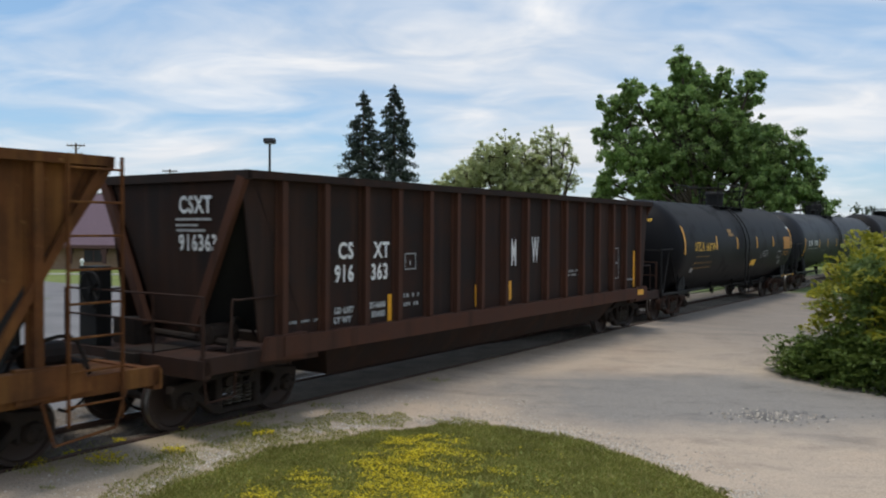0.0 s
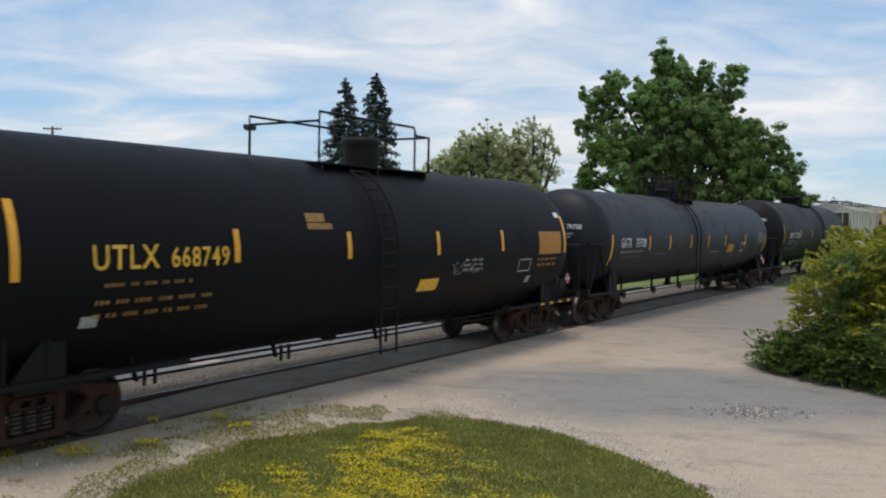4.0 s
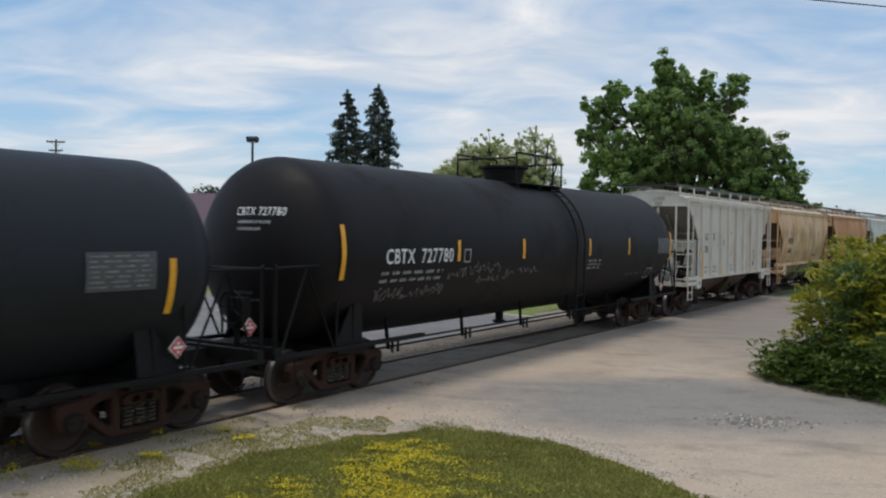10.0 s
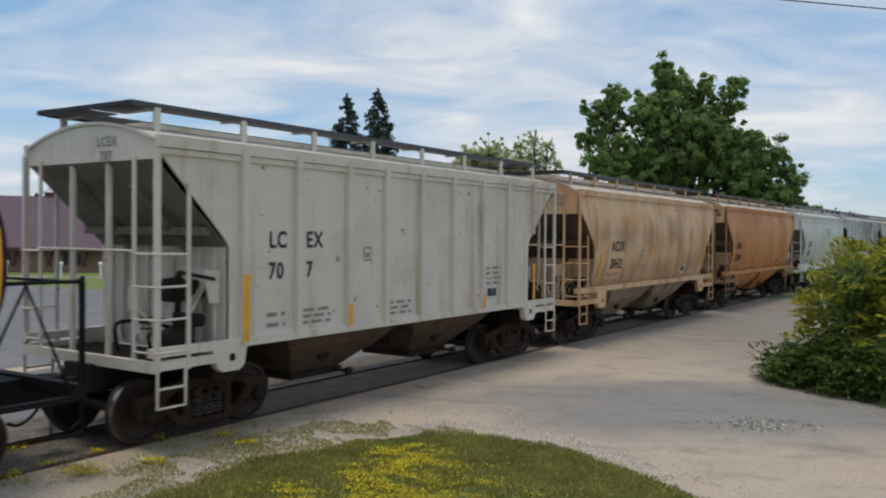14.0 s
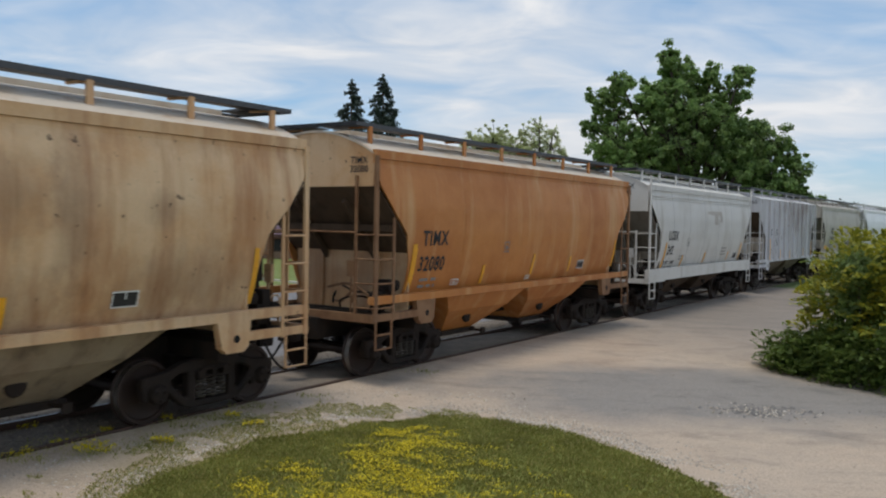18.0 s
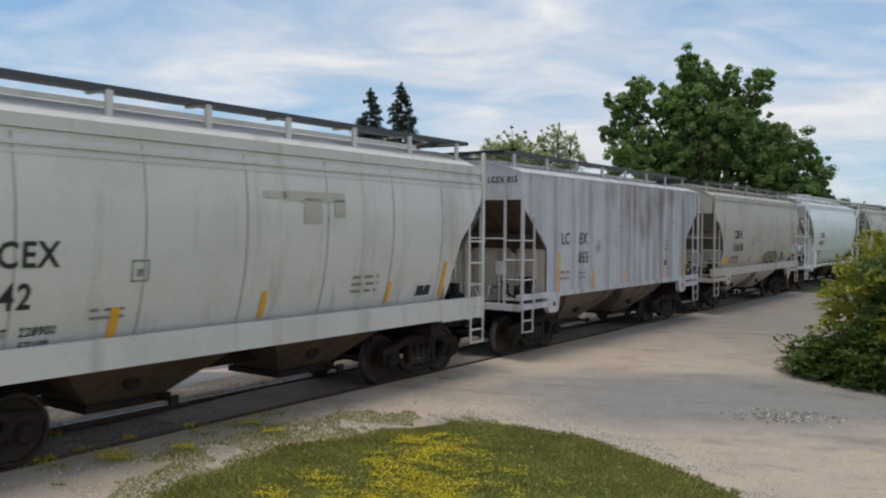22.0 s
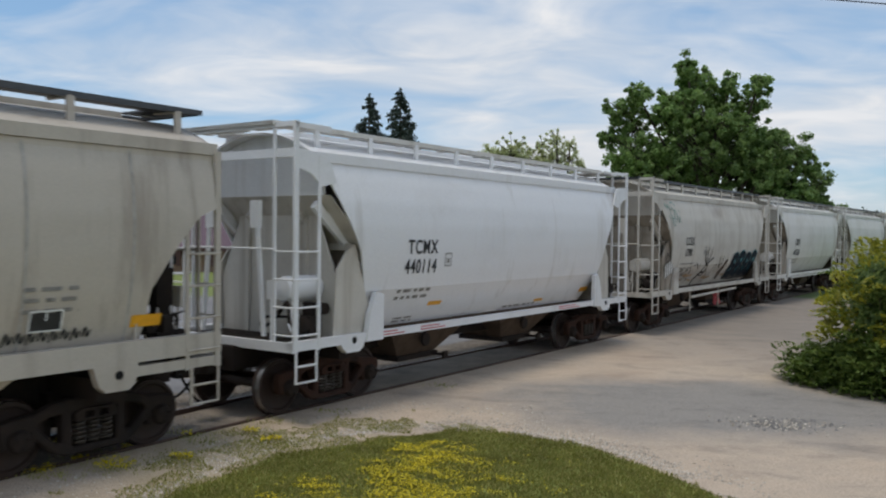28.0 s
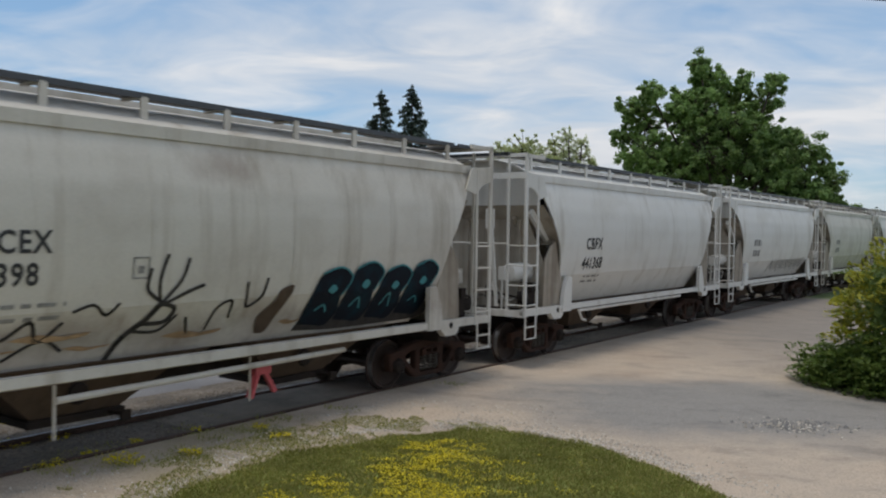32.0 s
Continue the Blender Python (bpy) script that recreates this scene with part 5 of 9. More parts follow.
tank_car(-70.22, 6.7, -8.2, 8.05, 1.67, 2.36, M_TANK, dict(
    dome=0.95, ladder=-0.55, deck=(-1.3, 2.1), rail=0.80, end_tank=7.55,
    stripes=[(-7.26, 2.18, 3.12), (-3.94, 2.30, 2.78), (-1.40, 2.28, 2.74), (1.33, 2.28, 2.74), (3.90, 2.30, 2.76), (7.10, 2.20, 3.12)],
    text=[("UTLX", 0.44, -5.80, 2.41, M_YELLOWTXT, 0.92), ("668749", 0.38, -4.60, 2.39, M_YELLOWTXT, 0.90)],
    bars=bar_rows(-6.1, 2.08, 1.4, 1, 0.1, 0.05, M_DIMYELLOW) + bar_rows(-6.2, 1.86, 1.9, 2, 0.17, 0.06, M_DIMYELLOW)
    + [(0.84, 1.50, 1.57, 1.81, M_YELLOWTXT), (-2.4, -1.95, 2.90, 3.04, M_DIMYELLOW), (-2.4, -1.8, 2.78, 2.88, M_DIMYELLOW), (-6.35, -6.1, 1.55, 1.70, M_DIMWHITE), (6.78, 7.02, 3.08, 3.20, M_WHITE)]
    + bar_rows(2.35, 2.14, 0.8, 3, 0.10, 0.05, M_DIMWHITE) + bar_rows(5.7, 2.06, 1.0, 2, 0.13, 0.06, M_ORANGESIGN),
    head=[("UTLX 668749", 0.17, 0.35, 0.95, M_YELLOWTXT)],
    headbars=[(0.0 + 0.03 * (k % 3), 0.42 + 0.1 * ((k * 7) % 3), 0.78 - 0.11 * k, 0.82 - 0.11 * k, M_DIMYELLOW) for k in range(6)],
    scrawls=[(1.85, 2.9, 1.98, 0.13)],
    signs=[(6.28, 2.46, 1.18, 0.54, M_ORANGESIGN, None), (5.02, 1.95, 0.60, 0.30, M_BLACK, M_DIMWHITE), (5.4, 1.60, 0.2, 0.16, M_DIMWHITE, None)]),
    "black tank car with yellow stencil lettering and orange placard")
tank_car(-50.35, 8.65, -10.15, 10.06, 1.53, 2.44, M_TANK2, dict(
    dome=-0.57, ladder=-1.55, deck=(-1.75, 0.2), domes=2, rail=0.80,
    stripes=[(-9.24, 1.75, 2.62), (-6.19, 2.13, 2.57), (-4.25, 2.13, 2.58), (-1.99, 2.13, 2.58), (0.09, 2.10, 2.55), (2.40, 2.09, 2.55), (5.41, 2.12, 2.56), (8.81, 1.8, 2.56)],
    text=[("GATX", 0.40, -8.17, 2.36, M_WHITE, 0.80), ("79708", 0.40, -6.96, 2.35, M_WHITE, 0.88)],
    bars=bar_rows(-8.55, 2.10, 1.9, 1, 0.1, 0.06, M_DIMWHITE) + bar_rows(-8.55, 1.95, 1.8, 1, 0.1, 0.06, M_FAINT) + [(-5.6, -4.55, 1.95, 2.02, M_FAINT), (0.6, 1.63, 1.91, 1.96, M_DIMWHITE)],
    head=[("GATX 79708", 0.20, 0.42, 0.39, M_WHITE)],
    headbars=[(0.1, 0.68, 0.17, 0.21, M_DIMWHITE), (0.12, 0.6, 0.08, 0.12, M_DIMWHITE), (-0.1, 0.35, -0.55, -0.51, M_FAINT), (-0.1, 0.30, -0.66, -0.62, M_FAINT)],
    signs=[(8.02, 2.41, 1.05, 0.50, M_SIGNGREY, None), (3.28, 2.02, 0.84, 0.32, M_ORANGESIGN, None), (5.07, 2.04, 0.50, 0.36, M_BLACK, M_WHITE)],
    diamonds=[(-10.76, -0.85, 1.40), (8.95, -1.46, 1.33)]),
    "grey-black tank car with white stencil lettering and twin valve domes")
tank_car(-29.93, 7.58, -9.02, 9.1, 1.67, 2.60, M_TANK3, dict(
    dome=0.12, ladder=0.95, deck=(-0.75, 1.75), rail=0.66, basket=True,
    stripes=[(-8.19, 2.12, 3.06), (-4.59, 2.36, 2.79), (-1.81, 2.36, 2.81), (1.91, 2.36, 2.81), (4.72, 2.34, 2.82), (8.42, 2.12, 3.02)],
    text=[("CBTX", 0.385, -6.58, 2.48, M_WHITE, 0.93), ("727780", 0.385, -5.36, 2.48, M_WHITE, 0.97)],
    bars=bar_rows(-7.1, 2.19, 2.0, 2, 0.14, 0.06, M_DIMWHITE) + bar_rows(1.9, 2.22, 0.9, 3, 0.10, 0.05, M_DIMWHITE)  + bar_rows(5.0, 1.75, 2.6, 1, 0.1, 0.05, M_FAINT),
    head=[("CBTX 727780", 0.20, 0.42, 0.66, M_WHITE)],
    headbars=[(0.0, 0.7, 0.46, 0.50, M_DIMWHITE), (0.0, 0.5, 0.34, 0.38, M_DIMWHITE), (-0.1, 0.3, -0.75, -0.71, M_FAINT), (-0.1, 0.4, -0.87, -0.83, M_FAINT)],
    signs=[(-4.28, 2.47, 0.26, 0.28, M_BLACK, M_DIMWHITE), (7.72, 2.58, 1.1, 0.50, M_SIGNGREY, None), (6.85, 1.73, 0.45, 0.32, M_BLACK, M_DIMWHITE)],
    scrawls=[(-7.2, -5.0, 1.80, 0.12), (-4.9, -4.35, 2.12, 0.12), (-4.1, -2.9, 2.20, 0.13), (-3.7, -2.9, 1.95, 0.07), (-2.6, -2.2, 2.05, 0.12), (-1.95, -1.2, 2.08, 0.09)],
    diamonds=[(-9.63, -0.95, 1.40), (8.12, -1.46, 1.24)]),
    "satin black tank car with white lettering and a manway dome")

# ---- covered hoppers ----
def RISE(spec, kind):
    return spec.get("rise", 0.30 if kind == "ribbed" else 0.44)


def end_gear(car, E, s, paint, seed):
    """The brake machinery on an end platform: reservoir, valve, pipes and levers."""
    rnd = random.Random(seed)
    part("air_reservoir", Shape().lathe([(0.02, -0.50), (0.17, -0.46), (0.20, -0.38), (0.20, 0.38), (0.17, 0.46), (0.02, 0.50)], 14, (s * (E - 0.75), 0.72, 0.93), "y"), M_DARKCAST, car, smooth=True)
    vb = Shape().box(s * (E - 0.75) - 0.14, s * (E - 0.75) + 0.14, -1.32, -1.02, 1.30, 1.62).box(s * (E - 0.75) - 0.08, s * (E - 0.75) + 0.08, -1.38, -1.10, 1.62, 1.84)
    vb.lathe([(0.02, -0.12), (0.13, -0.10), (0.13, 0.08), (0.02, 0.10)], 12, (s * (E - 0.50), -1.22, 1.50), "y").lathe([(0.02, -0.1), (0.10, -0.08), (0.10, 0.1), (0.02, 0.12)], 10, (s * (E - 0.98), -1.25, 1.72), "y")
    vb.box(s * (E - 0.62) - 0.05, s * (E - 0.62) + 0.05, -1.30, -1.15, 1.20, 1.32)
    part("control_valve", vb, M_DARKCAST, car)
    for k in range(6):
        x0, y0, z0 = s * (E - rnd.uniform(0.2, 0.5)), rnd.uniform(-1.35, -0.2), rnd.uniform(1.22, 1.5)
        x1, y1, z1 = s * (E - rnd.uniform(0.8, 1.2)), rnd.uniform(-1.35, 0.4), rnd.uniform(1.25, 1.7)
        pts = [(x0, y0, z0), (x0, y0 + rnd.uniform(-0.1, 0.1), z0 + rnd.uniform(0.1, 0.45)), ((x0 + x1) / 2, (y0 + y1) / 2, max(z0, z1) + rnd.uniform(-0.1, 0.15)), (x1, y1, z1)]
        part("brake_pipe", Shape().tube(curve_pts(pts, 4), rnd.choice((0.014, 0.02, 0.028)), 6), M_DARKCAST if k % 3 else paint, car, smooth=True)
    part("retainer_bracket", Shape().box(s * (E - 0.2) - 0.03, s * (E - 0.2) + 0.03, -0.95, -0.78, 1.9, 2.2).beam((s * (E - 0.2), -0.86, 1.2), (s * (E - 0.2), -0.86, 1.95), 0.04, 0.03), paint, car)


GRATING_BAR_MESH = mesh_of("grating_bar", Shape().box(-0.012, 0.012, -1.42, 1.42, 1.17, 1.19), M_DECK)


def hopper_car(c, half, L, edge, paint, spec, label, cast="dark"):
    """A covered hopper. edge: the end line of the side sheet as (inset, z), top first."""
    car = thing("covered_hopper_car", label, "hopper car", group="covered hopper cars of the train")
    CARS.append((car, c, half))
    E = L / 2
    kind = spec["kind"]
    roofpaint = spec.get("roof", paint)
    if kind == "ribbed":
        prof = [(1.35, 1.50), (4.20, 1.50)]
    elif kind == "round":
        prof = [(1.26, 1.04), (1.6, 1.26), (1.97, 1.475), (2.3, 1.555), (2.7, 1.605), (3.1, 1.615), (3.5, 1.58), (3.9, 1.49), (4.22, 1.37)]
    else:
        prof = [(1.50, 1.31), (1.8, 1.43), (2.2, 1.53), (2.7, 1.595), (3.2, 1.605), (3.7, 1.55), (4.14, 1.45)]
    zt, zb = prof[-1][0], prof[0][0]
    pz, py = [p[0] for p in prof], [p[1] for p in prof]
    yp = lambda z: float(np.interp(z, pz, py))
    ez = [e[1] for e in reversed(edge)]
    ei = [e[0] for e in reversed(edge)]
    inset = lambda z: float(np.interp(z, ez, ei))
    on = lambda x, z: (x, -(yp(z) + 0.012), z)
    # side sheets, with folded plate edges
    for s in (-1, 1):
      for za, zc2 in (((zb, 1.97), (1.97, zt)) if kind == "round" else ((zb, zt),)):
        rows = 22
        verts, faces = [], []
        nx = 14
        for j in range(rows + 1):
            z = za + (zc2 - za) * j / rows
            a = E - inset(z)
            for i in range(nx + 1):
                verts.append((-a + 2 * a * i / nx, s * yp(z), z))
        for j in range(rows):
            for i in range(nx):
                k = j * (nx + 1) + i
                faces.append((k, k + 1, k + nx + 2, k + nx + 1))
        # inner skin makes the sheet's thickness
        n0 = len(verts)
        verts += [(x, y - s * 0.03, z) for x, y, z in verts]
        faces += [tuple(q + n0 for q in reversed(f)) for f in faces]
        for j in range(rows):
            for i in (0, nx):
                k = j * (nx + 1) + i
                faces.append((k, k + nx + 1, k + nx + 1 + n0, k + n0))
        part("side_sheet", Shape().add(verts, faces), paint, car, smooth=True)
    # seams or outside posts
    ribs = spec["ribs"]
    for x in ribs:
        for s in (-1, 1):
            sh = Shape()
            if kind == "ribbed":
                z0 = zb
                for z in np.arange(zt - 0.1, zb, -0.1):
                    if E - inset(z) < abs(x):
                        z0 = z + 0.1
                        break
                sh.box(x - 0.055, x + 0.055, min(s * 1.50, s * 1.60), max(s * 1.50, s * 1.60), z0, zt)
                part("side_post", sh, paint, car)
            else:
                f = lambda u, v: (u, s * (yp(v) + 0.008), v)
                zz0 = zb
                for z in np.arange(zt - 0.1, zb, -0.1):
                    if E - inset(z) < abs(x):
                        zz0 = z + 0.1
                        break
                strip(sh, f, x - 0.013, x + 0.013, zz0, zt, 1, 10)
                part("weld_seam", sh, spec.get("seam", paint), car)
    # roof: a low arch with an eave lip
    sh = Shape()
    arch = []
    y0 = yp(zt)
    for k in range(15):
        a = -1 + 2 * k / 14
        arch.append((a * (y0 + 0.02), zt + 0.02 + RISE(spec, kind) * (1 - a * a)))
    rx = E - spec.get("roofin", 0.05)
    rings = [[(x, y, z) for y, z in arch] + [(x, y, z - 0.04) for y, z in reversed(arch)] for x in (-rx, rx)]
    sh.loft(rings)
    part("roof", sh, roofpaint, car, smooth=True)
    for s in (-1, 1):
        if not spec.get("lip", True):
            continue
        lip = Shape().box(-rx, rx, min(s * y0, s * (y0 + 0.07)), max(s * y0, s * (y0 + 0.07)), zt - 0.09, zt + 0.07)
        lip.box(-rx, rx, min(s * y0, s * (y0 + 0.04)), max(s * y0, s * (y0 + 0.04)), zt - 0.18, zt - 0.10)
        part("eave_rail", lip, spec.get("eave", paint), car)
    # end bulkheads above, slope sheets below
    zend = spec.get("zend", 3.55)
    for s in (-1, 1):
        xe = s * (E - spec.get("endin", 0.08))
        pts = [(xe, y, z) for y, z in arch] + [(xe, y0, zend), (xe, -y0, zend)]
        part("end_bulkhead", Shape().plate(pts, (-s * 0.05, 0, 0)), spec.get("endpaint", paint), car)
        # the slope sheet follows the end line of the sides
        xf = E - spec.get("endin", 0.08) - (zend - zb - 0.05) * spec.get("rake", 0.92)
        line = [(xe + (s * xf - xe) * k / 8, zend + (zb + 0.05 - zend) * k / 8) for k in range(9)]
        slope = Shape()
        slope.loft([[(x, -yp(z) + 0.035, z), (x, yp(z) - 0.035, z), (x - s * 0.05, yp(z) - 0.035, z - 0.03), (x - s * 0.05, -yp(z) + 0.035, z - 0.03)] for x, z in line])
        part("slope_sheet", slope, spec.get("slope", paint), car)
        for y in (-0.62, 0.62):
            part("slope_stiffener", Shape().beam((line[1][0] + s * 0.07, y, line[1][1]), (line[7][0] + s * 0.07, y, line[7][1]), 0.08, 0.12), spec.get("slope", paint), car)
        part("slope_crossbeam", Shape().box(min(line[3][0], line[3][0] + s * 0.14), max(line[3][0], line[3][0] + s * 0.14), -1.40, 1.40, line[3][1] - 0.06, line[3][1] + 0.06), spec.get("slope", paint), car)
        # an upright shear plate closes the space under the slope
        dep = spec.get("shear", 1.28)
        zp = zend - (dep - spec.get("endin", 0.08)) / spec.get("rake", 0.92) + 0.01
        xp = s * (E - dep)
        half_y = 1.43
        outline = [(xp, -half_y, 1.19), (xp, half_y, 1.19), (xp, half_y, zp), (xp, -half_y, zp)] if kind != "round" else \
            [(xp, -half_y, 1.19), (xp, half_y, 1.19), (xp, half_y, 2.15), (xp, 0.95, zp), (xp, -0.95, zp), (xp, -half_y, 2.15)]
        part("shear_plate", Shape().plate(outline, (-s * 0.03, 0, 0)), spec.get("shearpaint", paint), car)
        for y in ((-1.2, -0.9, -0.6, -0.3, 0.3, 0.6, 0.9, 1.2) if kind == "ribbed" else (-0.72, 0.72)):
            part("plate_rib", Shape().box(min(xp, xp + s * 0.05), max(xp, xp + s * 0.05), y - 0.04, y + 0.04, 1.2, (zp if abs(y) < 1 or kind != "round" else 2.1) - 0.03), spec.get("shearpaint", paint), car)
        if spec.get("struts"):
            for y in (-0.45, 0.45):
                part("end_strut", Shape().beam((s * (E - 0.14), y, zend - 0.05), (s * (E - dep + 0.1), y, 1.2), 0.10, 0.09), spec.get("slope", paint), car)
        end_gear(car, E, s, spec.get("platform", paint), int(abs(c) * 10) + s)
    # sills, platforms
    zs = spec.get("sill", (1.43, 1.57))
    for s in (-1, 1):
        y = s * 1.56
        sill = Shape().box(-E, E, min(y, y - s * 0.14), max(y, y - s * 0.14), zs[0], zs[1])
        part("side_sill", sill, spec.get("sillpaint", paint), car)
    part("centre_sill", Shape().box(-E - 0.1, E + 0.1, -0.30, 0.30, 0.72, 1.12), M_DARKCAST, car)
    for s in (-1, 1):
        deck = Shape().box(min(s * (E - 0.08), s * (E - 1.25)), max(s * (E - 0.08), s * (E - 1.25)), -1.44, 1.44, 1.13, 1.17)
        deck = part("end_deck", deck, M_DECK, car, "grimy steel grating deck")
        for k in range(12):
            part("grating_bar", GRATING_BAR_MESH, None, deck, at=pose(s * (E - 0.12 - 0.095 * k), 0, 0))
        part("end_sill", Shape().box(min(s * E, s * (E - 0.08)), max(s * E, s * (E - 0.08)), -1.555, 1.555, 1.10, 1.25), spec.get("endsill", spec.get("platform", paint)), car)
        for y in (-1.557, 1.437):
            part("platform_side", Shape().box(min(s * (E - 0.082), s * (E - 1.5)), max(s * (E - 0.082), s * (E - 1.5)), y, y + 0.12, 1.12, 1.25), spec.get("platform", paint), car)
        bo = Shape().box(s * half - 0.2, s * half + 0.2, -1.42, 1.42, 0.86, 1.12)
        part("body_bolster", bo, M_DARKCAST, car)
        for y in ((-1.562, 1.442) if spec.get("pads", True) else ()):
            jp = Shape().plate([(s * half - 0.34, y, zs[0]), (s * half + 0.30, y, zs[0]), (s * half + 0.26, y, 1.05), (s * half + 0.16, y, 0.97), (s * half - 0.16, y, 0.97), (s * half - 0.26, y, 1.05)], (0, 0.12, 0))
            jack = part("jacking_pad", jp, spec.get("platform", paint), car)
            part("pad_hole", Shape().lathe([(0.005, -0.004), (0.06, -0.003), (0.06, 0.002), (0.005, 0.003)], 12, (s * half + 0.02, y if y < 0 else y + 0.12, 1.17), "y"), M_BLACK, jack)
        # uprights of the end cage
        for y in ((-0.40, 0.45) if kind == 'ribbed' else ()):
            part("end_post", Shape().box(s * (E - 0.14) - 0.03, s * (E - 0.14) + 0.03, y - 0.035, y + 0.035, 1.2, zend if abs(y) < 1 else spec.get("stile", 3.75)), spec.get("cage", paint), car)
    # discharge bays
    for bx in spec.get("bays", (-1.75, 1.75)):
        sh = Shape()
        bw, bt = (1.12, 1.26) if kind == "round" else (1.42, 1.45)
        top = [(bx - 1.72, -bw, bt), (bx + 1.72, -bw, bt), (bx + 1.72, bw, bt), (bx - 1.72, bw, bt)]
        bot = [(bx - 0.62, -0.55, 0.52), (bx + 0.62, -0.55, 0.52), (bx + 0.62, 0.55, 0.52), (bx - 0.62, 0.55, 0.52)]
        mid = [(bx - 1.25, -bw * 0.81, 1.05), (bx + 1.25, -bw * 0.81, 1.05), (bx + 1.25, bw * 0.81, 1.05), (bx - 1.25, bw * 0.81, 1.05)]
        sh.loft([bot, mid, top])
        bay = part("discharge_bay", sh, spec.get("bay", M_BAY), car)
        gate = Shape().box(bx - 0.68, bx + 0.68, -0.62, 0.62, 0.42, 0.52)
        gate.tube([(bx + 0.45, -0.95, 0.48), (bx + 0.45, 0.95, 0.48)], 0.03, 8).box(bx + 0.38, bx + 0.52, -1.0, -0.94, 0.41, 0.55)
        gate.lathe([(0.01, -0.05), (0.13, -0.04), (0.15, 0.0), (0.13, 0.03), (0.01, 0.04)], 12, (bx - 0.2, -0.93, 0.86), "y")
        part("outlet_gate", gate, M_DARKCAST, bay)
    # running boards and hatches on the roof
    zr = spec.get("board", 4.62) + 0.06
    boards = Shape()
    for s in (-1, 1):
        a, b = sorted((s * 0.62, s * 1.08))
        boards.box(-rx + 0.1, rx - 0.1, a, b, zr - 0.035, zr - 0.028)
        for k in range(7):
            y = a + (b - a) * k / 6
            boards.box(-rx + 0.1, rx - 0.1, y - 0.006, y + 0.006, zr - 0.03, zr)
        x = -rx + 0.1
        while x < rx - 0.1:
            boards.box(x, x + 0.012, a, b, zr - 0.03, zr + 0.002)
            x += 0.11
        boards.box(-rx + 0.1, rx - 0.1, min(s * 1.075, s * 1.10), max(s * 1.075, s * 1.10), zr - 0.07, zr + 0.012)
        for e in (-1, 1):
            x0, x1 = sorted((e * (E + 0.02), e * (E - 0.62)))
            boards.box(x0, x1, min(s * 0.1, s * 1.10), max(s * 0.1, s * 1.10), zr - 0.045, zr - 0.02)
            boards.box(x0, x1, min(s * 1.09, s * 1.11), max(s * 1.09, s * 1.11), zr - 0.06, zr + 0.01)
            boards.box(min(e * (E - 0.01), e * (E + 0.02)), max(e * (E - 0.01), e * (E + 0.02)), -1.10, 1.10, zr - 0.06, zr + 0.01)
    part("running_board", boards, spec.get("boardmat", M_GRATE), car, "dark steel grating walkway")
    n = spec.get("supports", 8)
    for k in range(n):
        x = -rx + 0.35 + (2 * rx - 0.7) * k / (n - 1)
        for s in (-1, 1):
            zr0 = zt + 0.02 + RISE(spec, kind) * (1 - (1.09 / y0) ** 2)
            part("board_bracket", Shape().box(x - 0.05, x + 0.05, min(s * 1.07, s * 1.115), max(s * 1.07, s * 1.115), zr0 - 0.02, zr - 0.05).box(x - 0.03, x + 0.03, min(s * 0.6, s * 1.1), max(s * 0.6, s * 1.1), zr - 0.07, zr - 0.035), paint, car)
    hatch = Shape().box(-rx + 0.7, rx - 0.7, -0.32, 0.32, zt + RISE(spec, kind) - 0.02, zt + RISE(spec, kind) + 0.08)
    part("trough_hatch", hatch, roofpaint, car)
    # corner ladders and steps, at all four corners
    for s in (-1, 1):
        for y in (-1, 1):
            x = s * (E - 0.02)
            yy = y * 1.565
            cage = spec.get("cage", paint)
            high = spec.get("corner", 4.10)
            lad = part("corner_ladder", Shape().box(min(x, x - s * 0.09), max(x, x - s * 0.09), min(yy, yy - y * 0.05), max(yy, yy - y * 0.05), 1.10, high if y < 0 else min(high, 4.3)), cage, car)
            part("stile", Shape().box(x - s * 0.56 - 0.03, x - s * 0.56 + 0.03, min(yy, yy - y * 0.03), max(yy, yy - y * 0.03), 1.10, spec.get("stile2", 3.0)), cage, lad)
            part("stile", Shape().box(min(x, x - s * 0.03), max(x, x - s * 0.03), y * 1.10 - 0.03, y * 1.10 + 0.03, 1.10, spec.get("stile", 3.75)), cage, lad)
            for z in (1.36, 1.80, 2.24, 2.68):
                part("rung", Shape().tube([(x, yy, z), (x - s * 0.56, yy, z)], 0.017, 6), cage, lad)
                part("rung", Shape().tube([(x, yy, z), (x, y * 1.10, z)], 0.017, 6), cage, lad)
            st = part("stirrup_step", Shape().tube([(x - s * 0.04, yy, 1.12), (x - s * 0.04, yy, 0.62), (x - s * 0.50, yy, 0.62), (x - s * 0.50, yy, 1.12)], 0.024, 6), cage, car)
            part("rung", Shape().tube([(x - s * 0.04, yy, 0.88), (x - s * 0.50, yy, 0.88)], 0.02, 6), cage, st)
        part("end_grab_iron", Shape().tube([(s * (E - 0.0), -1.1, 2.72), (s * (E - 0.0), 1.1, 2.72)], 0.017, 6), spec.get("cage", paint), car)
    # brake gear on the end
    part("brake_wheel", BRAKE_WHEEL_MESH, None, car, at=pose(E + 0.02, 0.3, 2.35))
    part("brake_housing", Shape().box(E - 0.20, E - 0.03, 0.12, 0.48, 2.05, 2.6).beam((E - 0.1, 0.3, 1.2), (E - 0.1, 0.3, 2.1), 0.06, 0.06), M_DARKCAST, car)
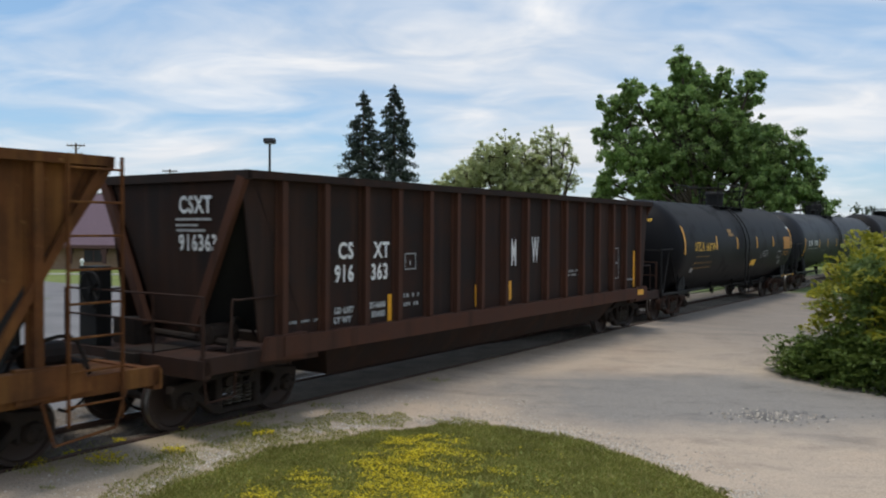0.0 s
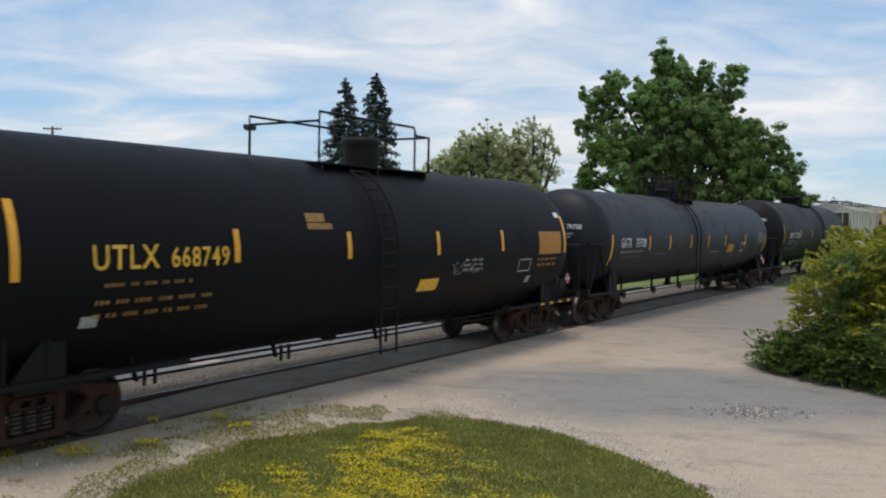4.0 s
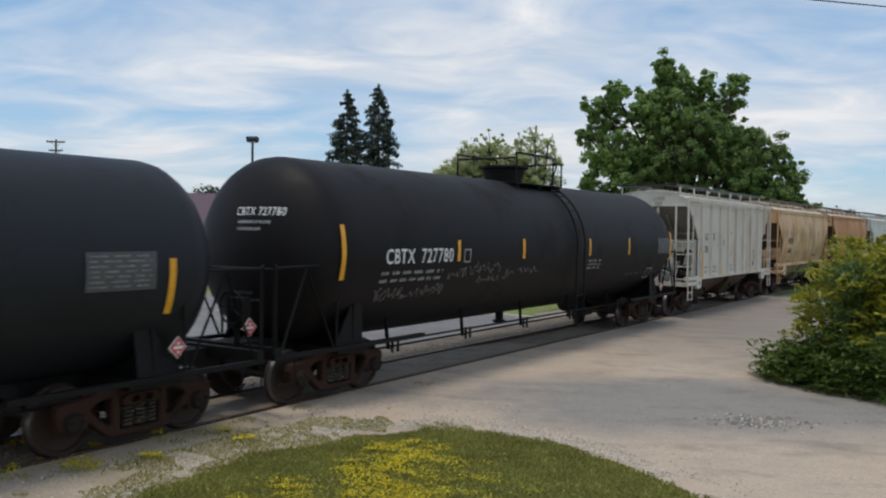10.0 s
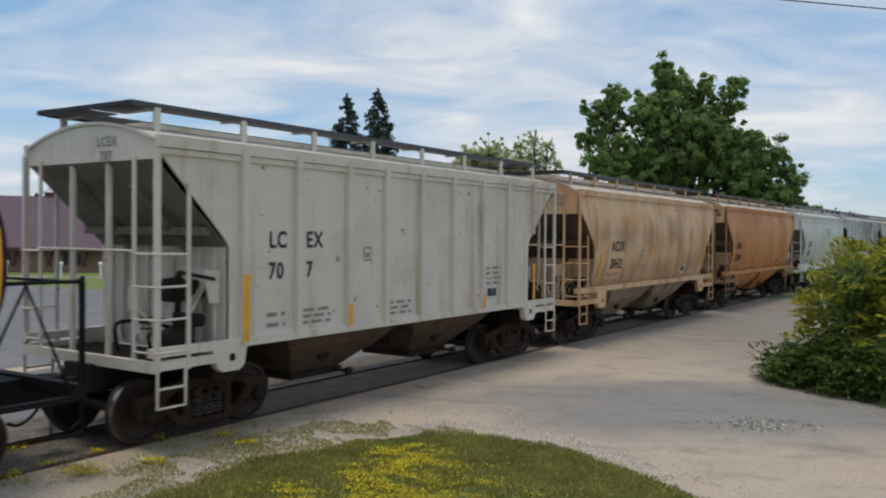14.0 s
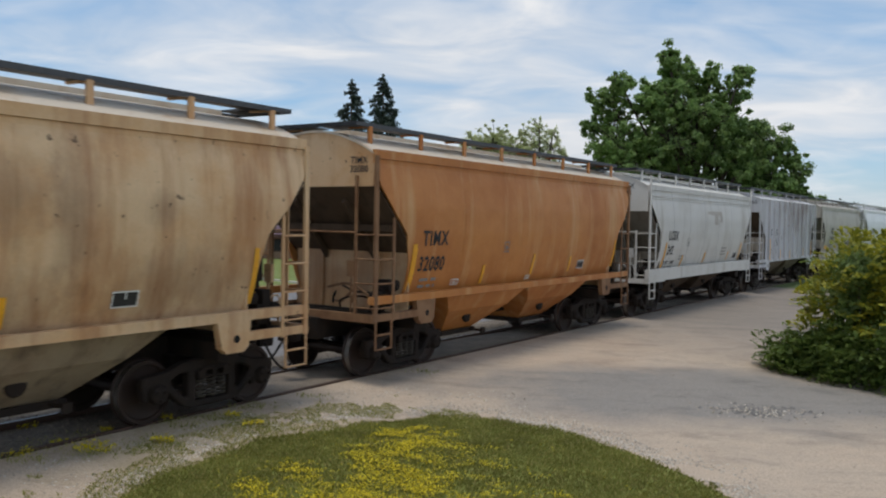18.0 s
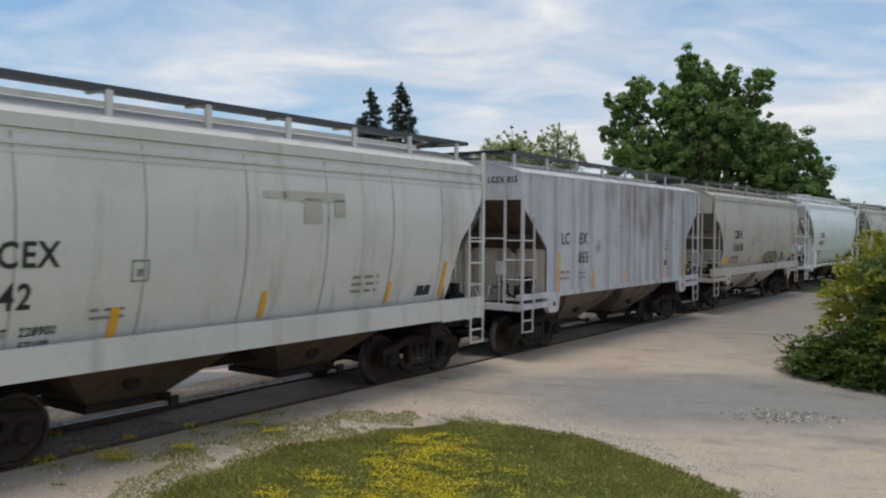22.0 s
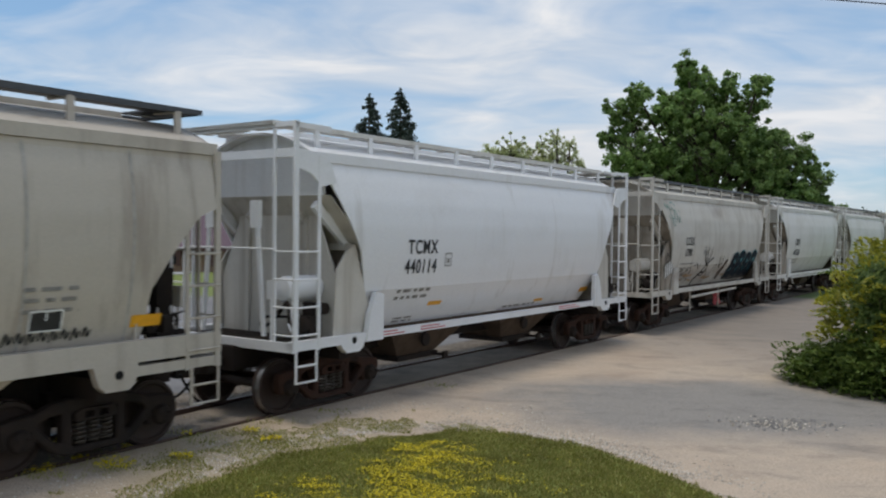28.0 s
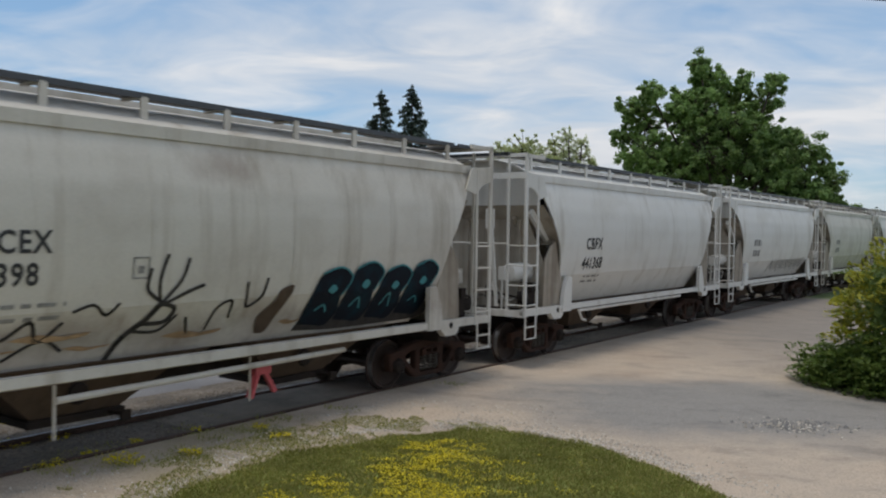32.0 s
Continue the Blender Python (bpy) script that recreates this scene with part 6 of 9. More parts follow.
    part("brake_stand", Shape().box(E - 0.26, E - 0.08, -0.52, -0.30, 1.15, 3.05).box(E - 0.36, E - 0.08, -0.60, -0.22, 1.9, 2.45), M_DARKCAST, car)
    if spec.get("machinery"):
        mm2 = spec["machinery"]
        part("brake_cylinder", Shape().lathe([(0.02, -0.36), (0.17, -0.34), (0.19, -0.1), (0.14, -0.08), (0.14, 0.30), (0.02, 0.34)], 14, (-E + 0.98, -0.98, 2.15), "x"), M_DARKCAST, car, smooth=True)
        part("cylinder_bracket", Shape().plate([(-E + 1.3, -1.25, 2.45), (-E + 1.3, -0.6, 2.45), (-E + 0.85, -0.7, 1.75), (-E + 0.85, -1.2, 1.75)], (0.03, 0, 0)), mm2, car)
        part("cylinder_lever", Shape().beam((-E + 0.62, -1.3, 2.42), (-E + 0.95, -0.85, 1.35), 0.09, 0.04).beam((-E + 0.62, -1.3, 2.42), (-E + 1.2, -1.35, 2.30), 0.08, 0.05), M_DARKCAST, car)
        part("valve_shield", Shape().plate([(-E + 1.0, -1.36, 2.42), (-E + 1.3, -1.36, 2.42), (-E + 1.3, -1.36, 1.95), (-E + 1.12, -1.36, 1.95)], (0, 0.03, 0)), mm2, car)
    # reflectors and writing
    for x, z0, z1, w in spec.get("stripes", []):
        part("reflector_stripe", strip(Shape(), on_rib(on, kind), x - w / 2, x + w / 2, z0, z1, 1, 4), M_YELLOW, car, "yellow reflector stripe")
    for txt, size, x, z, mat, wide in spec.get("text", []):
        letters(txt, size, lambda u, v: on(x + u, z + v), mat, car, wide=wide, bold=0.009 * size / 0.4)
    for x0, x1, z0, z1, mat in spec.get("bars", []):
        part("stencil_line", strip(Shape(), lambda u, v: on(u, v), x0, x1, z0, z1, 2, 1), mat, car)
    for x, z, w, h, mat in spec.get("boxes", []):
        ed = Shape()
        t = 0.022
        for a, b, c2, d in ((x - w / 2, x + w / 2, z - h / 2, z - h / 2 + t), (x - w / 2, x + w / 2, z + h / 2 - t, z + h / 2), (x - w / 2, x - w / 2 + t, z - h / 2, z + h / 2), (x + w / 2 - t, x + w / 2, z - h / 2, z + h / 2)):
            strip(ed, on, a, b, c2, d, 1, 1)
        strip(ed, on, x - w * 0.18, x + w * 0.18, z - h * 0.25, z + h * 0.1, 1, 1)
        part("stencil_box", ed, mat, car)
    for x, z, w, h in spec.get("labels", []):
        lb = part("data_label", strip(Shape(), on, x - w / 2, x + w / 2, z - h / 2, z + h / 2, 1, 1), M_BLACKTXT, car, "black data label with white frame")
        on2 = lambda u, v: (on(u, v)[0], on(u, v)[1] - 0.006, v)
        e2 = Shape()
        for a, b, c2, d in ((x - w / 2, x + w / 2, z - h / 2, z - h / 2 + 0.02), (x - w / 2, x + w / 2, z + h / 2 - 0.02, z + h / 2), (x - w / 2, x - w / 2 + 0.02, z - h / 2, z + h / 2), (x + w / 2 - 0.02, x + w / 2, z - h / 2, z + h / 2), (x - 0.01, x + 0.01, z, z + h / 2)):
            strip(e2, on2, a, b, c2, d, 1, 1)
        part("label_frame", e2, M_WHITE, lb)
    xe = -(E - spec.get("endin", 0.08)) - 0.014
    for txt, size, u0, z0, mat in spec.get("endtext", []):
        letters(txt, size, lambda u, v: (xe, -(u0 + u), z0 + v), mat, car, bold=0.004)
    run_gear(car, (-half, half), (-E - 0.30, E + 0.30), cast)
    return car, on, E


def on_rib(on, kind):
    if kind != "ribbed":
        return lambda u, v: (on(u, v)[0], on(u, v)[1] - 0.004, v)
    return lambda u, v: (u, -1.607, v)


SLANT = [(0.13, 4.2), (0.13, 3.60), (0.55, 3.08), (0.93, 2.72), (1.10, 2.12), (1.16, 1.3)]
BULGE = [(0.68, 4.22), (0.90, 3.75), (1.55, 2.72), (1.78, 2.0), (2.10, 1.26)]

# grey ribbed hopper
car, on, E = hopper_car(-13.35, 4.65, 12.0, [(0.12, 4.2), (0.12, 4.05), (1.34, 2.82), (1.36, 2.75), (1.36, 1.3)], M_HOPGREY, dict(
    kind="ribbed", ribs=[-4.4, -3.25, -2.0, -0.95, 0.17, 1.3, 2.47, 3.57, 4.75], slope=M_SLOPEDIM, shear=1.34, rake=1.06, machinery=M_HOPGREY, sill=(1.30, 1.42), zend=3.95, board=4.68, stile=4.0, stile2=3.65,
    stripes=[(-4.4, 1.37, 2.36, 0.13), (-2.0, 1.40, 1.78, 0.11), (2.47, 1.40, 1.7, 0.1), (4.75, 1.45, 2.3, 0.1)],
    text=[("LC", 0.36, -3.66, 2.86, M_BLACKTXT, 0.95), ("EX", 0.36, -2.83, 2.86, M_BLACKTXT, 0.95), ("70", 0.36, -3.7, 2.38, M_BLACKTXT, 0.95), ("7", 0.36, -2.95, 2.38, M_BLACKTXT, 0.95)],
    bars=bar_rows(-3.9, 1.72, 0.4, 2, 0.16, 0.06, M_DIMBLACK) + bar_rows(-3.1, 1.74, 0.7, 3, 0.1, 0.05, M_DIMBLACK) + bar_rows(-0.8, 1.72, 0.7, 3, 0.1, 0.05, M_DIMBLACK) + bar_rows(2.6, 2.25, 0.75, 4, 0.11, 0.05, M_DIMBLACK),
    boxes=[(-1.45, 2.62, 0.22, 0.24, M_DIMBLACK)], labels=[(2.92, 1.72, 0.42, 0.22)],
    endtext=[("LCEX", 0.19, 0.45, 4.22, M_DIMBLACK), ("707", 0.19, 0.42, 4.02, M_DIMBLACK)]),
    "chalky grey ribbed covered hopper with rust marks and orange reflectors", "rust")
# tan hopper with dark blotches
car, on, E = hopper_car(0.10, 4.5, 12.1, SLANT, M_HOPTAN, dict(
    kind="curved", ribs=[-3.4, -1.1, 1.2, 3.5], slope=M_BAY, shear=1.2, shearpaint=M_HOPTAN, board=4.65, bay=M_BAYTAN, roof=M_HOPORANGEROOF,
    stripes=[(-4.55, 1.6, 2.5, 0.13), (1.08, 1.62, 2.0, 0.09), (4.9, 1.65, 2.5, 0.1)],
    text=[("NCUX", 0.40, -3.44, 2.66, M_BLACKTXT, 0.84), ("20432", 0.40, -3.45, 2.16, M_BLACKTXT, 0.86), ("LD LMT 233400", 0.13, -3.56, 1.86, M_DIMBLACK, 1.0), ("LT WT    52600", 0.13, -3.56, 1.68, M_DIMBLACK, 1.0)],
    boxes=[(-1.55, 2.42, 0.26, 0.28, M_DIMBLACK)], labels=[(2.7, 1.87, 0.40, 0.22)],
    endtext=[("NCUX", 0.17, 0.9, 4.0, M_DIMBLACK), ("20432", 0.17, 0.9, 3.82, M_DIMBLACK)]),
    "tan rust-stained covered hopper with dark blotches")
# orange hopper
car, on, E = hopper_car(13.9, 4.4, 12.1, SLANT, M_HOPORANGE, dict(
    kind="curved", ribs=[-3.1, -0.6, 1.9, 4.2], slope=M_BAY, shear=1.2, shearpaint=M_HOPTAN, roof=M_HOPORANGEROOF, board=4.65, bay=M_HOPORANGE, cage=M_RUSTCAGE, platform=M_RUSTCAGE, endpaint=M_HOPTAN,
    stripes=[(-4.82, 1.62, 2.5, 0.14), (-2.15, 1.62, 2.02, 0.11), (0.1, 1.72, 2.22, 0.10), (2.15, 1.72, 2.1, 0.10), (4.95, 1.75, 2.5, 0.1)],
    text=[("TIMX", 0.40, -4.16, 2.60, M_BLACKTXT, 0.95), ("32080", 0.40, -4.2, 2.10, M_BLACKTXT, 0.9)],
    bars=bar_rows(-4.5, 1.80, 0.6, 2, 0.13, 0.06, M_DIMBLACK), boxes=[(-1.3, 2.40, 0.22, 0.24, M_DIMBLACK), (-3.2, 1.70, 0.28, 0.13, M_WHITE), (0.0, 1.66, 0.22, 0.1, M_WHITE)], labels=[(2.83, 1.88, 0.38, 0.22)],
    endtext=[("TIMX", 0.17, 1.12, 4.02, M_BLACKTXT), ("32080", 0.17, 1.12, 3.86, M_BLACKTXT)]),
    "orange rusted covered hopper, its cream roof whitened for sky reflection")
# light grey smooth hopper
car, on, E = hopper_car(27.65, 4.5, 12.0, SLANT, M_HOPLIGHT, dict(
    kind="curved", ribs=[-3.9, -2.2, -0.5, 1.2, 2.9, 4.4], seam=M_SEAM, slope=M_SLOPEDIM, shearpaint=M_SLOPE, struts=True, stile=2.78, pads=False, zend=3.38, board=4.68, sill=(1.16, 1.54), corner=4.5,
    stripes=[(-4.45, 1.45, 2.38, 0.13), (-2.55, 1.46, 1.92, 0.12), (-0.05, 1.58, 1.98, 0.11), (2.95, 1.6, 1.98, 0.1), (4.6, 1.62, 2.3, 0.11)],
    text=[("LCEX", 0.42, -3.84, 2.59, M_BLACKTXT, 0.95), ("242", 0.42, -3.96, 2.11, M_BLACKTXT, 0.95), ("LD LMT   228900", 0.15, -3.86, 1.70, M_BLACKTXT, 1.0), ("LT WT     57100", 0.15, -3.9, 1.53, M_BLACKTXT, 1.0)],
    bars=bar_rows(-2.9, 1.9, 0.5, 2, 0.1, 0.04, M_DIMBLACK) + bar_rows(-5.3, 1.36, 0.9, 2, 0.12, 0.05, M_DIMBLACK) + bar_rows(-3.8, 1.30, 0.9, 2, 0.1, 0.04, M_DIMBLACK) + bar_rows(1.9, 2.1, 0.7, 3, 0.12, 0.05, M_DIMBLACK),
    boxes=[(-2.26, 2.37, 0.26, 0.28, M_DIMBLACK)], labels=[(4.02, 1.77, 0.48, 0.24)],
    endtext=[("LCEX", 0.19, 0.75, 4.18, M_BLACKTXT), ("242", 0.19, 0.75, 3.96, M_BLACKTXT)]),
    "light grey covered hopper with a painted-out panel")
for zz in (3.88, 3.78):
    part("eave_moulding", Shape().box(-5.9, 5.9, -1.545, -1.49, zz - 0.025, zz + 0.02), M_HOPLIGHT, car)
for a, b, c2, d in ((0.2, 1.6, 3.35, 3.5), (0.65, 1.05, 3.0, 3.4), (1.35, 1.6, 3.1, 3.4), (-0.2, 0.3, 3.38, 3.48)):
    part("painted_out_patch", strip(Shape(), on, a, b, c2, d, 2, 3), M_HOPWARM, car, "grey painted-out patch")
# blue-grey ribbed hopper
car, on, E = hopper_car(41.15, 4.4, 11.9, [(0.10, 4.2), (0.10, 3.5), (1.3, 2.5), (1.32, 2.4), (1.32, 1.3)], M_HOPBLUE, dict(
    kind="ribbed", ribs=[-4.25, -3.3, -2.3, -1.33, -0.35, 0.57, 1.6, 2.6, 3.47, 4.5], slope=M_BAY, shear=1.29, rake=1.07, shearpaint=M_SHEARTAN, bay=M_BAYDIM, sill=(1.34, 1.46), zend=3.6, board=4.65, stile=3.74, stile2=3.2, lip=False,
    stripes=[(-4.25, 1.44, 2.4, 0.12), (-2.3, 1.44, 1.9, 0.1), (-0.35, 1.44, 1.84, 0.1), (2.6, 1.5, 1.85, 0.1), (4.5, 1.5, 2.2, 0.09)],
    text=[("LC", 0.40, -3.74, 2.70, M_WORNBLACK, 0.95), ("EX", 0.40, -2.76, 2.70, M_WORNBLACK, 0.95), ("855", 0.40, -2.74, 2.22, M_WORNBLACK, 0.95)],
    bars=bar_rows(-4.0, 1.90, 0.5, 2, 0.15, 0.06, M_DIMBLACK) + bar_rows(-3.0, 1.85, 0.4, 2, 0.12, 0.05, M_DIMBLACK) + bar_rows(2.65, 2.6, 0.6, 3, 0.12, 0.05, M_DIMBLACK),
    boxes=[(-1.85, 2.5, 0.22, 0.28, M_DIMBLACK)], labels=[(2.95, 1.95, 0.34, 0.24)],
    endtext=[("LCEX 855", 0.19, 1.0, 4.05, M_BLACKTXT)]),
    "blue-grey ribbed covered hopper with worn paint")
# warm grey hopper with sprayed writing
car, on, E = hopper_car(54.8, 4.4, 12.1, [(0.13, 4.2), (0.13, 3.30), (0.4, 3.2), (0.8, 2.75), (1.15, 2.2), (1.2, 1.3)], M_HOPWARM, dict(
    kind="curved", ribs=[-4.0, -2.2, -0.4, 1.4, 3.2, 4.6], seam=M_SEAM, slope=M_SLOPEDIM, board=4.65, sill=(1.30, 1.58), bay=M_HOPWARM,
    stripes=[],
    text=[("CBFX", 0.43, -3.38, 2.78, M_BLACKTXT, 0.92), ("316186", 0.42, -3.2, 2.30, M_BLACKTXT, 0.96), ("LD LMT 235300", 0.15, -3.42, 1.93, M_BLACKTXT, 1.0), ("LT WT    50700", 0.15, -3.44, 1.77, M_BLACKTXT, 1.0)],
    bars=bar_rows(-1.6, 1.95, 0.5, 4, 0.07, 0.03, M_DIMBLACK) + bar_rows(0.4, 1.90, 0.5, 2, 0.07, 0.03, M_DIMBLACK) + bar_rows(3.2, 2.3, 0.7, 3, 0.13, 0.05, M_DIMBLACK) + bar_rows(-5.4, 1.44, 0.9, 1, 0.1, 0.05, M_DIMBLACK)
    + [(-4.75, -4.1, 1.69, 1.92, M_YELLOW), (-1.62, -1.18, 1.73, 1.83, M_YELLOW), (-0.05, 0.50, 1.72, 1.82, M_YELLOW), (1.68, 2.2, 1.72, 1.84, M_YELLOW), (4.66, 5.12, 1.74, 1.90, M_YELLOW)],
    boxes=[(-1.35, 2.48, 0.30, 0.34, M_DIMBLACK)], labels=[(3.5, 1.92, 0.42, 0.26)],
    endtext=[("CBFX", 0.17, 0.8, 4.0, M_DIMBLACK), ("316186", 0.17, 0.8, 3.8, M_DIMBLACK)]),
    "warm grey covered hopper with black sprayed writing")
g = Shape()
rnd = random.Random(5)
ong = lambda u, v: (on(u, v)[0], on(u, v)[1] - 0.005 - (0.06 if v < 1.6 else 0.0), v)
for k, (x0, wd2, lo, hi) in enumerate(((0.78, 0.25, 1.40, 1.98), (1.20, 0.20, 1.44, 2.04), (1.62, 0.24, 1.46, 2.02), (2.02, 0.23, 1.42, 2.06), (2.44, 0.22, 1.44, 1.98))):
    mid = (lo + hi) / 2
    ring = [(x0 - wd2, lo + 0.05), (x0 - wd2 * 1.1, mid), (x0 - wd2 * 0.7, hi - 0.04), (x0 + 0.05, hi + 0.02), (x0 + wd2, hi - 0.10), (x0 + wd2 * (0.6 if k % 2 else 1.0), mid + 0.02), (x0 + wd2 * 1.15, mid - 0.14), (x0 + wd2 * 0.8, lo), (x0, lo - 0.05)]
    stroke(g, ong, curve_pts(ring + [ring[0]], 5), 0.055)
    if k % 2 == 0:
        stroke(g, ong, curve_pts([(x0 - 0.07, mid + 0.12), (x0 + 0.05, mid + 0.18), (x0 + 0.08, mid + 0.05), (x0 - 0.05, mid + 0.04), (x0 - 0.07, mid + 0.12)], 4), 0.035)
    else:
        stroke(g, ong, curve_pts([(x0 - 0.06, mid - 0.18), (x0 + 0.02, mid - 0.02), (x0 + 0.10, mid - 0.16)], 4), 0.035)
part("graffiti", g, M_BLACKTXT, car, "black sprayed bubble outlines")
g = Shape()
for k in range(8):
    x0 = 3.02 + k * 0.14
    stroke(g, ong, curve_pts([(x0, 1.66 + 0.03 * (k % 2)), (x0 + 0.03, 1.80), (x0 + 0.07, 1.68), (x0 + 0.10, 1.76)], 3), 0.026)
part("graffiti_tag", g, M_BLACKTXT, car, "thin black sprayed scribble")


# white and cream hoppers with open end frames
def open_end_hopper(c, half, L, paint, spec, label, slope=None):
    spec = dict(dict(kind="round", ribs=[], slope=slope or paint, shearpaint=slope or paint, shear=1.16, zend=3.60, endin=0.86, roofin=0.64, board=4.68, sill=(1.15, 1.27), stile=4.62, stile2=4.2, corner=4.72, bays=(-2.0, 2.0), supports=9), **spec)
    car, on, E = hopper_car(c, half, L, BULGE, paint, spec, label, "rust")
    spec_sill = spec["sill"]
    for s in (-1, 1):
        fr = Shape()
        x = s * (E - 0.03)
        fr.box(min(x, x - s * 0.1), max(x, x - s * 0.1), -1.56, 1.56, 4.16, 4.30)
        fr.box(min(x, x - s * 0.09), max(x, x - s * 0.09), -1.56, 1.05, 4.64, 4.72)
        for y in (-1, 1):
            if y < 0:
                fr.box(min(x, x - s * 0.8), max(x, x - s * 0.8), min(y * 1.52, y * 1.565), max(y * 1.52, y * 1.565), 4.62, 4.70)
            yy = y * 1.53
            a = [(x, yy, 4.30), (x - s * 0.75, yy, 4.24), (x - s * 0.95, yy, 3.80), (x - s * 0.60, yy, 3.72), (x - s * 0.35, yy, 3.92), (x - s * 0.12, yy, 3.98), (x, yy, 3.98)]
            fr.plate(a, (0, y * 0.03, 0))
            # bracket over the truck
            b = [(x - s * 1.70, y * 1.50, 1.12), (x - s * 2.15, y * 1.50, 1.12), (x - s * 2.15, y * 1.50, 1.92), (x - s * 1.95, y * 1.50, 1.96), (x - s * 1.78, y * 1.50, 1.60)]
            fr.plate(b, (0, y * 0.10, 0))
            # gusset in the plane of the side, under the slope
            gus = [(x - s * 1.00, y * 1.46, 1.27), (x - s * 2.06, y * 1.46, 1.27), (x - s * 1.74, y * 1.50, 2.02), (x - s * 1.50, y * 1.50, 2.80), (x - s * 1.28, y * 1.48, 2.66), (x - s * 1.06, y * 1.47, 2.36)]
            part("side_gusset", Shape().plate(gus, (0, -y * 0.03, 0)), slope or paint, car)
            fr.beam((x - s * 0.12, y * 0.55, 3.5), (x - s * 0.12, y * 0.75, 1.3), 0.07, 0.05, up=(1, 0, 0))
            fr.box(min(x - s * 0.16, x - s * 0.08), max(x - s * 0.16, x - s * 0.08), y * 0.55 - 0.10, y * 0.55 + 0.10, 3.05, 3.5)
            fr.beam((x - s * 0.8, y * 1.2, 3.45), (x - s * 2.2, y * 1.25, 2.25), 0.10, 0.16)
        part("end_frame", fr, paint, car)
        part("air_tank", Shape().lathe([(0.02, -0.5), (0.19, -0.46), (0.22, -0.38), (0.22, 0.38), (0.19, 0.46), (0.02, 0.5)], 14, (s * (E - 0.85), -0.9, 2.05), "x"), paint, car, smooth=True)
    return car, on, E


car, on, E = open_end_hopper(68.8, 5.1, 13.05, M_HOPWHITE, dict(
    boardmat=M_HOPLIGHT,
    text=[("TCMX", 0.36, -3.2, 2.72, M_BLACKTXT, 0.95), ("440114", 0.36, -3.22, 2.36, M_BLACKTXT, 0.92)],
    bars=bar_rows(-3.8, 1.92, 1.1, 2, 0.13, 0.06, M_DIMBLACK) + bar_rows(0.5, 1.34, 1.5, 1, 0.1, 0.04, M_DIMBLACK) + bar_rows(-3.5, 1.38, 0.6, 2, 0.06, 0.03, M_DIMBLACK),
    boxes=[(-2.35, 2.48, 0.22, 0.26, M_DIMBLACK)]),
    "clean white covered hopper with open end frames", M_HOPCREAM)
for a, b, c2, d in ((-2.6, -2.15, 1.58, 1.66), (4.15, 4.6, 1.50, 1.62), (1.9, 2.3, 1.38, 1.44)):
    part("reflector_patch", strip(Shape(), on, a, b, c2, d, 2, 1), M_YELLOW, car, "dusty yellow reflector patch")
for a, b in ((-4.6, -3.7), (-3.2, -2.4), (2.4, 3.5)):
    part("sill_stencil", Shape().box(a, b, -1.566, -1.562, 1.18, 1.20).box(a, b - 0.2, -1.566, -1.562, 1.23, 1.25), M_PINKRED, car)
car, on, E = open_end_hopper(83.75, 5.1, 13.1, M_HOPTAGGED, dict(
    ribs=[-1.6, 0.9, 3.3],
    text=[("LCEX", 0.36, -3.35, 2.78, M_BLACKTXT, 0.95), ("1398", 0.36, -3.42, 2.41, M_BLACKTXT, 0.95)],
    bars=bar_rows(-4.0, 2.06, 1.3, 2, 0.16, 0.05, M_DIMBLACK), boxes=[(-1.75, 2.46, 0.24, 0.28, M_DIMBLACK)]),
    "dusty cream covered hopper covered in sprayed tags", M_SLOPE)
og = lambda u, v: (on(u, v)[0], on(u, v)[1] - 0.005, v)
og2 = lambda u, v: (og(u, v)[0], og(u, v)[1] - 0.006, v)
og3 = lambda u, v: (og(u, v)[0], og(u, v)[1] - 0.011, v)


def blob(sh, place, pts, n=4):
    """A filled sprayed shape: the smooth outline through the points, closed in a fan."""
    ring = curve_pts(list(pts) + [pts[0]], n)[:-1]
    cx, cz = sum(q[0] for q in ring) / len(ring), sum(q[1] for q in ring) / len(ring)
    inner = [((q[0] + cx) / 2, (q[1] + cz) / 2) for q in ring]
    m = len(ring)
    sh.add([place(*q) for q in ring] + [place(*q) for q in inner] + [place(cx, cz)],
           [(k, (k + 1) % m, m + (k + 1) % m, m + k) for k in range(m)] + [(m + k, m + (k + 1) % m, 2 * m) for k in range(m)])
    return sh


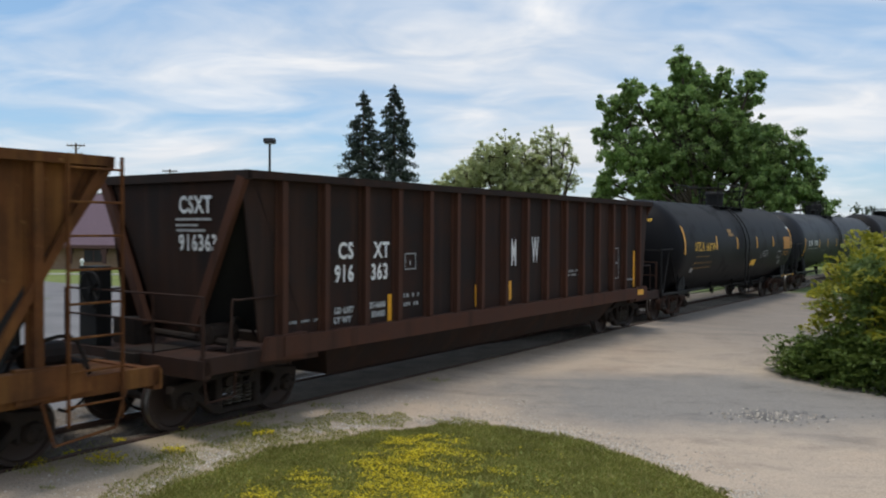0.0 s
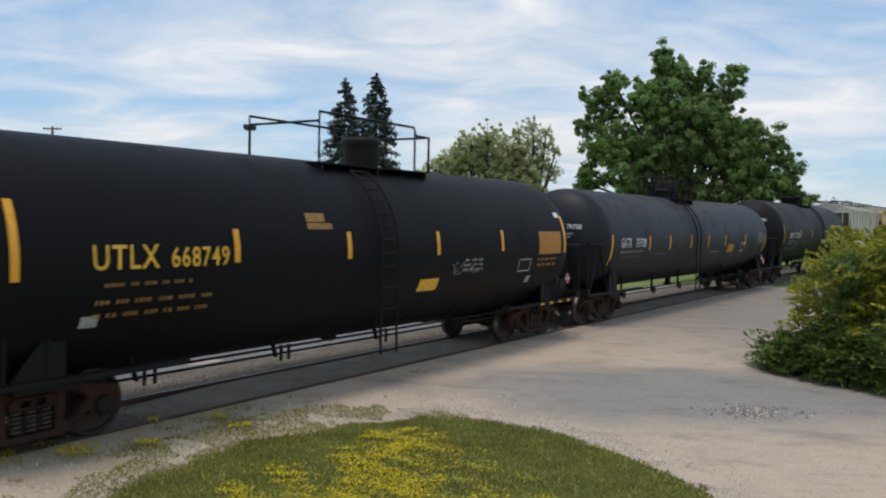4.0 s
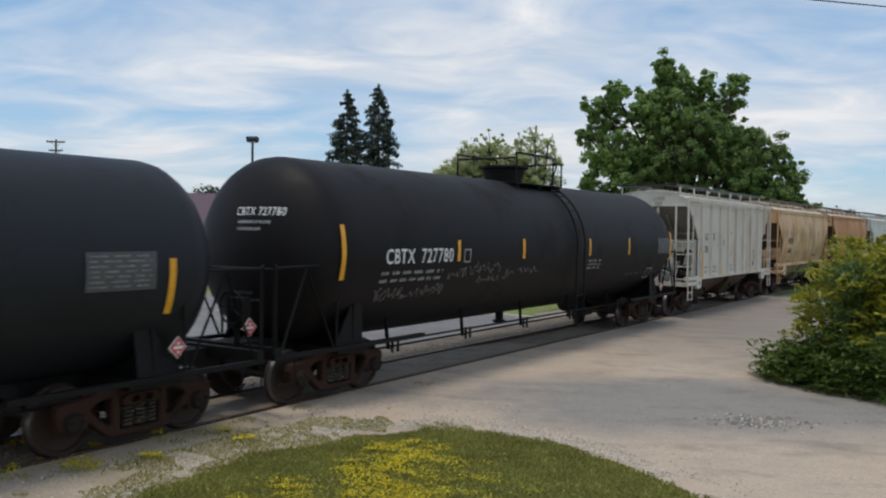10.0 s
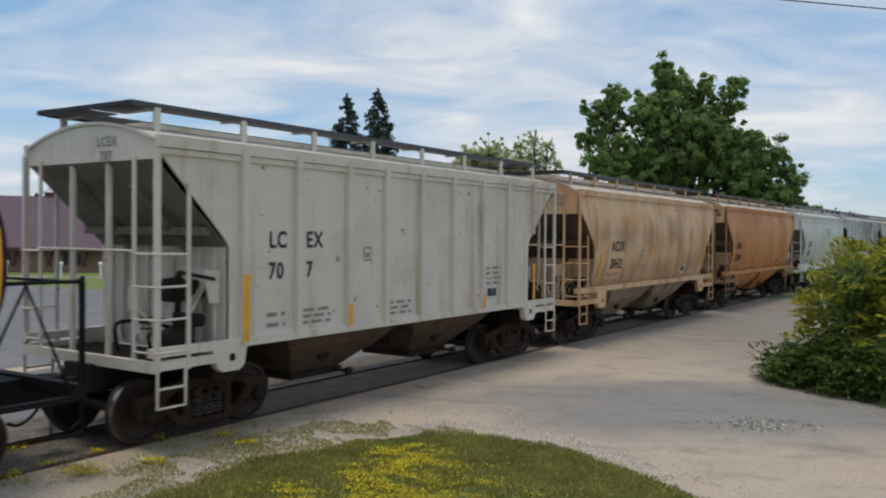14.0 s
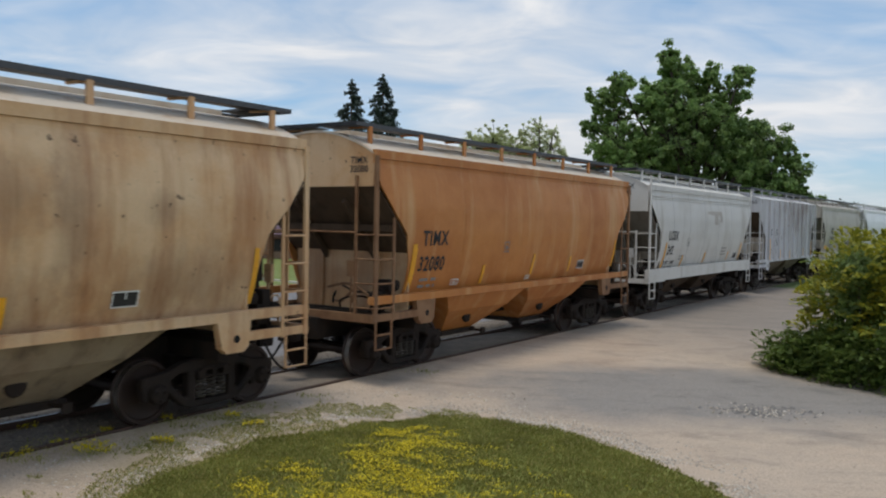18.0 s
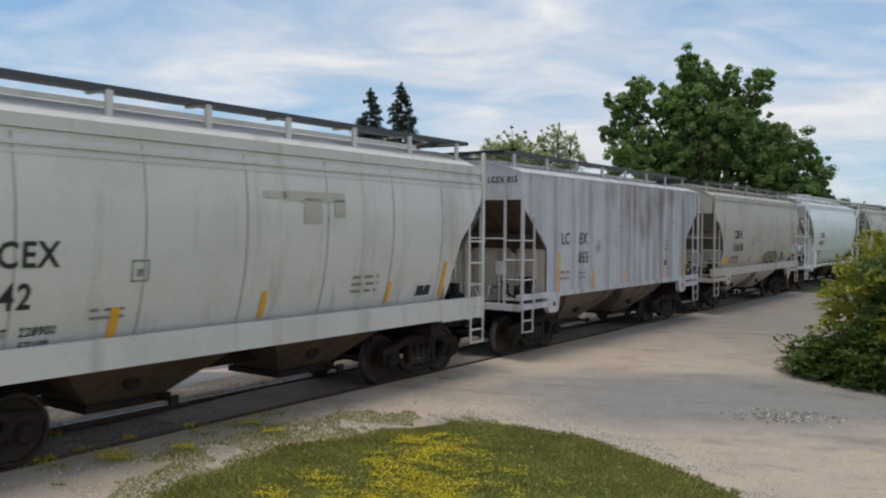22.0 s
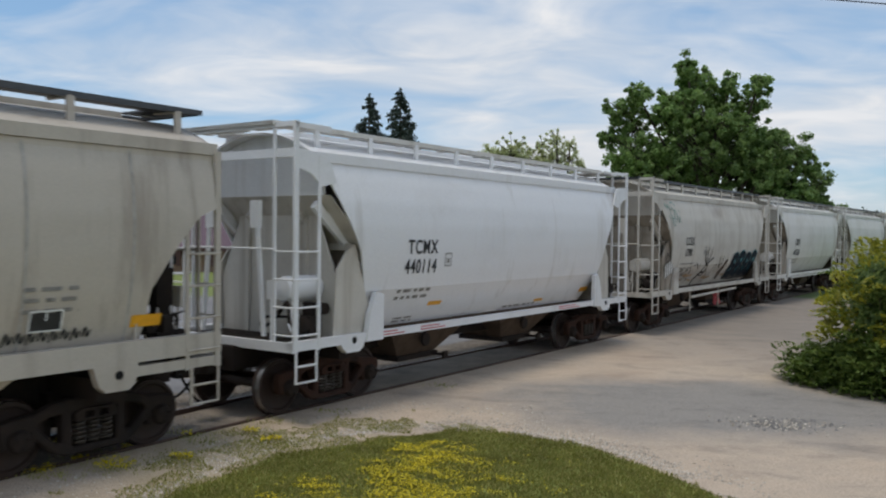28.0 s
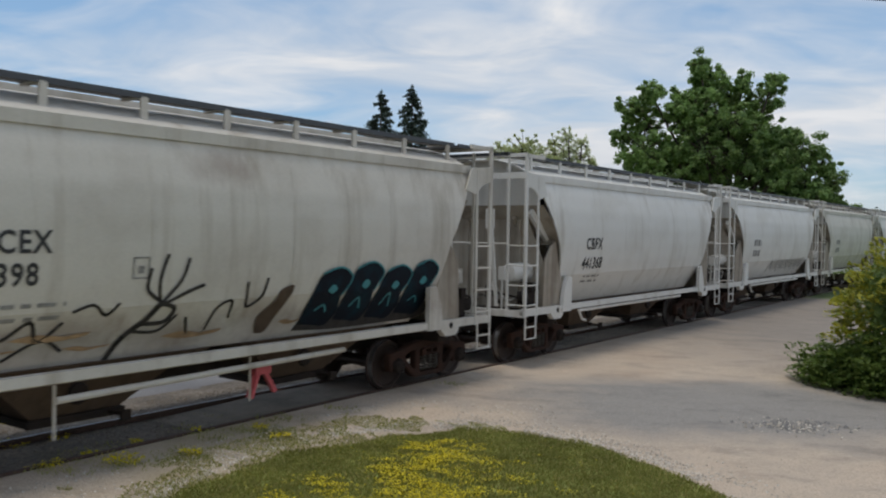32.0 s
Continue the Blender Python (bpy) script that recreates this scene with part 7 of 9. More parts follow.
# four fat dark letters that lean on one another, on a dark shadow
rnd = random.Random(17)
shadow, body, edge_l, shine = Shape(), Shape(), Shape(), Shape()
blob(shadow, og, [(1.30, 1.36), (1.45, 1.62), (1.85, 1.75), (2.3, 1.60), (3.3, 1.62), (4.4, 1.70), (4.75, 1.52), (4.55, 1.34), (3.2, 1.31), (2.2, 1.31)])
for k in range(4):
    x0, z0 = 1.72 + 0.80 * k, 1.46 + 0.02 * (k % 2)
    hgt = 0.86 + 0.05 * ((k * 3) % 2)
    lean = 0.16
    ring = [(x0 - 0.36, z0), (x0 - 0.40 + lean * 0.5, z0 + hgt * 0.5), (x0 - 0.30 + lean, z0 + hgt * 0.95), (x0 + 0.10 + lean, z0 + hgt * 1.06), (x0 + 0.40 + lean, z0 + hgt * 0.86),
            (x0 + 0.30 + lean * 0.5, z0 + hgt * 0.52), (x0 + 0.44, z0 + hgt * 0.22), (x0 + 0.30, z0 - 0.06), (x0 - 0.05, z0 - 0.03)]
    blob(body, og2, ring)
    stroke(edge_l, og3, curve_pts(ring[2:6], 4), 0.030)
    stroke(edge_l, og3, curve_pts([(x0 - 0.10, z0 + 0.22), (x0 + 0.05, z0 + 0.30 + 0.06 * (k % 3)), (x0 + 0.16, z0 + 0.18)], 4), 0.035)
    blob(shine, og3, [(x0 + 0.02, z0 + hgt * 0.62), (x0 + 0.12, z0 + hgt * 0.74), (x0 + 0.24, z0 + hgt * 0.66), (x0 + 0.14, z0 + hgt * 0.56)], 3)
part("graffiti_shadow", shadow, M_TAG, car, "dark sprayed shadow")
gb = part("graffiti", body, M_TEAL, car, "dark teal sprayed bubble letters")
part("graffiti_outline", edge_l, M_TEALLINE, gb, "bright teal outline")
part("graffiti_fill", shine, M_TEALLINE, gb, "bright teal fill")
tag = None
for pts, w in (([(-1.95, 1.22), (-1.80, 1.55), (-1.55, 1.76), (-1.38, 2.0)], 0.085), ([(-1.38, 2.0), (-1.62, 2.18), (-1.60, 2.44)], 0.05), ([(-1.40, 1.98), (-1.45, 2.3), (-1.36, 2.62)], 0.05), ([(-1.38, 1.98), (-1.12, 2.28), (-1.02, 2.56)], 0.05),
               ([(-1.36, 1.96), (-0.98, 2.12), (-0.74, 2.20)], 0.05), ([(-1.60, 1.72), (-1.25, 1.72), (-1.15, 1.90), (-1.36, 1.98)], 0.06), ([(-1.66, 1.62), (-1.30, 1.60), (-1.08, 1.80)], 0.045),
               ([(-2.6, 1.95), (-2.35, 2.02), (-2.15, 1.88), (-2.0, 2.02)], 0.04), ([(-0.5, 1.55), (-0.42, 1.85), (-0.2, 1.95), (-0.15, 1.7)], 0.04), ([(0.05, 2.2), (0.1, 1.85), (0.35, 1.98), (0.42, 2.24)], 0.045),
               ([(-3.9, 1.62), (-3.6, 1.86), (-3.4, 1.66), (-3.1, 1.86), (-2.95, 1.6), (-2.7, 1.82)], 0.045), ([(-0.9, 1.75), (-0.8, 1.52)], 0.04), ([(-3.3, 1.40), (-2.9, 1.62), (-2.6, 1.46)], 0.04)):
    st_ = stroke(Shape(), og, curve_pts(pts, 5), w)
    tag = part("graffiti_tag", st_, M_TAG, car, "black sprayed tag like a bare branch") if tag is None else (part("tag_stroke", st_, M_TAG, tag) and tag)
wash = Shape()
for x0, x1, z0, z1 in ((-4.9, -3.7, 1.60, 1.66), (-4.6, -3.2, 1.50, 1.55), (-3.3, -2.3, 1.62, 1.70), (-2.6, -1.9, 1.46, 1.50), (-1.2, -0.2, 1.48, 1.56), (0.9, 1.4, 1.52, 1.58)):
    blob(wash, og, [(x0, z0 + 0.03), (x0 + 0.3 * (x1 - x0), z1), (x0 + 0.7 * (x1 - x0), z1 - 0.05), (x1, z1 - 0.02), (x1 - 0.1, z0), (x0 + 0.4 * (x1 - x0), z0 - 0.03)])
part("rust_wash", wash, M_RUSTWASH, car, "orange rust wash along the foot")
fig = Shape()
blob(fig, og, [(0.50, 1.40), (0.42, 1.66), (0.62, 1.86), (0.72, 2.06), (0.98, 2.12), (0.90, 1.86), (0.78, 1.62), (0.70, 1.40)])
part("graffiti_smear", fig, M_BAY, car, "brown sprayed smear")
gt = None
for pts in ([(-5.45, 3.86), (-5.38, 3.98), (-5.28, 3.82), (-5.18, 3.96), (-5.10, 3.80)], [(-5.05, 3.92), (-5.02, 3.62), (-4.82, 3.50), (-4.72, 3.72), (-4.86, 3.86), (-5.0, 3.74)], [(-4.95, 3.62), (-4.90, 3.36), (-4.76, 3.30), (-4.68, 3.48)],
            [(-4.70, 3.84), (-4.62, 3.50), (-4.52, 3.66), (-4.62, 3.80)], [(-4.48, 3.62), (-4.40, 3.40), (-4.32, 3.58), (-4.24, 3.40)], [(-4.95, 4.00), (-4.70, 4.03), (-4.55, 3.92)], [(-5.22, 3.58), (-5.08, 3.50)], [(-4.30, 3.78), (-4.22, 3.72)]):
    st_ = stroke(Shape(), og, curve_pts(pts, 4), 0.026)
    gt = part("graffiti_tag", st_, M_GREENTAG, car, "green sprayed tag") if gt is None else (part("tag_stroke", st_, M_GREENTAG, gt) and gt)
gx2 = -(E - 0.03)
gsd = lambda u, v: (gx2 + u, -1.507, v)
white = Shape()
for k in range(4):
    blob(white, gsd, [(1.18 + 0.17 * k, 1.66 + 0.05 * k), (1.20 + 0.17 * k, 2.02 + 0.06 * k), (1.30 + 0.17 * k, 2.05 + 0.06 * k), (1.29 + 0.17 * k, 1.68 + 0.05 * k)], 3)
part("graffiti_fill", white, M_HOPLIGHT, car, "pale sprayed bars")
dark = Shape()
for k in range(4):
    stroke(dark, lambda u, v: (gx2 + u, -1.512, v), curve_pts([(1.16 + 0.17 * k, 1.62 + 0.05 * k), (1.17 + 0.17 * k, 2.06 + 0.06 * k), (1.31 + 0.17 * k, 2.09 + 0.06 * k), (1.31 + 0.17 * k, 1.66 + 0.05 * k)], 3), 0.03)
stroke(dark, lambda u, v: (gx2 + u, -1.512, v), curve_pts([(1.25, 2.22), (1.40, 2.42), (1.52, 2.30), (1.62, 2.48)], 4), 0.04)
part("graffiti", dark, M_TAG, car, "black sprayed outlines")
rods = Shape().tube([(-3.9, -1.50, 1.16), (4.3, -1.50, 1.16)], 0.035, 8).tube([(-2.8, -1.45, 0.92), (2.2, -1.45, 1.0)], 0.045, 8)
for x in (-2.8, 0.2):
    rods.tube([(x, -1.42, 1.1), (x, -1.42, 0.45)], 0.02, 6)
part("gate_rod", rods, M_HOPCREAM, car)
part("gate_lever", Shape().beam((0.55, -1.2, 0.85), (0.35, -1.25, 0.45), 0.10, 0.06).beam((0.65, -1.2, 0.85), (0.85, -1.25, 0.48), 0.10, 0.06).box(0.45, 0.75, -1.28, -1.15, 0.78, 0.95), M_PINKRED, car, "red gate lever")

for i, (c, paint, lab, txt) in enumerate(((98.3, M_HOPLIGHT, "light grey covered hopper with open end frames", ("CBFX", "441368")), (112.55, M_HOPLIGHT, "grey covered hopper with sprayed marks along its foot", None),
                                          (126.6, M_HOPCREAM, "cream covered hopper far down the train", None), (140.7, M_HOPLIGHT, "light grey covered hopper far down the train", None), (154.8, M_HOPWARM, "warm grey covered hopper far down the train", None))):
    tx = [(txt[0], 0.40, -3.3, 2.70, M_BLACKTXT, 0.95), (txt[1], 0.40, -3.3, 2.22, M_BLACKTXT, 0.92)] if txt else []
    br = bar_rows(-3.8, 2.7, 0.9, 2, 0.4, 0.24, M_DIMBLACK) if not txt else bar_rows(-3.6, 1.9, 0.9, 2, 0.13, 0.05, M_DIMBLACK)
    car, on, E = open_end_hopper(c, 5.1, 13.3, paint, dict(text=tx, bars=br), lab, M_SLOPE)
    rods = Shape().tube([(-3.9, -1.50, 1.08), (3.0, -1.50, 1.08)], 0.04, 8).tube([(-3.9, -1.50, 1.08), (-3.7, -1.5, 0.85), (-3.4, -1.45, 0.8)], 0.03, 8)
    part("gate_rod", rods, M_HOPLIGHT, car)
    if i == 1:
        gs = Shape()
        o3 = lambda u, v: (on(u, v)[0], on(u, v)[1] - 0.005, v)
        for k in range(7):
            x0 = -1.0 + 0.75 * k
            stroke(gs, o3, curve_pts([(x0, 1.5), (x0 + 0.2, 1.95), (x0 + 0.45, 1.6), (x0 + 0.6, 2.0)], 4), 0.06)
        part("graffiti", gs, M_BLACKTXT, car, "dark sprayed marks")

# ---- the brown open hopper, and the rusty one ahead of it ----
def open_hopper(c, half, L, top, paint, post, panel, spec, label):
    car = thing("open_hopper_car", label, "hopper car")
    CARS.append((car, c, half))
    E = L / 2
    # side sheets between posts
    for s in (-1, 1):
        y = s * 1.46
        sl = spec.get("slant", 0.85)
        pts = [(-E, y, top - 0.1), (-E + sl, y, 1.25), (E - sl, y, 1.25), (E, y, top - 0.1)]
        part("side_sheet", Shape().plate(pts, (0, -s * 0.03, 0)), panel, car)
        part("top_chord", Shape().box(-E - 0.02, E + 0.02, min(s * 1.42, s * 1.60), max(s * 1.42, s * 1.60), top - 0.12, top), spec.get("chord", post), car)
        bc = Shape().box(-E + 0.7, E - 0.7, min(s * 1.44, s * 1.62), max(s * 1.44, s * 1.62), 1.02, 1.32)
        part("bottom_chord", bc, post, car)
        for x in spec["posts"]:
            part("side_post", Shape().box(x - 0.055, x + 0.055, min(s * 1.46, s * 1.57), max(s * 1.46, s * 1.57), 1.28, top - 0.1).box(x - 0.11, x + 0.11, min(s * 1.46, s * 1.48), max(s * 1.46, s * 1.48), 1.28, top - 0.1), post, car)
        for a, b in zip(spec["posts"][:-1], spec["posts"][1:]):
            if (a + b) / 2 > -E:
                part("chord_gusset", Shape().plate([(a + 0.1, s * 1.47, 1.30), (b - 0.1, s * 1.47, 1.30), (b - 0.2, s * 1.60, 1.24), (a + 0.2, s * 1.60, 1.24)], (0, 0, -0.03)), post, car)
    part("centre_sill", Shape().box(-E - 0.9, E + 0.9, -0.3, 0.3, 0.72, 1.12).box(-E + 1.2, E - 1.2, -1.2, 1.2, 1.0, 1.25), M_DARKCAST, car)
    part("discharge_bay", Shape().loft([[(x0, -1.03, 0.47), (x1, -1.03, 0.47), (x1, 1.03, 0.47), (x0, 1.03, 0.47)] if k == 0 else [(x0 - 0.5, -1.4, 1.12), (x1 + 0.5, -1.4, 1.12), (x1 + 0.5, 1.4, 1.12), (x0 - 0.5, 1.4, 1.12)] for k, (x0, x1) in enumerate(((-half + 1.9, half - 1.9),) * 2)]), panel, car)
    for s in (-1, 1):
        xt = s * (E - 0.05)
        xb = s * (E - spec.get("endslope", 0.12))
        yb = spec.get("endwidth", 0.42)
        part("end_sheet", Shape().plate([(xt, -1.40, top - 0.1), (xt, 1.40, top - 0.1), (xb, yb, 1.45), (xb, -yb, 1.45)], (-s * 0.05, 0, 0)), panel, car)
        part("end_chord", Shape().box(min(xt, xt + s * 0.10), max(xt, xt + s * 0.10), -1.6, 1.6, top - 0.14, top), spec.get("chord", post), car)
        for y in (-1, 1):
            # black sheet standing for the shade inside the corner, beneath the slope
            part("corner_shade_sheet", Shape().plate([(xt, y * 1.40, top - 0.1), (s * (E - 0.2), y * 1.46, top - 0.1), (s * (E - 1.3), y * 1.46, 1.3), (xb, y * yb, 1.45)], (-s * 0.03, 0, 0)), M_BLACK, car)
            part("corner_brace", Shape().beam((xt + s * 0.06, y * 1.50, top - 0.1), (xb + s * 0.12, y * (yb + 0.09), 1.42), 0.15, 0.10, up=(1, 0, 0)), post, car)
            if sl > 0.5:
                part("corner_brace", Shape().beam((xt, y * 1.52, top - 0.1), (s * (E - sl + 0.2), y * 1.52, 1.25), 0.10, 0.06, up=(0, 1, 0)), post, car)
        pf = Shape().box(min(s * (E + 0.75), s * (E - 1.3)), max(s * (E + 0.75), s * (E - 1.3)), -1.5, 1.5, 1.02, 1.10)
        pf.box(min(s * (E + 0.65), s * (E + 0.78)), max(s * (E + 0.65), s * (E + 0.78)), -1.55, 1.55, 0.86, 1.12)
        for y in (-1.55, 1.45):
            pf.box(min(s * (E + 0.75), s * (E - 1.5)), max(s * (E + 0.75), s * (E - 1.5)), y, y + 0.10, 0.92, 1.16)
        part("end_platform", pf, paint, car)
        for y in (-1, 1):
            gp = Shape()
            b = [(s * (E - 0.25), y * 1.50, 1.0), (s * (E - 1.2), y * 1.50, 0.95), (s * (E - 1.2), y * 1.50, 1.36), (s * (E - 0.4), y * 1.50, 1.34)]
            gp.plate(b, (0, y * 0.10, 0))
            part("jacking_bracket", gp, post, car)
        hr = Shape()
        x = s * (E + 0.72)
        for y in (-1.48, 1.48):
            hr.tube([(x, y, 1.0), (x, y, 2.0)], 0.028, 8)
            hr.tube(curve_pts([(s * (E + 0.2), y, 1.1), (s * (E + 0.2), y, 1.86), (s * (E + 0.05), y, 1.92), (s * (E - 0.75), y, 1.94)], 4), 0.018, 6)
            hr.tube([(x - s * 0.02, y, 0.95), (x - s * 0.06, y, 0.52), (x - s * 0.55, y, 0.55), (x - s * 0.60, y, 0.95)], 0.020, 6)
        for z in (1.6, 2.0):
            hr.tube([(x, -1.48, z), (x, 1.48, z)], 0.018, 6)
        hr.tube([(x, -0.5, 1.0), (x, -0.5, 2.0)], 0.018, 6)
        if spec.get("rails", True):
            part("end_handrail", hr, paint, car)
        bk = Shape().box(min(s * (E + 0.2), s * (E - 0.2)), max(s * (E + 0.2), s * (E - 0.2)), 0.55, 1.05, 1.1, 1.5).tube([(s * (E - 0.1), -1.2, 1.25), (s * (E - 0.1), 0.6, 1.3)], 0.06, 8)
        bk.lathe([(0.02, -0.3), (0.16, -0.28), (0.17, 0.2), (0.02, 0.3)], 12, (s * (E - 0.3), -0.75, 1.35), "x").tube(curve_pts([(s * E, -1.2, 1.12), (s * (E - 0.2), -1.1, 1.6), (s * (E - 0.7), -0.9, 1.45), (s * (E - 0.9), -0.9, 1.2)], 4), 0.025, 6)
        part("brake_gear", bk, M_DARKCAST, car)
    part("brake_wheel", BRAKE_WHEEL_MESH, None, car, at=pose(-E - 0.75, 0.95, 2.0))
    part("brake_housing", Shape().box(-E - 0.72, -E - 0.45, 0.75, 1.15, 1.1, 2.35), M_BLACK, car)
    on = lambda x, z: (x, -1.472, z)
    for x, z0, z1, w in spec.get("stripes", []):
        part("reflector_stripe", strip(Shape(), on, x - w / 2, x + w / 2, z0, z1, 1, 1), M_YELLOW, car, "yellow reflector stripe")
    for txt, size, x, z, mat, wide in spec.get("text", []):
        letters(txt, size, lambda u, v: on(x + u, z + v), mat, car, wide=wide, bold=0.011)
    for x0, x1, z0, z1, mat in spec.get("bars", []):
        part("stencil_line", ticks(Shape(), on, x0, x1, z0, z1) if 0.035 < z1 - z0 < 0.09 else strip(Shape(), on, x0, x1, z0, z1, 1, 1), mat, car)
    for x0, x1, z0, z1 in spec.get("plates", []):
        part("reflector_plate", Shape().box(x0, x1, -1.628, -1.622, z0, z1), M_YELLOW, car, "yellow reflector plate")
    for txt, size, u0, z0, mat in spec.get("endtext", []):
        def lie(u, v):
            z = z0 + v
            f = (top - 0.1 - z) / (top - 1.55)
            return (-(E - 0.05 - 0.07 * f) - 0.03, -(u0 + u), z)
        letters(txt, size, lie, mat, car, wide=0.78, bold=0.011)
    for u0, u1, v0, v1 in spec.get("endbars", []):
        part("stencil_line", strip(Shape(), lambda u, v: (-E + 0.01, -u, v), u0, u1, v0, v1, 1, 1), M_DIMWHITE, car)
    for x in spec.get("ladders", []):
        for y in (-1.60, 1.60):
            part("corner_ladder", ladder(Shape(), (x, y, 0.60), (x, y, top), (-0.72, 0, -0.0), 8), post, car)
            part("stirrup_step", Shape().tube([(x + 0.05, y, 0.95), (x - 0.1, y, 0.5), (x - 0.9, y, 0.42), (x - 1.05, y, 0.95)], 0.02, 6), post, car)
    # these cars are wide over the posts
    for ob in car.children:
        if ob.data != BRAKE_WHEEL_MESH:
            ob.data.transform(Matrix.Diagonal((1.0, 1.12, 1.0, 1.0)))
    run_gear(car, (-half, half), (-E - 1.05, E + 1.05), spec.get("cast", "dark"))
    return car


_c = -88.66
open_hopper(_c, 7.45, 15.8, 3.80, M_GOND, M_GONDPOST, M_GONDPANEL, dict(
    slant=0.35, chord=M_GONDPANEL, posts=[-7.14, -6.2, -5.2, -4.28, -3.32, -2.4, -1.48, -0.5, 0.42, 1.38, 2.36, 3.32, 4.28, 5.2, 6.06, 7.1],
    stripes=[(-4.46, 1.32, 1.80, 0.11), (-1.58, 1.38, 1.82, 0.1), (-0.20, 1.42, 1.84, 0.1), (6.86, 1.33, 2.38, 0.12)],
    text=[("CS", 0.38, -5.64, 2.58, M_WHITE, 0.9), ("XT", 0.38, -4.69, 2.58, M_WHITE, 0.9), ("916", 0.38, -5.68, 2.20, M_WHITE, 0.85), ("363", 0.38, -4.75, 2.20, M_WHITE, 0.85),
          ("M", 0.84, -0.05, 2.43, M_WHITE, 0.40), ("W", 0.84, 0.93, 2.47, M_WHITE, 0.40), ("LD LMT", 0.13, -5.68, 1.60, M_DIMWHITE, 1.1), ("LT WT", 0.13, -5.72, 1.44, M_DIMWHITE, 1.1), ("214600", 0.13, -4.80, 1.63, M_DIMWHITE, 1.1), ("53400", 0.13, -4.78, 1.47, M_DIMWHITE, 1.1)],
    bars=bar_rows(-6.95, 1.50, 0.65, 1, 0.1, 0.045, M_DIMWHITE) + bar_rows(-4.05, 1.75, 0.5, 2, 0.16, 0.07, M_DIMWHITE) + bar_rows(2.5, 1.95, 0.7, 2, 0.1, 0.06, M_DIMWHITE)
    + [(-4.02, -3.68, 2.22, 2.24, M_DIMWHITE), (-4.02, -3.68, 2.50, 2.52, M_DIMWHITE), (-4.02, -4.00, 2.22, 2.52, M_DIMWHITE), (-3.70, -3.68, 2.22, 2.52, M_DIMWHITE), (-3.88, -3.80, 2.30, 2.38, M_DIMWHITE),
       (5.2, 5.75, 2.46, 2.48, M_DIMWHITE), (5.2, 5.22, 1.66, 2.46, M_DIMWHITE), (5.73, 5.75, 1.66, 2.46, M_DIMWHITE), (5.22, 5.73, 2.05, 2.09, M_DIMWHITE), (5.2, 5.75, 1.64, 1.66, M_DIMWHITE), (6.25, 6.8, 1.56, 1.59, M_DIMWHITE)],
    endtext=[("CSXT", 0.36, 0.50, 3.30, M_WHITE), ("916363", 0.34, 0.54, 2.72, M_WHITE)], plates=[(6.75, 7.18, 1.12, 1.27)], endbars=[(0.12, 0.86, 3.07, 3.11), (0.12, 0.58, 2.98, 3.02), (0.14, 0.74, 2.90, 2.94)]),
    "dark brown open hopper car with white stencil lettering")
open_hopper(-106.0, 5.6, 14.4, 3.82, M_RUSTORANGE, M_RUSTORANGE, M_RUSTORANGE, dict(
    posts=[-6.2, -4.6, -3.0, -1.4, 0.2, 1.8, 3.4, 5.0, 6.3], stripes=[(5.35, 1.5, 2.3, 0.12)], ladders=[7.35], slant=1.75, endslope=1.5, endwidth=1.1, rails=False),
    "rust-orange open hopper car with a battered top edge")

# ---- plants ----
def leaf_mesh(name, spots, size, mat, seed, flat=0.0, droop=0.0, width=0.34, spread=0.7):
    """Many small leaves, each a folded blade of its own; spots are places, or places with the way out of the crown."""
    rng = np.random.default_rng(seed)
    c = np.asarray(spots, float)
    n = len(c)
    if c.shape[1] == 6:
        nrm = c[:, 3:] + rng.normal(0, spread, (n, 3)) * 0.7 + np.array([0, 0, 0.35])
        nrm /= np.linalg.norm(nrm, axis=1)[:, None]
        c = c[:, :3]
        along = np.cross(nrm, rng.normal(0, 1, (n, 3)))
        along[:, 2] -= droop
        along /= np.linalg.norm(along, axis=1)[:, None]
        side = np.cross(along, nrm)
        side /= np.linalg.norm(side, axis=1)[:, None]
    else:
        a = rng.uniform(0, 2 * np.pi, n)
        tilt = rng.uniform(-1, 1, n) * (1 - flat) * 1.2 - droop
        along = np.stack([np.cos(a) * np.cos(tilt), np.sin(a) * np.cos(tilt), np.sin(tilt)], 1)
        side = np.cross(along, np.stack([rng.normal(0, 0.45, n), rng.normal(0, 0.45, n), np.ones(n)], 1))
        side /= np.linalg.norm(side, axis=1)[:, None]
    L = size * rng.uniform(0.6, 1.3, n)[:, None]
    W = L * width
    nrm = np.cross(side, along)
    p = np.stack([c - along * L * 0.5, c + side * W - nrm * L * 0.06, c + along * L * 0.5 - nrm * L * 0.10, c - side * W - nrm * L * 0.06], 1).reshape(-1, 3)
    me = bpy.data.meshes.new(name)
    me.from_pydata(p.tolist(), [], np.arange(4 * n).reshape(-1, 4).tolist())
    me.materials.append(mat)
    return me


def clump_points(rng, centre, radius, n, shell=0.55, squash=0.8):
    d = rng.normal(0, 1, (n, 3))
    d /= np.linalg.norm(d, axis=1)[:, None]
    r = radius * (shell + (1 - shell) * rng.uniform(0, 1, n)) * rng.uniform(0.75, 1.1, n)
    return np.concatenate([np.asarray(centre) + d * r[:, None] * np.array([1, 1, squash]), d], 1)


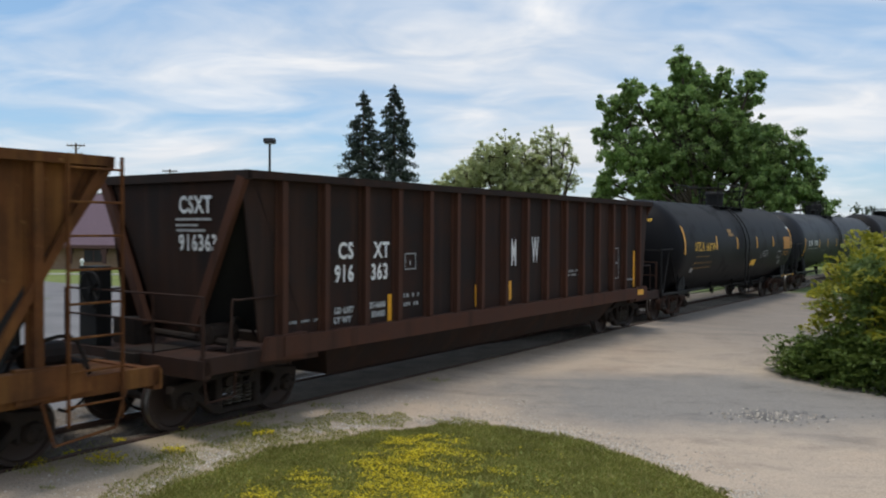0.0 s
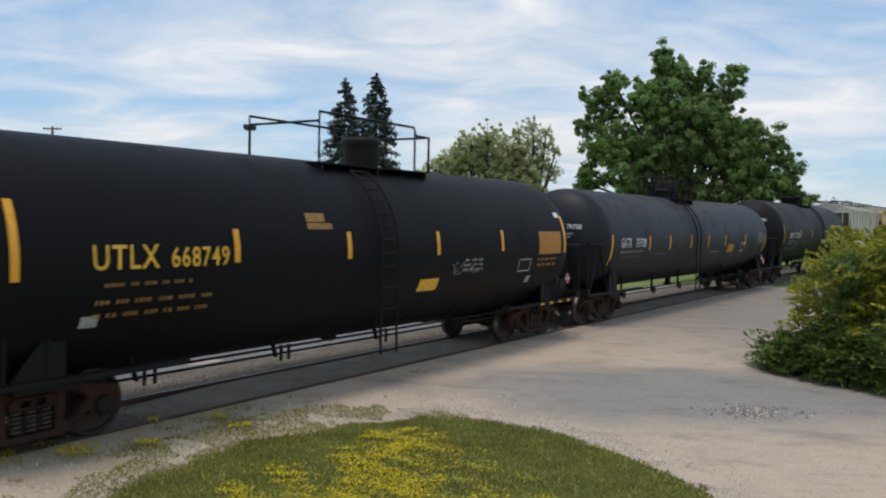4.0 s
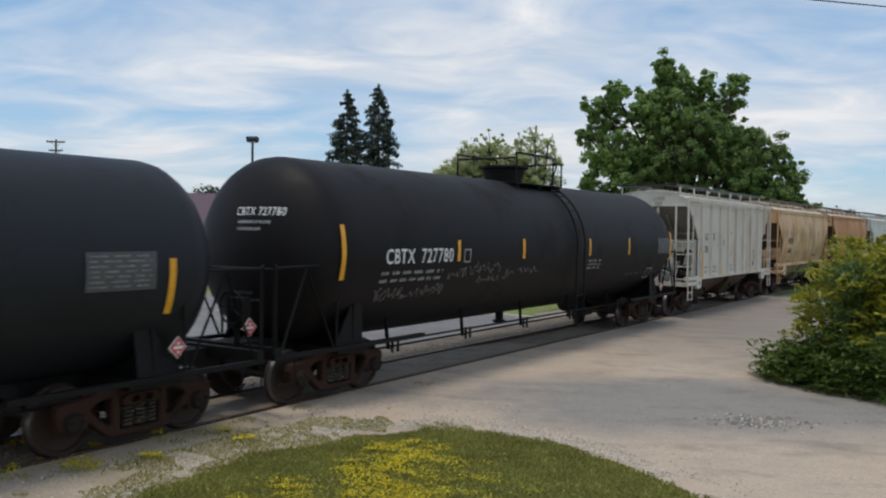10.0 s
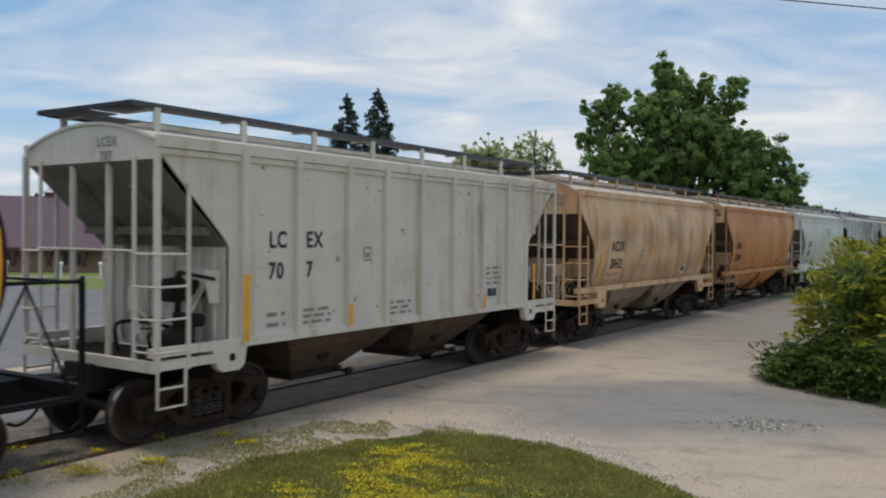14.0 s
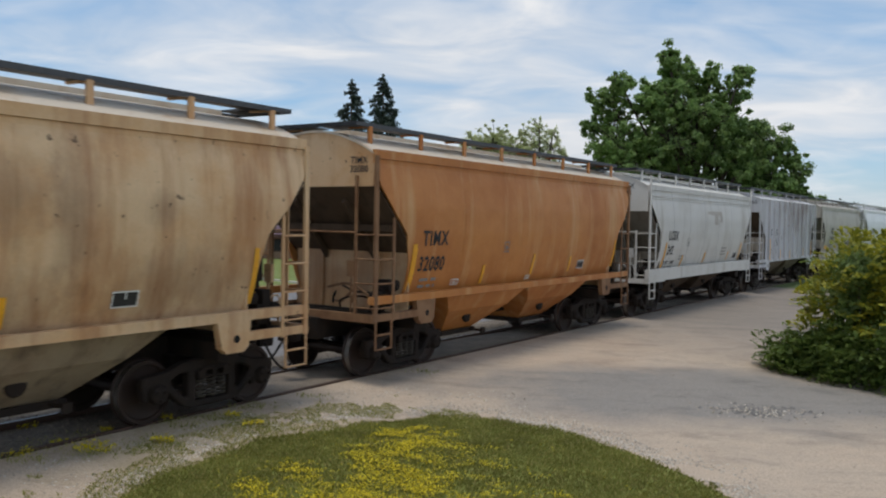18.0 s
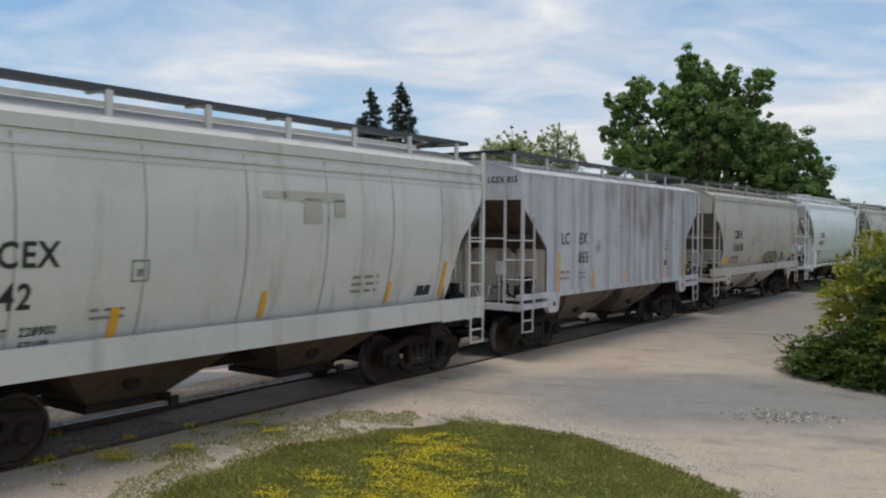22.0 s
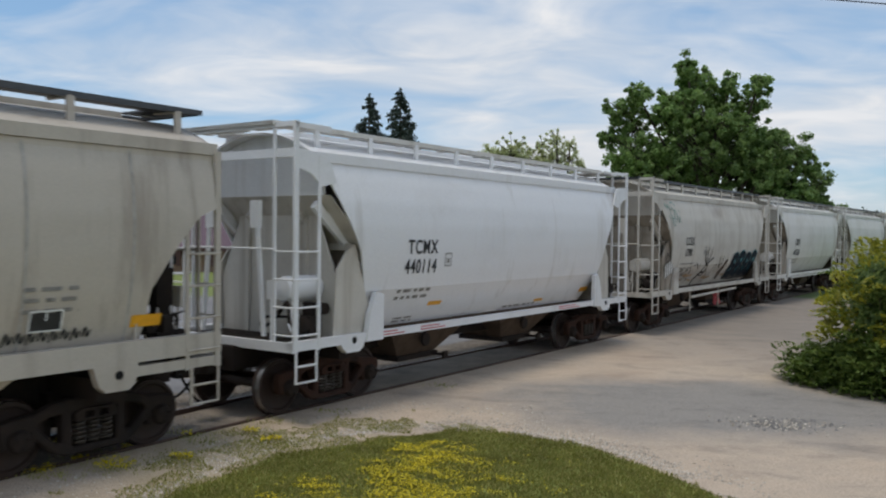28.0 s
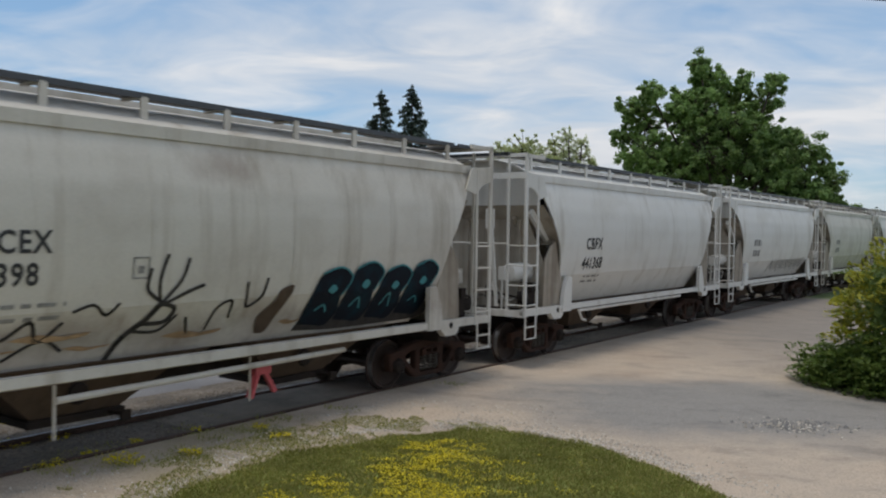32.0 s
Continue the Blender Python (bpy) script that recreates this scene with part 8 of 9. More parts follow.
M_BARK = weathered("grey_brown_bark", (0.085, 0.066, 0.050), (0.055, 0.044, 0.036), (0.04, 0.033, 0.028), 0.95, 0.5, 0.6, 0.0, 3.0)
M_LEAF = foliage("green_walnut_leaves", [(0.0, (0.125, 0.215, 0.060)), (0.5, (0.195, 0.31, 0.088)), (0.85, (0.26, 0.385, 0.115)), (1.0, (0.35, 0.46, 0.16))], 0.55, 0.5, (0.16, 0.75, 1.2))
M_WILLOW = foliage("pale_willow_leaves", [(0.0, (0.42, 0.47, 0.23)), (0.6, (0.57, 0.61, 0.33)), (1.0, (0.68, 0.70, 0.42))], 0.6, 0.6)
M_NEEDLE = foliage("blue_green_needles", [(0.0, (0.028, 0.046, 0.034)), (0.6, (0.050, 0.074, 0.056)), (1.0, (0.095, 0.125, 0.10))], 0.7, 0.2)
M_FARLEAF = foliage("hazy_far_leaves", [(0.0, (0.05, 0.072, 0.042)), (1.0, (0.095, 0.125, 0.075))], 0.7, 0.25)
M_BUSHD = foliage("bush_green_leaves", [(0.0, (0.09, 0.15, 0.034)), (0.6, (0.16, 0.235, 0.055)), (1.0, (0.25, 0.325, 0.085))], 0.5, 0.5)
M_BUSHY = foliage("bush_yellow_shoots", [(0.0, (0.20, 0.235, 0.034)), (0.5, (0.33, 0.335, 0.042)), (1.0, (0.52, 0.47, 0.055))], 0.5, 0.45)


def broad_tree(name, label, base, trunk_h, lobes, per, size, mat, seed, sub=9, shell=0.5, deep=1.6, thick=0.55, fill=0, clump=(0.25, 0.62)):
    """A trunk, limbs that reach into each lobe (x, z, radius), and leaves in clumps over the lobes."""
    rng = np.random.default_rng(seed)
    t = thing(name, label, "tree", pose(*base))
    part("trunk", Shape().tube([(0, 0, -0.1), (0.05, 0, trunk_h * 0.5), (0.15, 0.05, trunk_h)], thick, 12, thick * 0.7), M_BARK, t, smooth=True)
    limbs, pts = Shape(), []
    # lesser boughs fill the crown between the lobes
    lobes = list(lobes)
    for k in range(fill):
        a, b = lobes[int(rng.integers(len(lobes)))], lobes[int(rng.integers(len(lobes)))]
        f = rng.uniform(0.3, 0.7)
        lobes.append((a[0] + (b[0] - a[0]) * f, a[1] + (b[1] - a[1]) * f - 0.4, 1.3))
    for (x, z, r) in lobes:
        y = rng.uniform(-1, 1) * deep
        mid = (x * 0.45, y * 0.45, trunk_h + (z - trunk_h) * 0.45)
        limbs.tube(curve_pts([(0.1, 0, trunk_h - 0.4), mid, (x, y, z)], 4), 0.20, 7, 0.05)
        k_n = max(4, int(sub * r * 0.7))
        for k in range(k_n):
            d = rng.normal(0, 1, 3)
            d /= np.linalg.norm(d)
            cc = np.array([x, y, z]) + d * r * rng.uniform(0.30, 1.0) ** 0.6 * rng.choice((0.95, 1.05, 1.28))
            limbs.tube([(x, y, z), tuple(cc)], 0.045, 5, 0.012)
            cl = clump_points(rng, cc, rng.uniform(*clump), per, 0.1, 0.9)
            cl[:, 3:] = cl[:, 3:] * 0.35 + d * 0.5
            pts.append(cl)
        cl = clump_points(rng, (x, y, z), r * 0.72, int(per * r * (1.2 if z > 9 else 2.6)), 0.3)
        pts.append(cl)
    part("limb", limbs, M_BARK, t, smooth=True)
    part("crown", leaf_mesh("crown", np.concatenate(pts), size, mat, seed + 1), None, t)
    return t


broad_tree("walnut_tree", "tall full-leaved broad green tree behind the track", (18.35, 60.5, -0.3), 3.6,
           [(-2.1, 15.0, 0.75), (-0.9, 14.3, 1.0), (0.5, 13.3, 1.1), (-1.5, 13.6, 1.5), (-2.0, 12.0, 1.9), (-5.6, 13.1, 0.9), (-6.1, 12.0, 1.3), (-5.3, 11.0, 1.7), (-7.1, 10.2, 0.8), (-5.9, 9.1, 1.7), (-3.7, 11.6, 1.2), (1.1, 13.9, 0.7), (2.9, 13.9, 0.8), (2.7, 12.7, 1.2), (1.4, 12.1, 1.5),
            (0.0, 10.9, 2.2), (3.0, 10.7, 1.7), (4.9, 10.3, 0.8), (5.0, 8.9, 1.6), (6.6, 8.0, 1.1), (6.8, 6.6, 1.2), (7.7, 5.6, 0.6), (-1.8, 8.9, 2.5), (1.2, 8.4, 2.5), (3.7, 7.6, 2.1), (-5.0, 7.0, 1.8), (-7.4, 6.9, 0.55), (-6.9, 6.0, 1.1), (-3.6, 5.6, 2.0), (-1.0, 5.7, 2.2), (2.0, 5.4, 2.3), (5.0, 5.4, 2.0), (7.6, 5.0, 1.1)],
           105, 0.225, M_LEAF, 11, 34, fill=24, clump=(0.16, 0.52))
broad_tree("willow_tree", "pale green willow with thin drooping twigs", (5.0, 75.5, -0.4), 3.0,
           [(0.2, 10.4, 1.5), (-1.4, 9.8, 1.5), (-2.6, 8.4, 1.7), (-4.2, 7.6, 1.5), (-5.6, 6.6, 1.3), (0.2, 8.6, 2.2), (2.2, 9.4, 1.8), (3.6, 8.2, 1.8), (1.6, 6.2, 2.2), (-1.6, 5.8, 2.2), (4.6, 6.2, 1.4)],
           62, 0.20, M_WILLOW, 23, 48, 0.3, 1.2, 0.4, 10, (0.12, 0.5))
broad_tree("bare_topped_willow", "thin half-bare willow with fine upright branches", (9.6, 76.5, -0.4), 3.4,
           [(-1.5, 11.4, 0.7), (-0.3, 11.9, 0.8), (1.0, 11.4, 0.7), (-0.6, 10.4, 1.2), (0.9, 10.2, 1.1), (1.8, 9.6, 0.6), (-1.4, 9.4, 1.2), (0.4, 8.8, 1.4), (1.6, 7.9, 1.0), (-0.4, 7.2, 1.4)],
           30, 0.16, M_WILLOW, 31, 44, 0.3, 0.8, 0.3, 0, (0.10, 0.42))


def spruce(x, y, h, w, seed):
    rng = np.random.default_rng(seed)
    t = thing("spruce_tree", "tall dark blue-green spruce with tiered branches", "tree", pose(x, y, -0.4), "pair of spruces")
    part("trunk", Shape().tube([(0, 0, 0), (0, 0, h * 0.98)], 0.26, 8, 0.03), M_BARK, t, smooth=True)
    boughs, pts = Shape(), []
    z = 1.2
    while z < h - 0.25:
        f = 1 - z / h
        r = w * (f ** 0.72) * rng.uniform(0.8, 1.15) + 0.12
        nb = 5 + int(7 * f)
        for k in range(nb):
            a = rng.uniform(0, 2 * np.pi)
            rr = r * rng.uniform(0.6, 1.15)
            tip = (rr * math.cos(a), rr * math.sin(a), z - 0.30 * rr + 0.12 * rr * rr / max(w, 1))
            boughs.tube([(0, 0, z), (tip[0] * 0.6, tip[1] * 0.6, z - 0.22 * rr), tip], 0.035, 4, 0.01)
            m = int(20 + 52 * rr)
            q = rng.uniform(0.15, 1.05, m) ** 0.7
            base = np.stack([tip[0] * q, tip[1] * q, z + (tip[2] - z) * q], 1)
            base += rng.normal(0, 1, (m, 3)) * np.array([0.13, 0.13, 0.09]) * (0.5 + 0.6 * rr) * 0.7
            base[:, 2] -= rng.uniform(0, 0.22, m) * rr * 0.5
            pts.append(base)
        z += 0.30 + 0.26 * f
    pts.append(np.stack([rng.normal(0, 0.06, 60), rng.normal(0, 0.06, 60), rng.uniform(h - 1.3, h, 60)], 1))
    part("bough", boughs, M_BARK, t)
    part("crown", leaf_mesh("crown", np.concatenate(pts), 0.30, M_NEEDLE, seed, 0.2, 0.35, 0.20), None, t)


spruce(-6.97, 70.4, 14.9, 3.7, 41)
spruce(-4.35, 70.0, 15.3, 3.8, 42)


# woods far off, beyond the houses
def far_wood(name, x0, x1, y, h, n, seed, label):
    rng = np.random.default_rng(seed)
    pts = []
    for k in range(n):
        cx = rng.uniform(x0, x1)
        hh = h * rng.uniform(0.65, 1.0)
        for q in range(7):
            pts.append(clump_points(rng, (cx + rng.normal(0, 1.6), y + rng.normal(0, 2), hh * rng.uniform(0.35, 0.9)), hh * rng.uniform(0.12, 0.22), 70, 0.4))
    tagged(part(name, leaf_mesh(name, np.concatenate(pts), 0.55, M_FARLEAF, seed), None), label, "woods", kind="stuff")


far_wood("far_treetops", -52, -14, 124, 10.4, 12, 51, "distant treetops above the roof line")
far_wood("far_woods", 52, 130, 150, 8.2, 26, 52, "hazy distant woods along the horizon")
far_wood("far_woods_left", -120, -50, 135, 9.5, 14, 53, "distant woods behind the building")
far_wood("far_woods_middle", -14, 50, 165, 8.0, 20, 54, "distant woods behind the spruces")

# ---- the yellow-green bush beside the lot ----
def sprays(rng, bases, dirs, length, pairs, droop=0.5):
    """Feathered leaves: leaflets in pairs along a bent stalk; gives places with the way each faces."""
    b, d = np.asarray(bases, float), np.asarray(dirs, float)
    n = len(b)
    d /= np.linalg.norm(d, axis=1)[:, None]
    L = length * rng.uniform(0.6, 1.25, n)
    s = np.cross(d, np.array([0, 0, 1.0])) + rng.normal(0, 0.25, (n, 3))
    s /= np.linalg.norm(s, axis=1)[:, None]
    up = np.cross(s, d)
    out = []
    for k in range(pairs):
        f = (k + 0.5) / pairs
        w = 0.30 * math.sin(math.pi * (0.15 + 0.8 * f))
        for side in (-1, 1):
            p = b + d * (f * L)[:, None] + s * (side * w * L)[:, None] * 0.9
            p[:, 2] -= droop * f * f * L
            out.append(np.concatenate([p, up * 0.9 + d * 0.25], 1))
    return np.concatenate(out)


bush = thing("flowering_bush", "big leafy bush with yellow-green new shoots", "bush", pose(9.4, 17.6, ground_z(9.4, 17.6)))
rng = np.random.default_rng(61)
inner, tips, greens, stems = [], [], [], Shape()
for (x, y, z, r) in [(-0.55, -0.1, 2.35, 0.75), (0.35, -0.4, 2.55, 0.8), (1.3, -0.3, 2.55, 0.85), (2.5, -0.2, 2.5, 1.0), (3.9, 0, 2.4, 1.2), (-0.4, 0.4, 1.5, 1.0), (0.7, 0.2, 1.3, 1.2), (2.0, 0.3, 1.3, 1.3), (3.2, 0.2, 1.1, 1.3), (4.4, 0, 1.0, 1.4),
                     (0.2, 1.5, 1.7, 1.1), (1.4, 1.7, 1.9, 1.2), (0.0, -0.9, 1.1, 0.85), (0.9, -1.2, 1.5, 0.9), (2.0, -1.3, 1.5, 1.0), (-0.9, 0.3, 0.8, 0.8)]:
    stems.tube(curve_pts([(x * 0.4 + 0.5, y * 0.4, -0.05), (x * 0.8, y * 0.8, z * 0.5), (x, y, z)], 3), 0.035, 6, 0.012)
    inner.append(clump_points(rng, (x, y, z), r * 0.85, 2400, 0.3))
    for k in range(int(150 * r * r)):
        d = rng.normal(0, 1, 3)
        d /= np.linalg.norm(d)
        if d[2] < -0.5:
            continue
        cc = np.array([x, y, z]) + d * r * rng.uniform(0.7, 1.0)
        dd = d * 0.8 + np.array([0, 0, 0.55]) + rng.normal(0, 0.3, 3)
        lump = noise.noise((cc[0] * 1.9, cc[1] * 1.9, cc[2] * 1.9 + 7))
        (tips if cc[2] > 0.95 and lump + 0.25 * (cc[2] - 1.5) > -0.28 else greens).append((cc, dd))
# feathery weeds at its foot, spreading over the lot's edge
for k in range(1000):
    f = rng.uniform(0, 1)
    x, y = -1.7 + 1.5 * f + rng.uniform(-0.35, 0.35), 1.2 - 2.4 * f + rng.uniform(-0.6, 0.6)
    z = rng.uniform(0.05, 0.80 + 0.55 * f) * rng.uniform(0.5, 1.0)
    greens.append((np.array([x, y, z]), np.array([-0.55, -0.45, 0.6]) + rng.normal(0, 0.35, 3)))
for k in range(160):
    x = rng.uniform(-0.3, 3.5)
    greens.append((np.array([x, -1.5 - 0.25 * x + rng.normal(0, 0.2), rng.uniform(0.05, 0.6)]), np.array([-0.2, -0.6, 0.5]) + rng.normal(0, 0.35, 3)))
part("stem", stems, M_BARK, bush)
part("foliage", leaf_mesh("foliage", np.concatenate(inner + [sprays(rng, [g[0] for g in greens], [g[1] for g in greens], 0.50, 11)]), 0.115, M_BUSHD, 62, width=0.20, spread=0.45), None, bush, "green feathery leaves")
part("new_growth", leaf_mesh("new_growth", sprays(rng, [g[0] for g in tips], [g[1] for g in tips], 0.36, 8, 0.35), 0.135, M_BUSHY, 63, width=0.30, spread=0.5), None, bush, "yellow-green shoots")

# ---- the lawn, its flowers, weeds and stones ----
m, nt, bs = material("lawn_soil_and_thatch")
v = where(nt)
nt.links.new(ramp(nt, noise_node(nt, v, 1.4, 6, 0.7), [(0.3, (0.17, 0.205, 0.045)), (0.6, (0.23, 0.255, 0.062)), (0.8, (0.30, 0.285, 0.095))]), bs.inputs["Base Color"])
bs.inputs["Roughness"].default_value = 0.95
bump(nt, bs, noise_node(nt, v, 60, 4, 0.7), 0.6, 0.02)


def lawn_z(x, y):
    f = min(max(lawn_in(x, y), 0), 0.7) / 0.7
    return ground_z(x, y) + 0.012 + 0.12 * (1 - (1 - f) ** 2)


sh = Shape()
ys = list(np.arange(-14, 7, 1.0)) + list(np.arange(7, 13.9, 0.2))
rows_ = []
cols = 34
for y in ys:
    xs = [x for x in np.arange(-3.9, 4.2, 0.04) if lawn_in(x, y) > 0]
    if len(xs) < 2:
        continue
    rows_.append([(xs[0] + (xs[-1] - xs[0]) * k / cols, y) for k in range(cols + 1)])
for r in rows_:
    sh.v += [(x, y, lawn_z(x, y)) for x, y in r]
sh.f = [(j * (cols + 1) + i, j * (cols + 1) + i + 1, (j + 1) * (cols + 1) + i + 1, (j + 1) * (cols + 1) + i) for j in range(len(rows_) - 1) for i in range(cols)]
tagged(part("lawn", sh, m, smooth=True), "rounded patch of mown lawn at the edge of the lot", "lawn", kind="structure")


def blades(name, spots, h, w, mat, seed, label, cat):
    """Grass blades: one thin bent triangle pair each."""
    rng = np.random.default_rng(seed)
    p = np.asarray(spots, float)
    n = len(p)
    a = rng.uniform(0, 2 * np.pi, n)
    lean = rng.uniform(0.25, 1.1, n)
    H = h * rng.uniform(0.5, 1.25, n)
    d = np.stack([np.cos(a), np.sin(a), np.zeros(n)], 1)
    s = np.stack([-np.sin(a), np.cos(a), np.zeros(n)], 1) * (w * rng.uniform(0.7, 1.3, n))[:, None]
    up = np.array([0, 0, 1.0])
    mid = p + d * (lean * H * 0.35)[:, None] + up * (H * 0.6)[:, None]
    tip = p + d * (lean * H)[:, None] + up * H[:, None]
    v = np.stack([p - s, p + s, mid + s * 0.7, tip, mid - s * 0.7], 1).reshape(-1, 3)
    me = bpy.data.meshes.new(name)
    me.from_pydata(v.tolist(), [], np.arange(5 * n).reshape(-1, 5).tolist())
    me.materials.append(mat)
    return tagged(part(name, me, None), label, cat, kind="stuff")


M_BLADE = foliage("lawn_blades", [(0.0, (0.18, 0.195, 0.042)), (0.5, (0.27, 0.275, 0.066)), (0.85, (0.375, 0.355, 0.11)), (1.0, (0.52, 0.43, 0.19))], 0.6, 0.5, (1.1, 0.78, 1.2))
M_WEED = foliage("verge_weed_blades", [(0.0, (0.22, 0.24, 0.06)), (0.6, (0.34, 0.345, 0.11)), (1.0, (0.48, 0.42, 0.19))], 0.7, 0.5)
M_PETAL = foliage("yellow_petals", [(0.0, (0.52, 0.41, 0.008)), (0.6, (0.66, 0.54, 0.012)), (1.0, (0.80, 0.68, 0.025))], 0.6, 0.3)
rng = np.random.default_rng(71)
spots = []
while len(spots) < 60000:
    x, y = rng.uniform(-3.7, 3.9), rng.uniform(8.6, 13.9)
    f = lawn_in(x, y)
    tuft = noise.noise((x * 2.2, y * 2.2, 0))
    if f > 0.03 or (f > 0.0 and rng.uniform() < 0.6) or (f > -0.03 and tuft > 0.05 and rng.uniform() < 0.35):
        spots.append((x, y, (lawn_z(x, y) if f > 0 else ground_z(x, y)) - 0.005))
blades("lawn_grass", spots, 0.045, 0.006, M_BLADE, 72, "short mown green grass", "grass")
# weeds in the verge between lawn and track
weeds = []
for (x, y) in [(-5.86, 12.07), (-6.3, 11.6), (-4.9, 11.2), (-4.3, 10.7), (-3.9, 12.3), (-3.0, 12.6), (-5.2, 10.4), (-2.6, 12.2), (-7.0, 13.0), (-3.6, 11.2)]:
    for q in range(420):
        px, py = x + rng.normal(0, 0.22), y + rng.normal(0, 0.16)
        weeds.append((px, py, ground_z(px, py)))
for k in range(110000):
    x, y = rng.uniform(-7.5, 1.2), rng.uniform(8.6, 14.6)
    f = lawn_in(x, y)
    d, s = off_track(x, y)
    if f > 0.0 or d < 1.55 or f < -0.75:
        continue
    near = max(0.0, 1 + f / 0.55) if x < -0.6 else max(0.0, 1 + f / 0.07)
    tuft = noise.noise((x * 1.3, y * 1.3, 4)) + 0.6 * noise.noise((x * 4.1, y * 4.1, 9))
    if tuft > 0.42 - 0.75 * near:
        weeds.append((x, y, ground_z(x, y)))
blades("verge_weeds", weeds, 0.026, 0.007, M_WEED, 73, "sparse weeds in the gravel beside the lawn", "weeds")
trackweeds = []
for k in range(46):
    x, y, _ = on_track(rng.uniform(-14, 0), rng.choice([-0.3, 0.1, 1.2, 0.4]) + rng.normal(0, 0.15))
    for q in range(40):
        px, py = x + rng.normal(0, 0.16), y + rng.normal(0, 0.10)
        trackweeds.append((px, py, ground_z(px, py) + 0.02))
blades("track_weeds", trackweeds, 0.05, 0.007, M_WEED, 74, "weeds growing between the rails", "weeds")


def petals(name, spots, size, seed, label):
    return tagged(part(name, leaf_mesh(name, np.asarray(spots), size, M_PETAL, seed, 0.7), None), label, "flowers", kind="stuff")


fl = []
while len(fl) < 11000:
    x, y = rng.uniform(-2.2, 1.6), rng.uniform(8.7, 12.2)
    f = (12.1 - y) / 2.6
    mid, half_w = -0.12 - 0.42 * f, 0.45 + 1.55 * f
    core = 1 - abs(x - mid) / half_w
    if core < 0 or f < 0:
        continue
    # the flowers stand in long flat drifts
    drift = 0.75 * noise.noise((x * 2.1 + 0.5 * y, y * 5.2, 2)) + 0.55 * noise.noise((x * 6.5, y * 9.0, 5))
    if drift > 0.36 - 0.42 * core and rng.uniform() < 0.25 + 0.5 * core:
        for q in range(4):
            px, py = x + rng.normal(0, 0.06), y + rng.normal(0, 0.045)
            fl.append((px, py, lawn_z(px, py) + rng.uniform(0.035, 0.062)))
for k in range(700):
    x, y = rng.uniform(-2.8, 3.0), rng.uniform(8.7, 12.6)
    if lawn_in(x, y) > 0.08 and noise.noise((x * 1.2, y * 1.2, 8)) > 0.05:
        fl.append((x, y, lawn_z(x, y) + 0.045))
petals("lawn_flowers", fl, 0.025, 75, "patch of small yellow flowers in the lawn")
fl = []
for (x, y, r) in [(-5.86, 12.07, 0.16), (-6.3, 11.6, 0.22), (-4.9, 11.2, 0.14), (-4.3, 10.7, 0.2), (-3.9, 12.3, 0.08), (-3.0, 12.6, 0.10), (-5.2, 10.4, 0.2), (-4.6, 11.9, 0.08), (-2.6, 12.2, 0.12), (-7.0, 13.0, 0.14), (-3.6, 11.2, 0.12)]:
    for q in range(int(800 * r)):
        a, rr = rng.uniform(0, 6.28), r * math.sqrt(rng.uniform())
        px, py = x + rr * math.cos(a) * 1.4, y + rr * math.sin(a)
        fl.append((px, py, ground_z(px, py) + rng.uniform(0.03, 0.09)))
petals("verge_flowers", fl, 0.042, 76, "yellow flower tufts in the gravel verge")

m, nt, bs = material("loose_stones")
g = nt.nodes.new("ShaderNodeNewGeometry")
nt.links.new(ramp(nt, g.outputs["Random Per Island"], [(0.0, (0.28, 0.25, 0.21)), (0.5, (0.44, 0.39, 0.325)), (1.0, (0.60, 0.55, 0.47))]), bs.inputs["Base Color"])
bs.inputs["Roughness"].default_value = 0.95


M_LOOSE = m
M_LOTSTONE = plain("dusty_lot_stone", (0.33, 0.29, 0.245), 0.95, 0.0, 0.4, 7.0)
M_BROKEN = plain("broken_asphalt_lumps", (0.20, 0.19, 0.18), 0.95, 0.0, 0.3, 12.0)
M_OLDSTONE = plain("sooty_ballast_stone", (0.205, 0.172, 0.138), 0.95, 0.0, 0.5, 9.0)


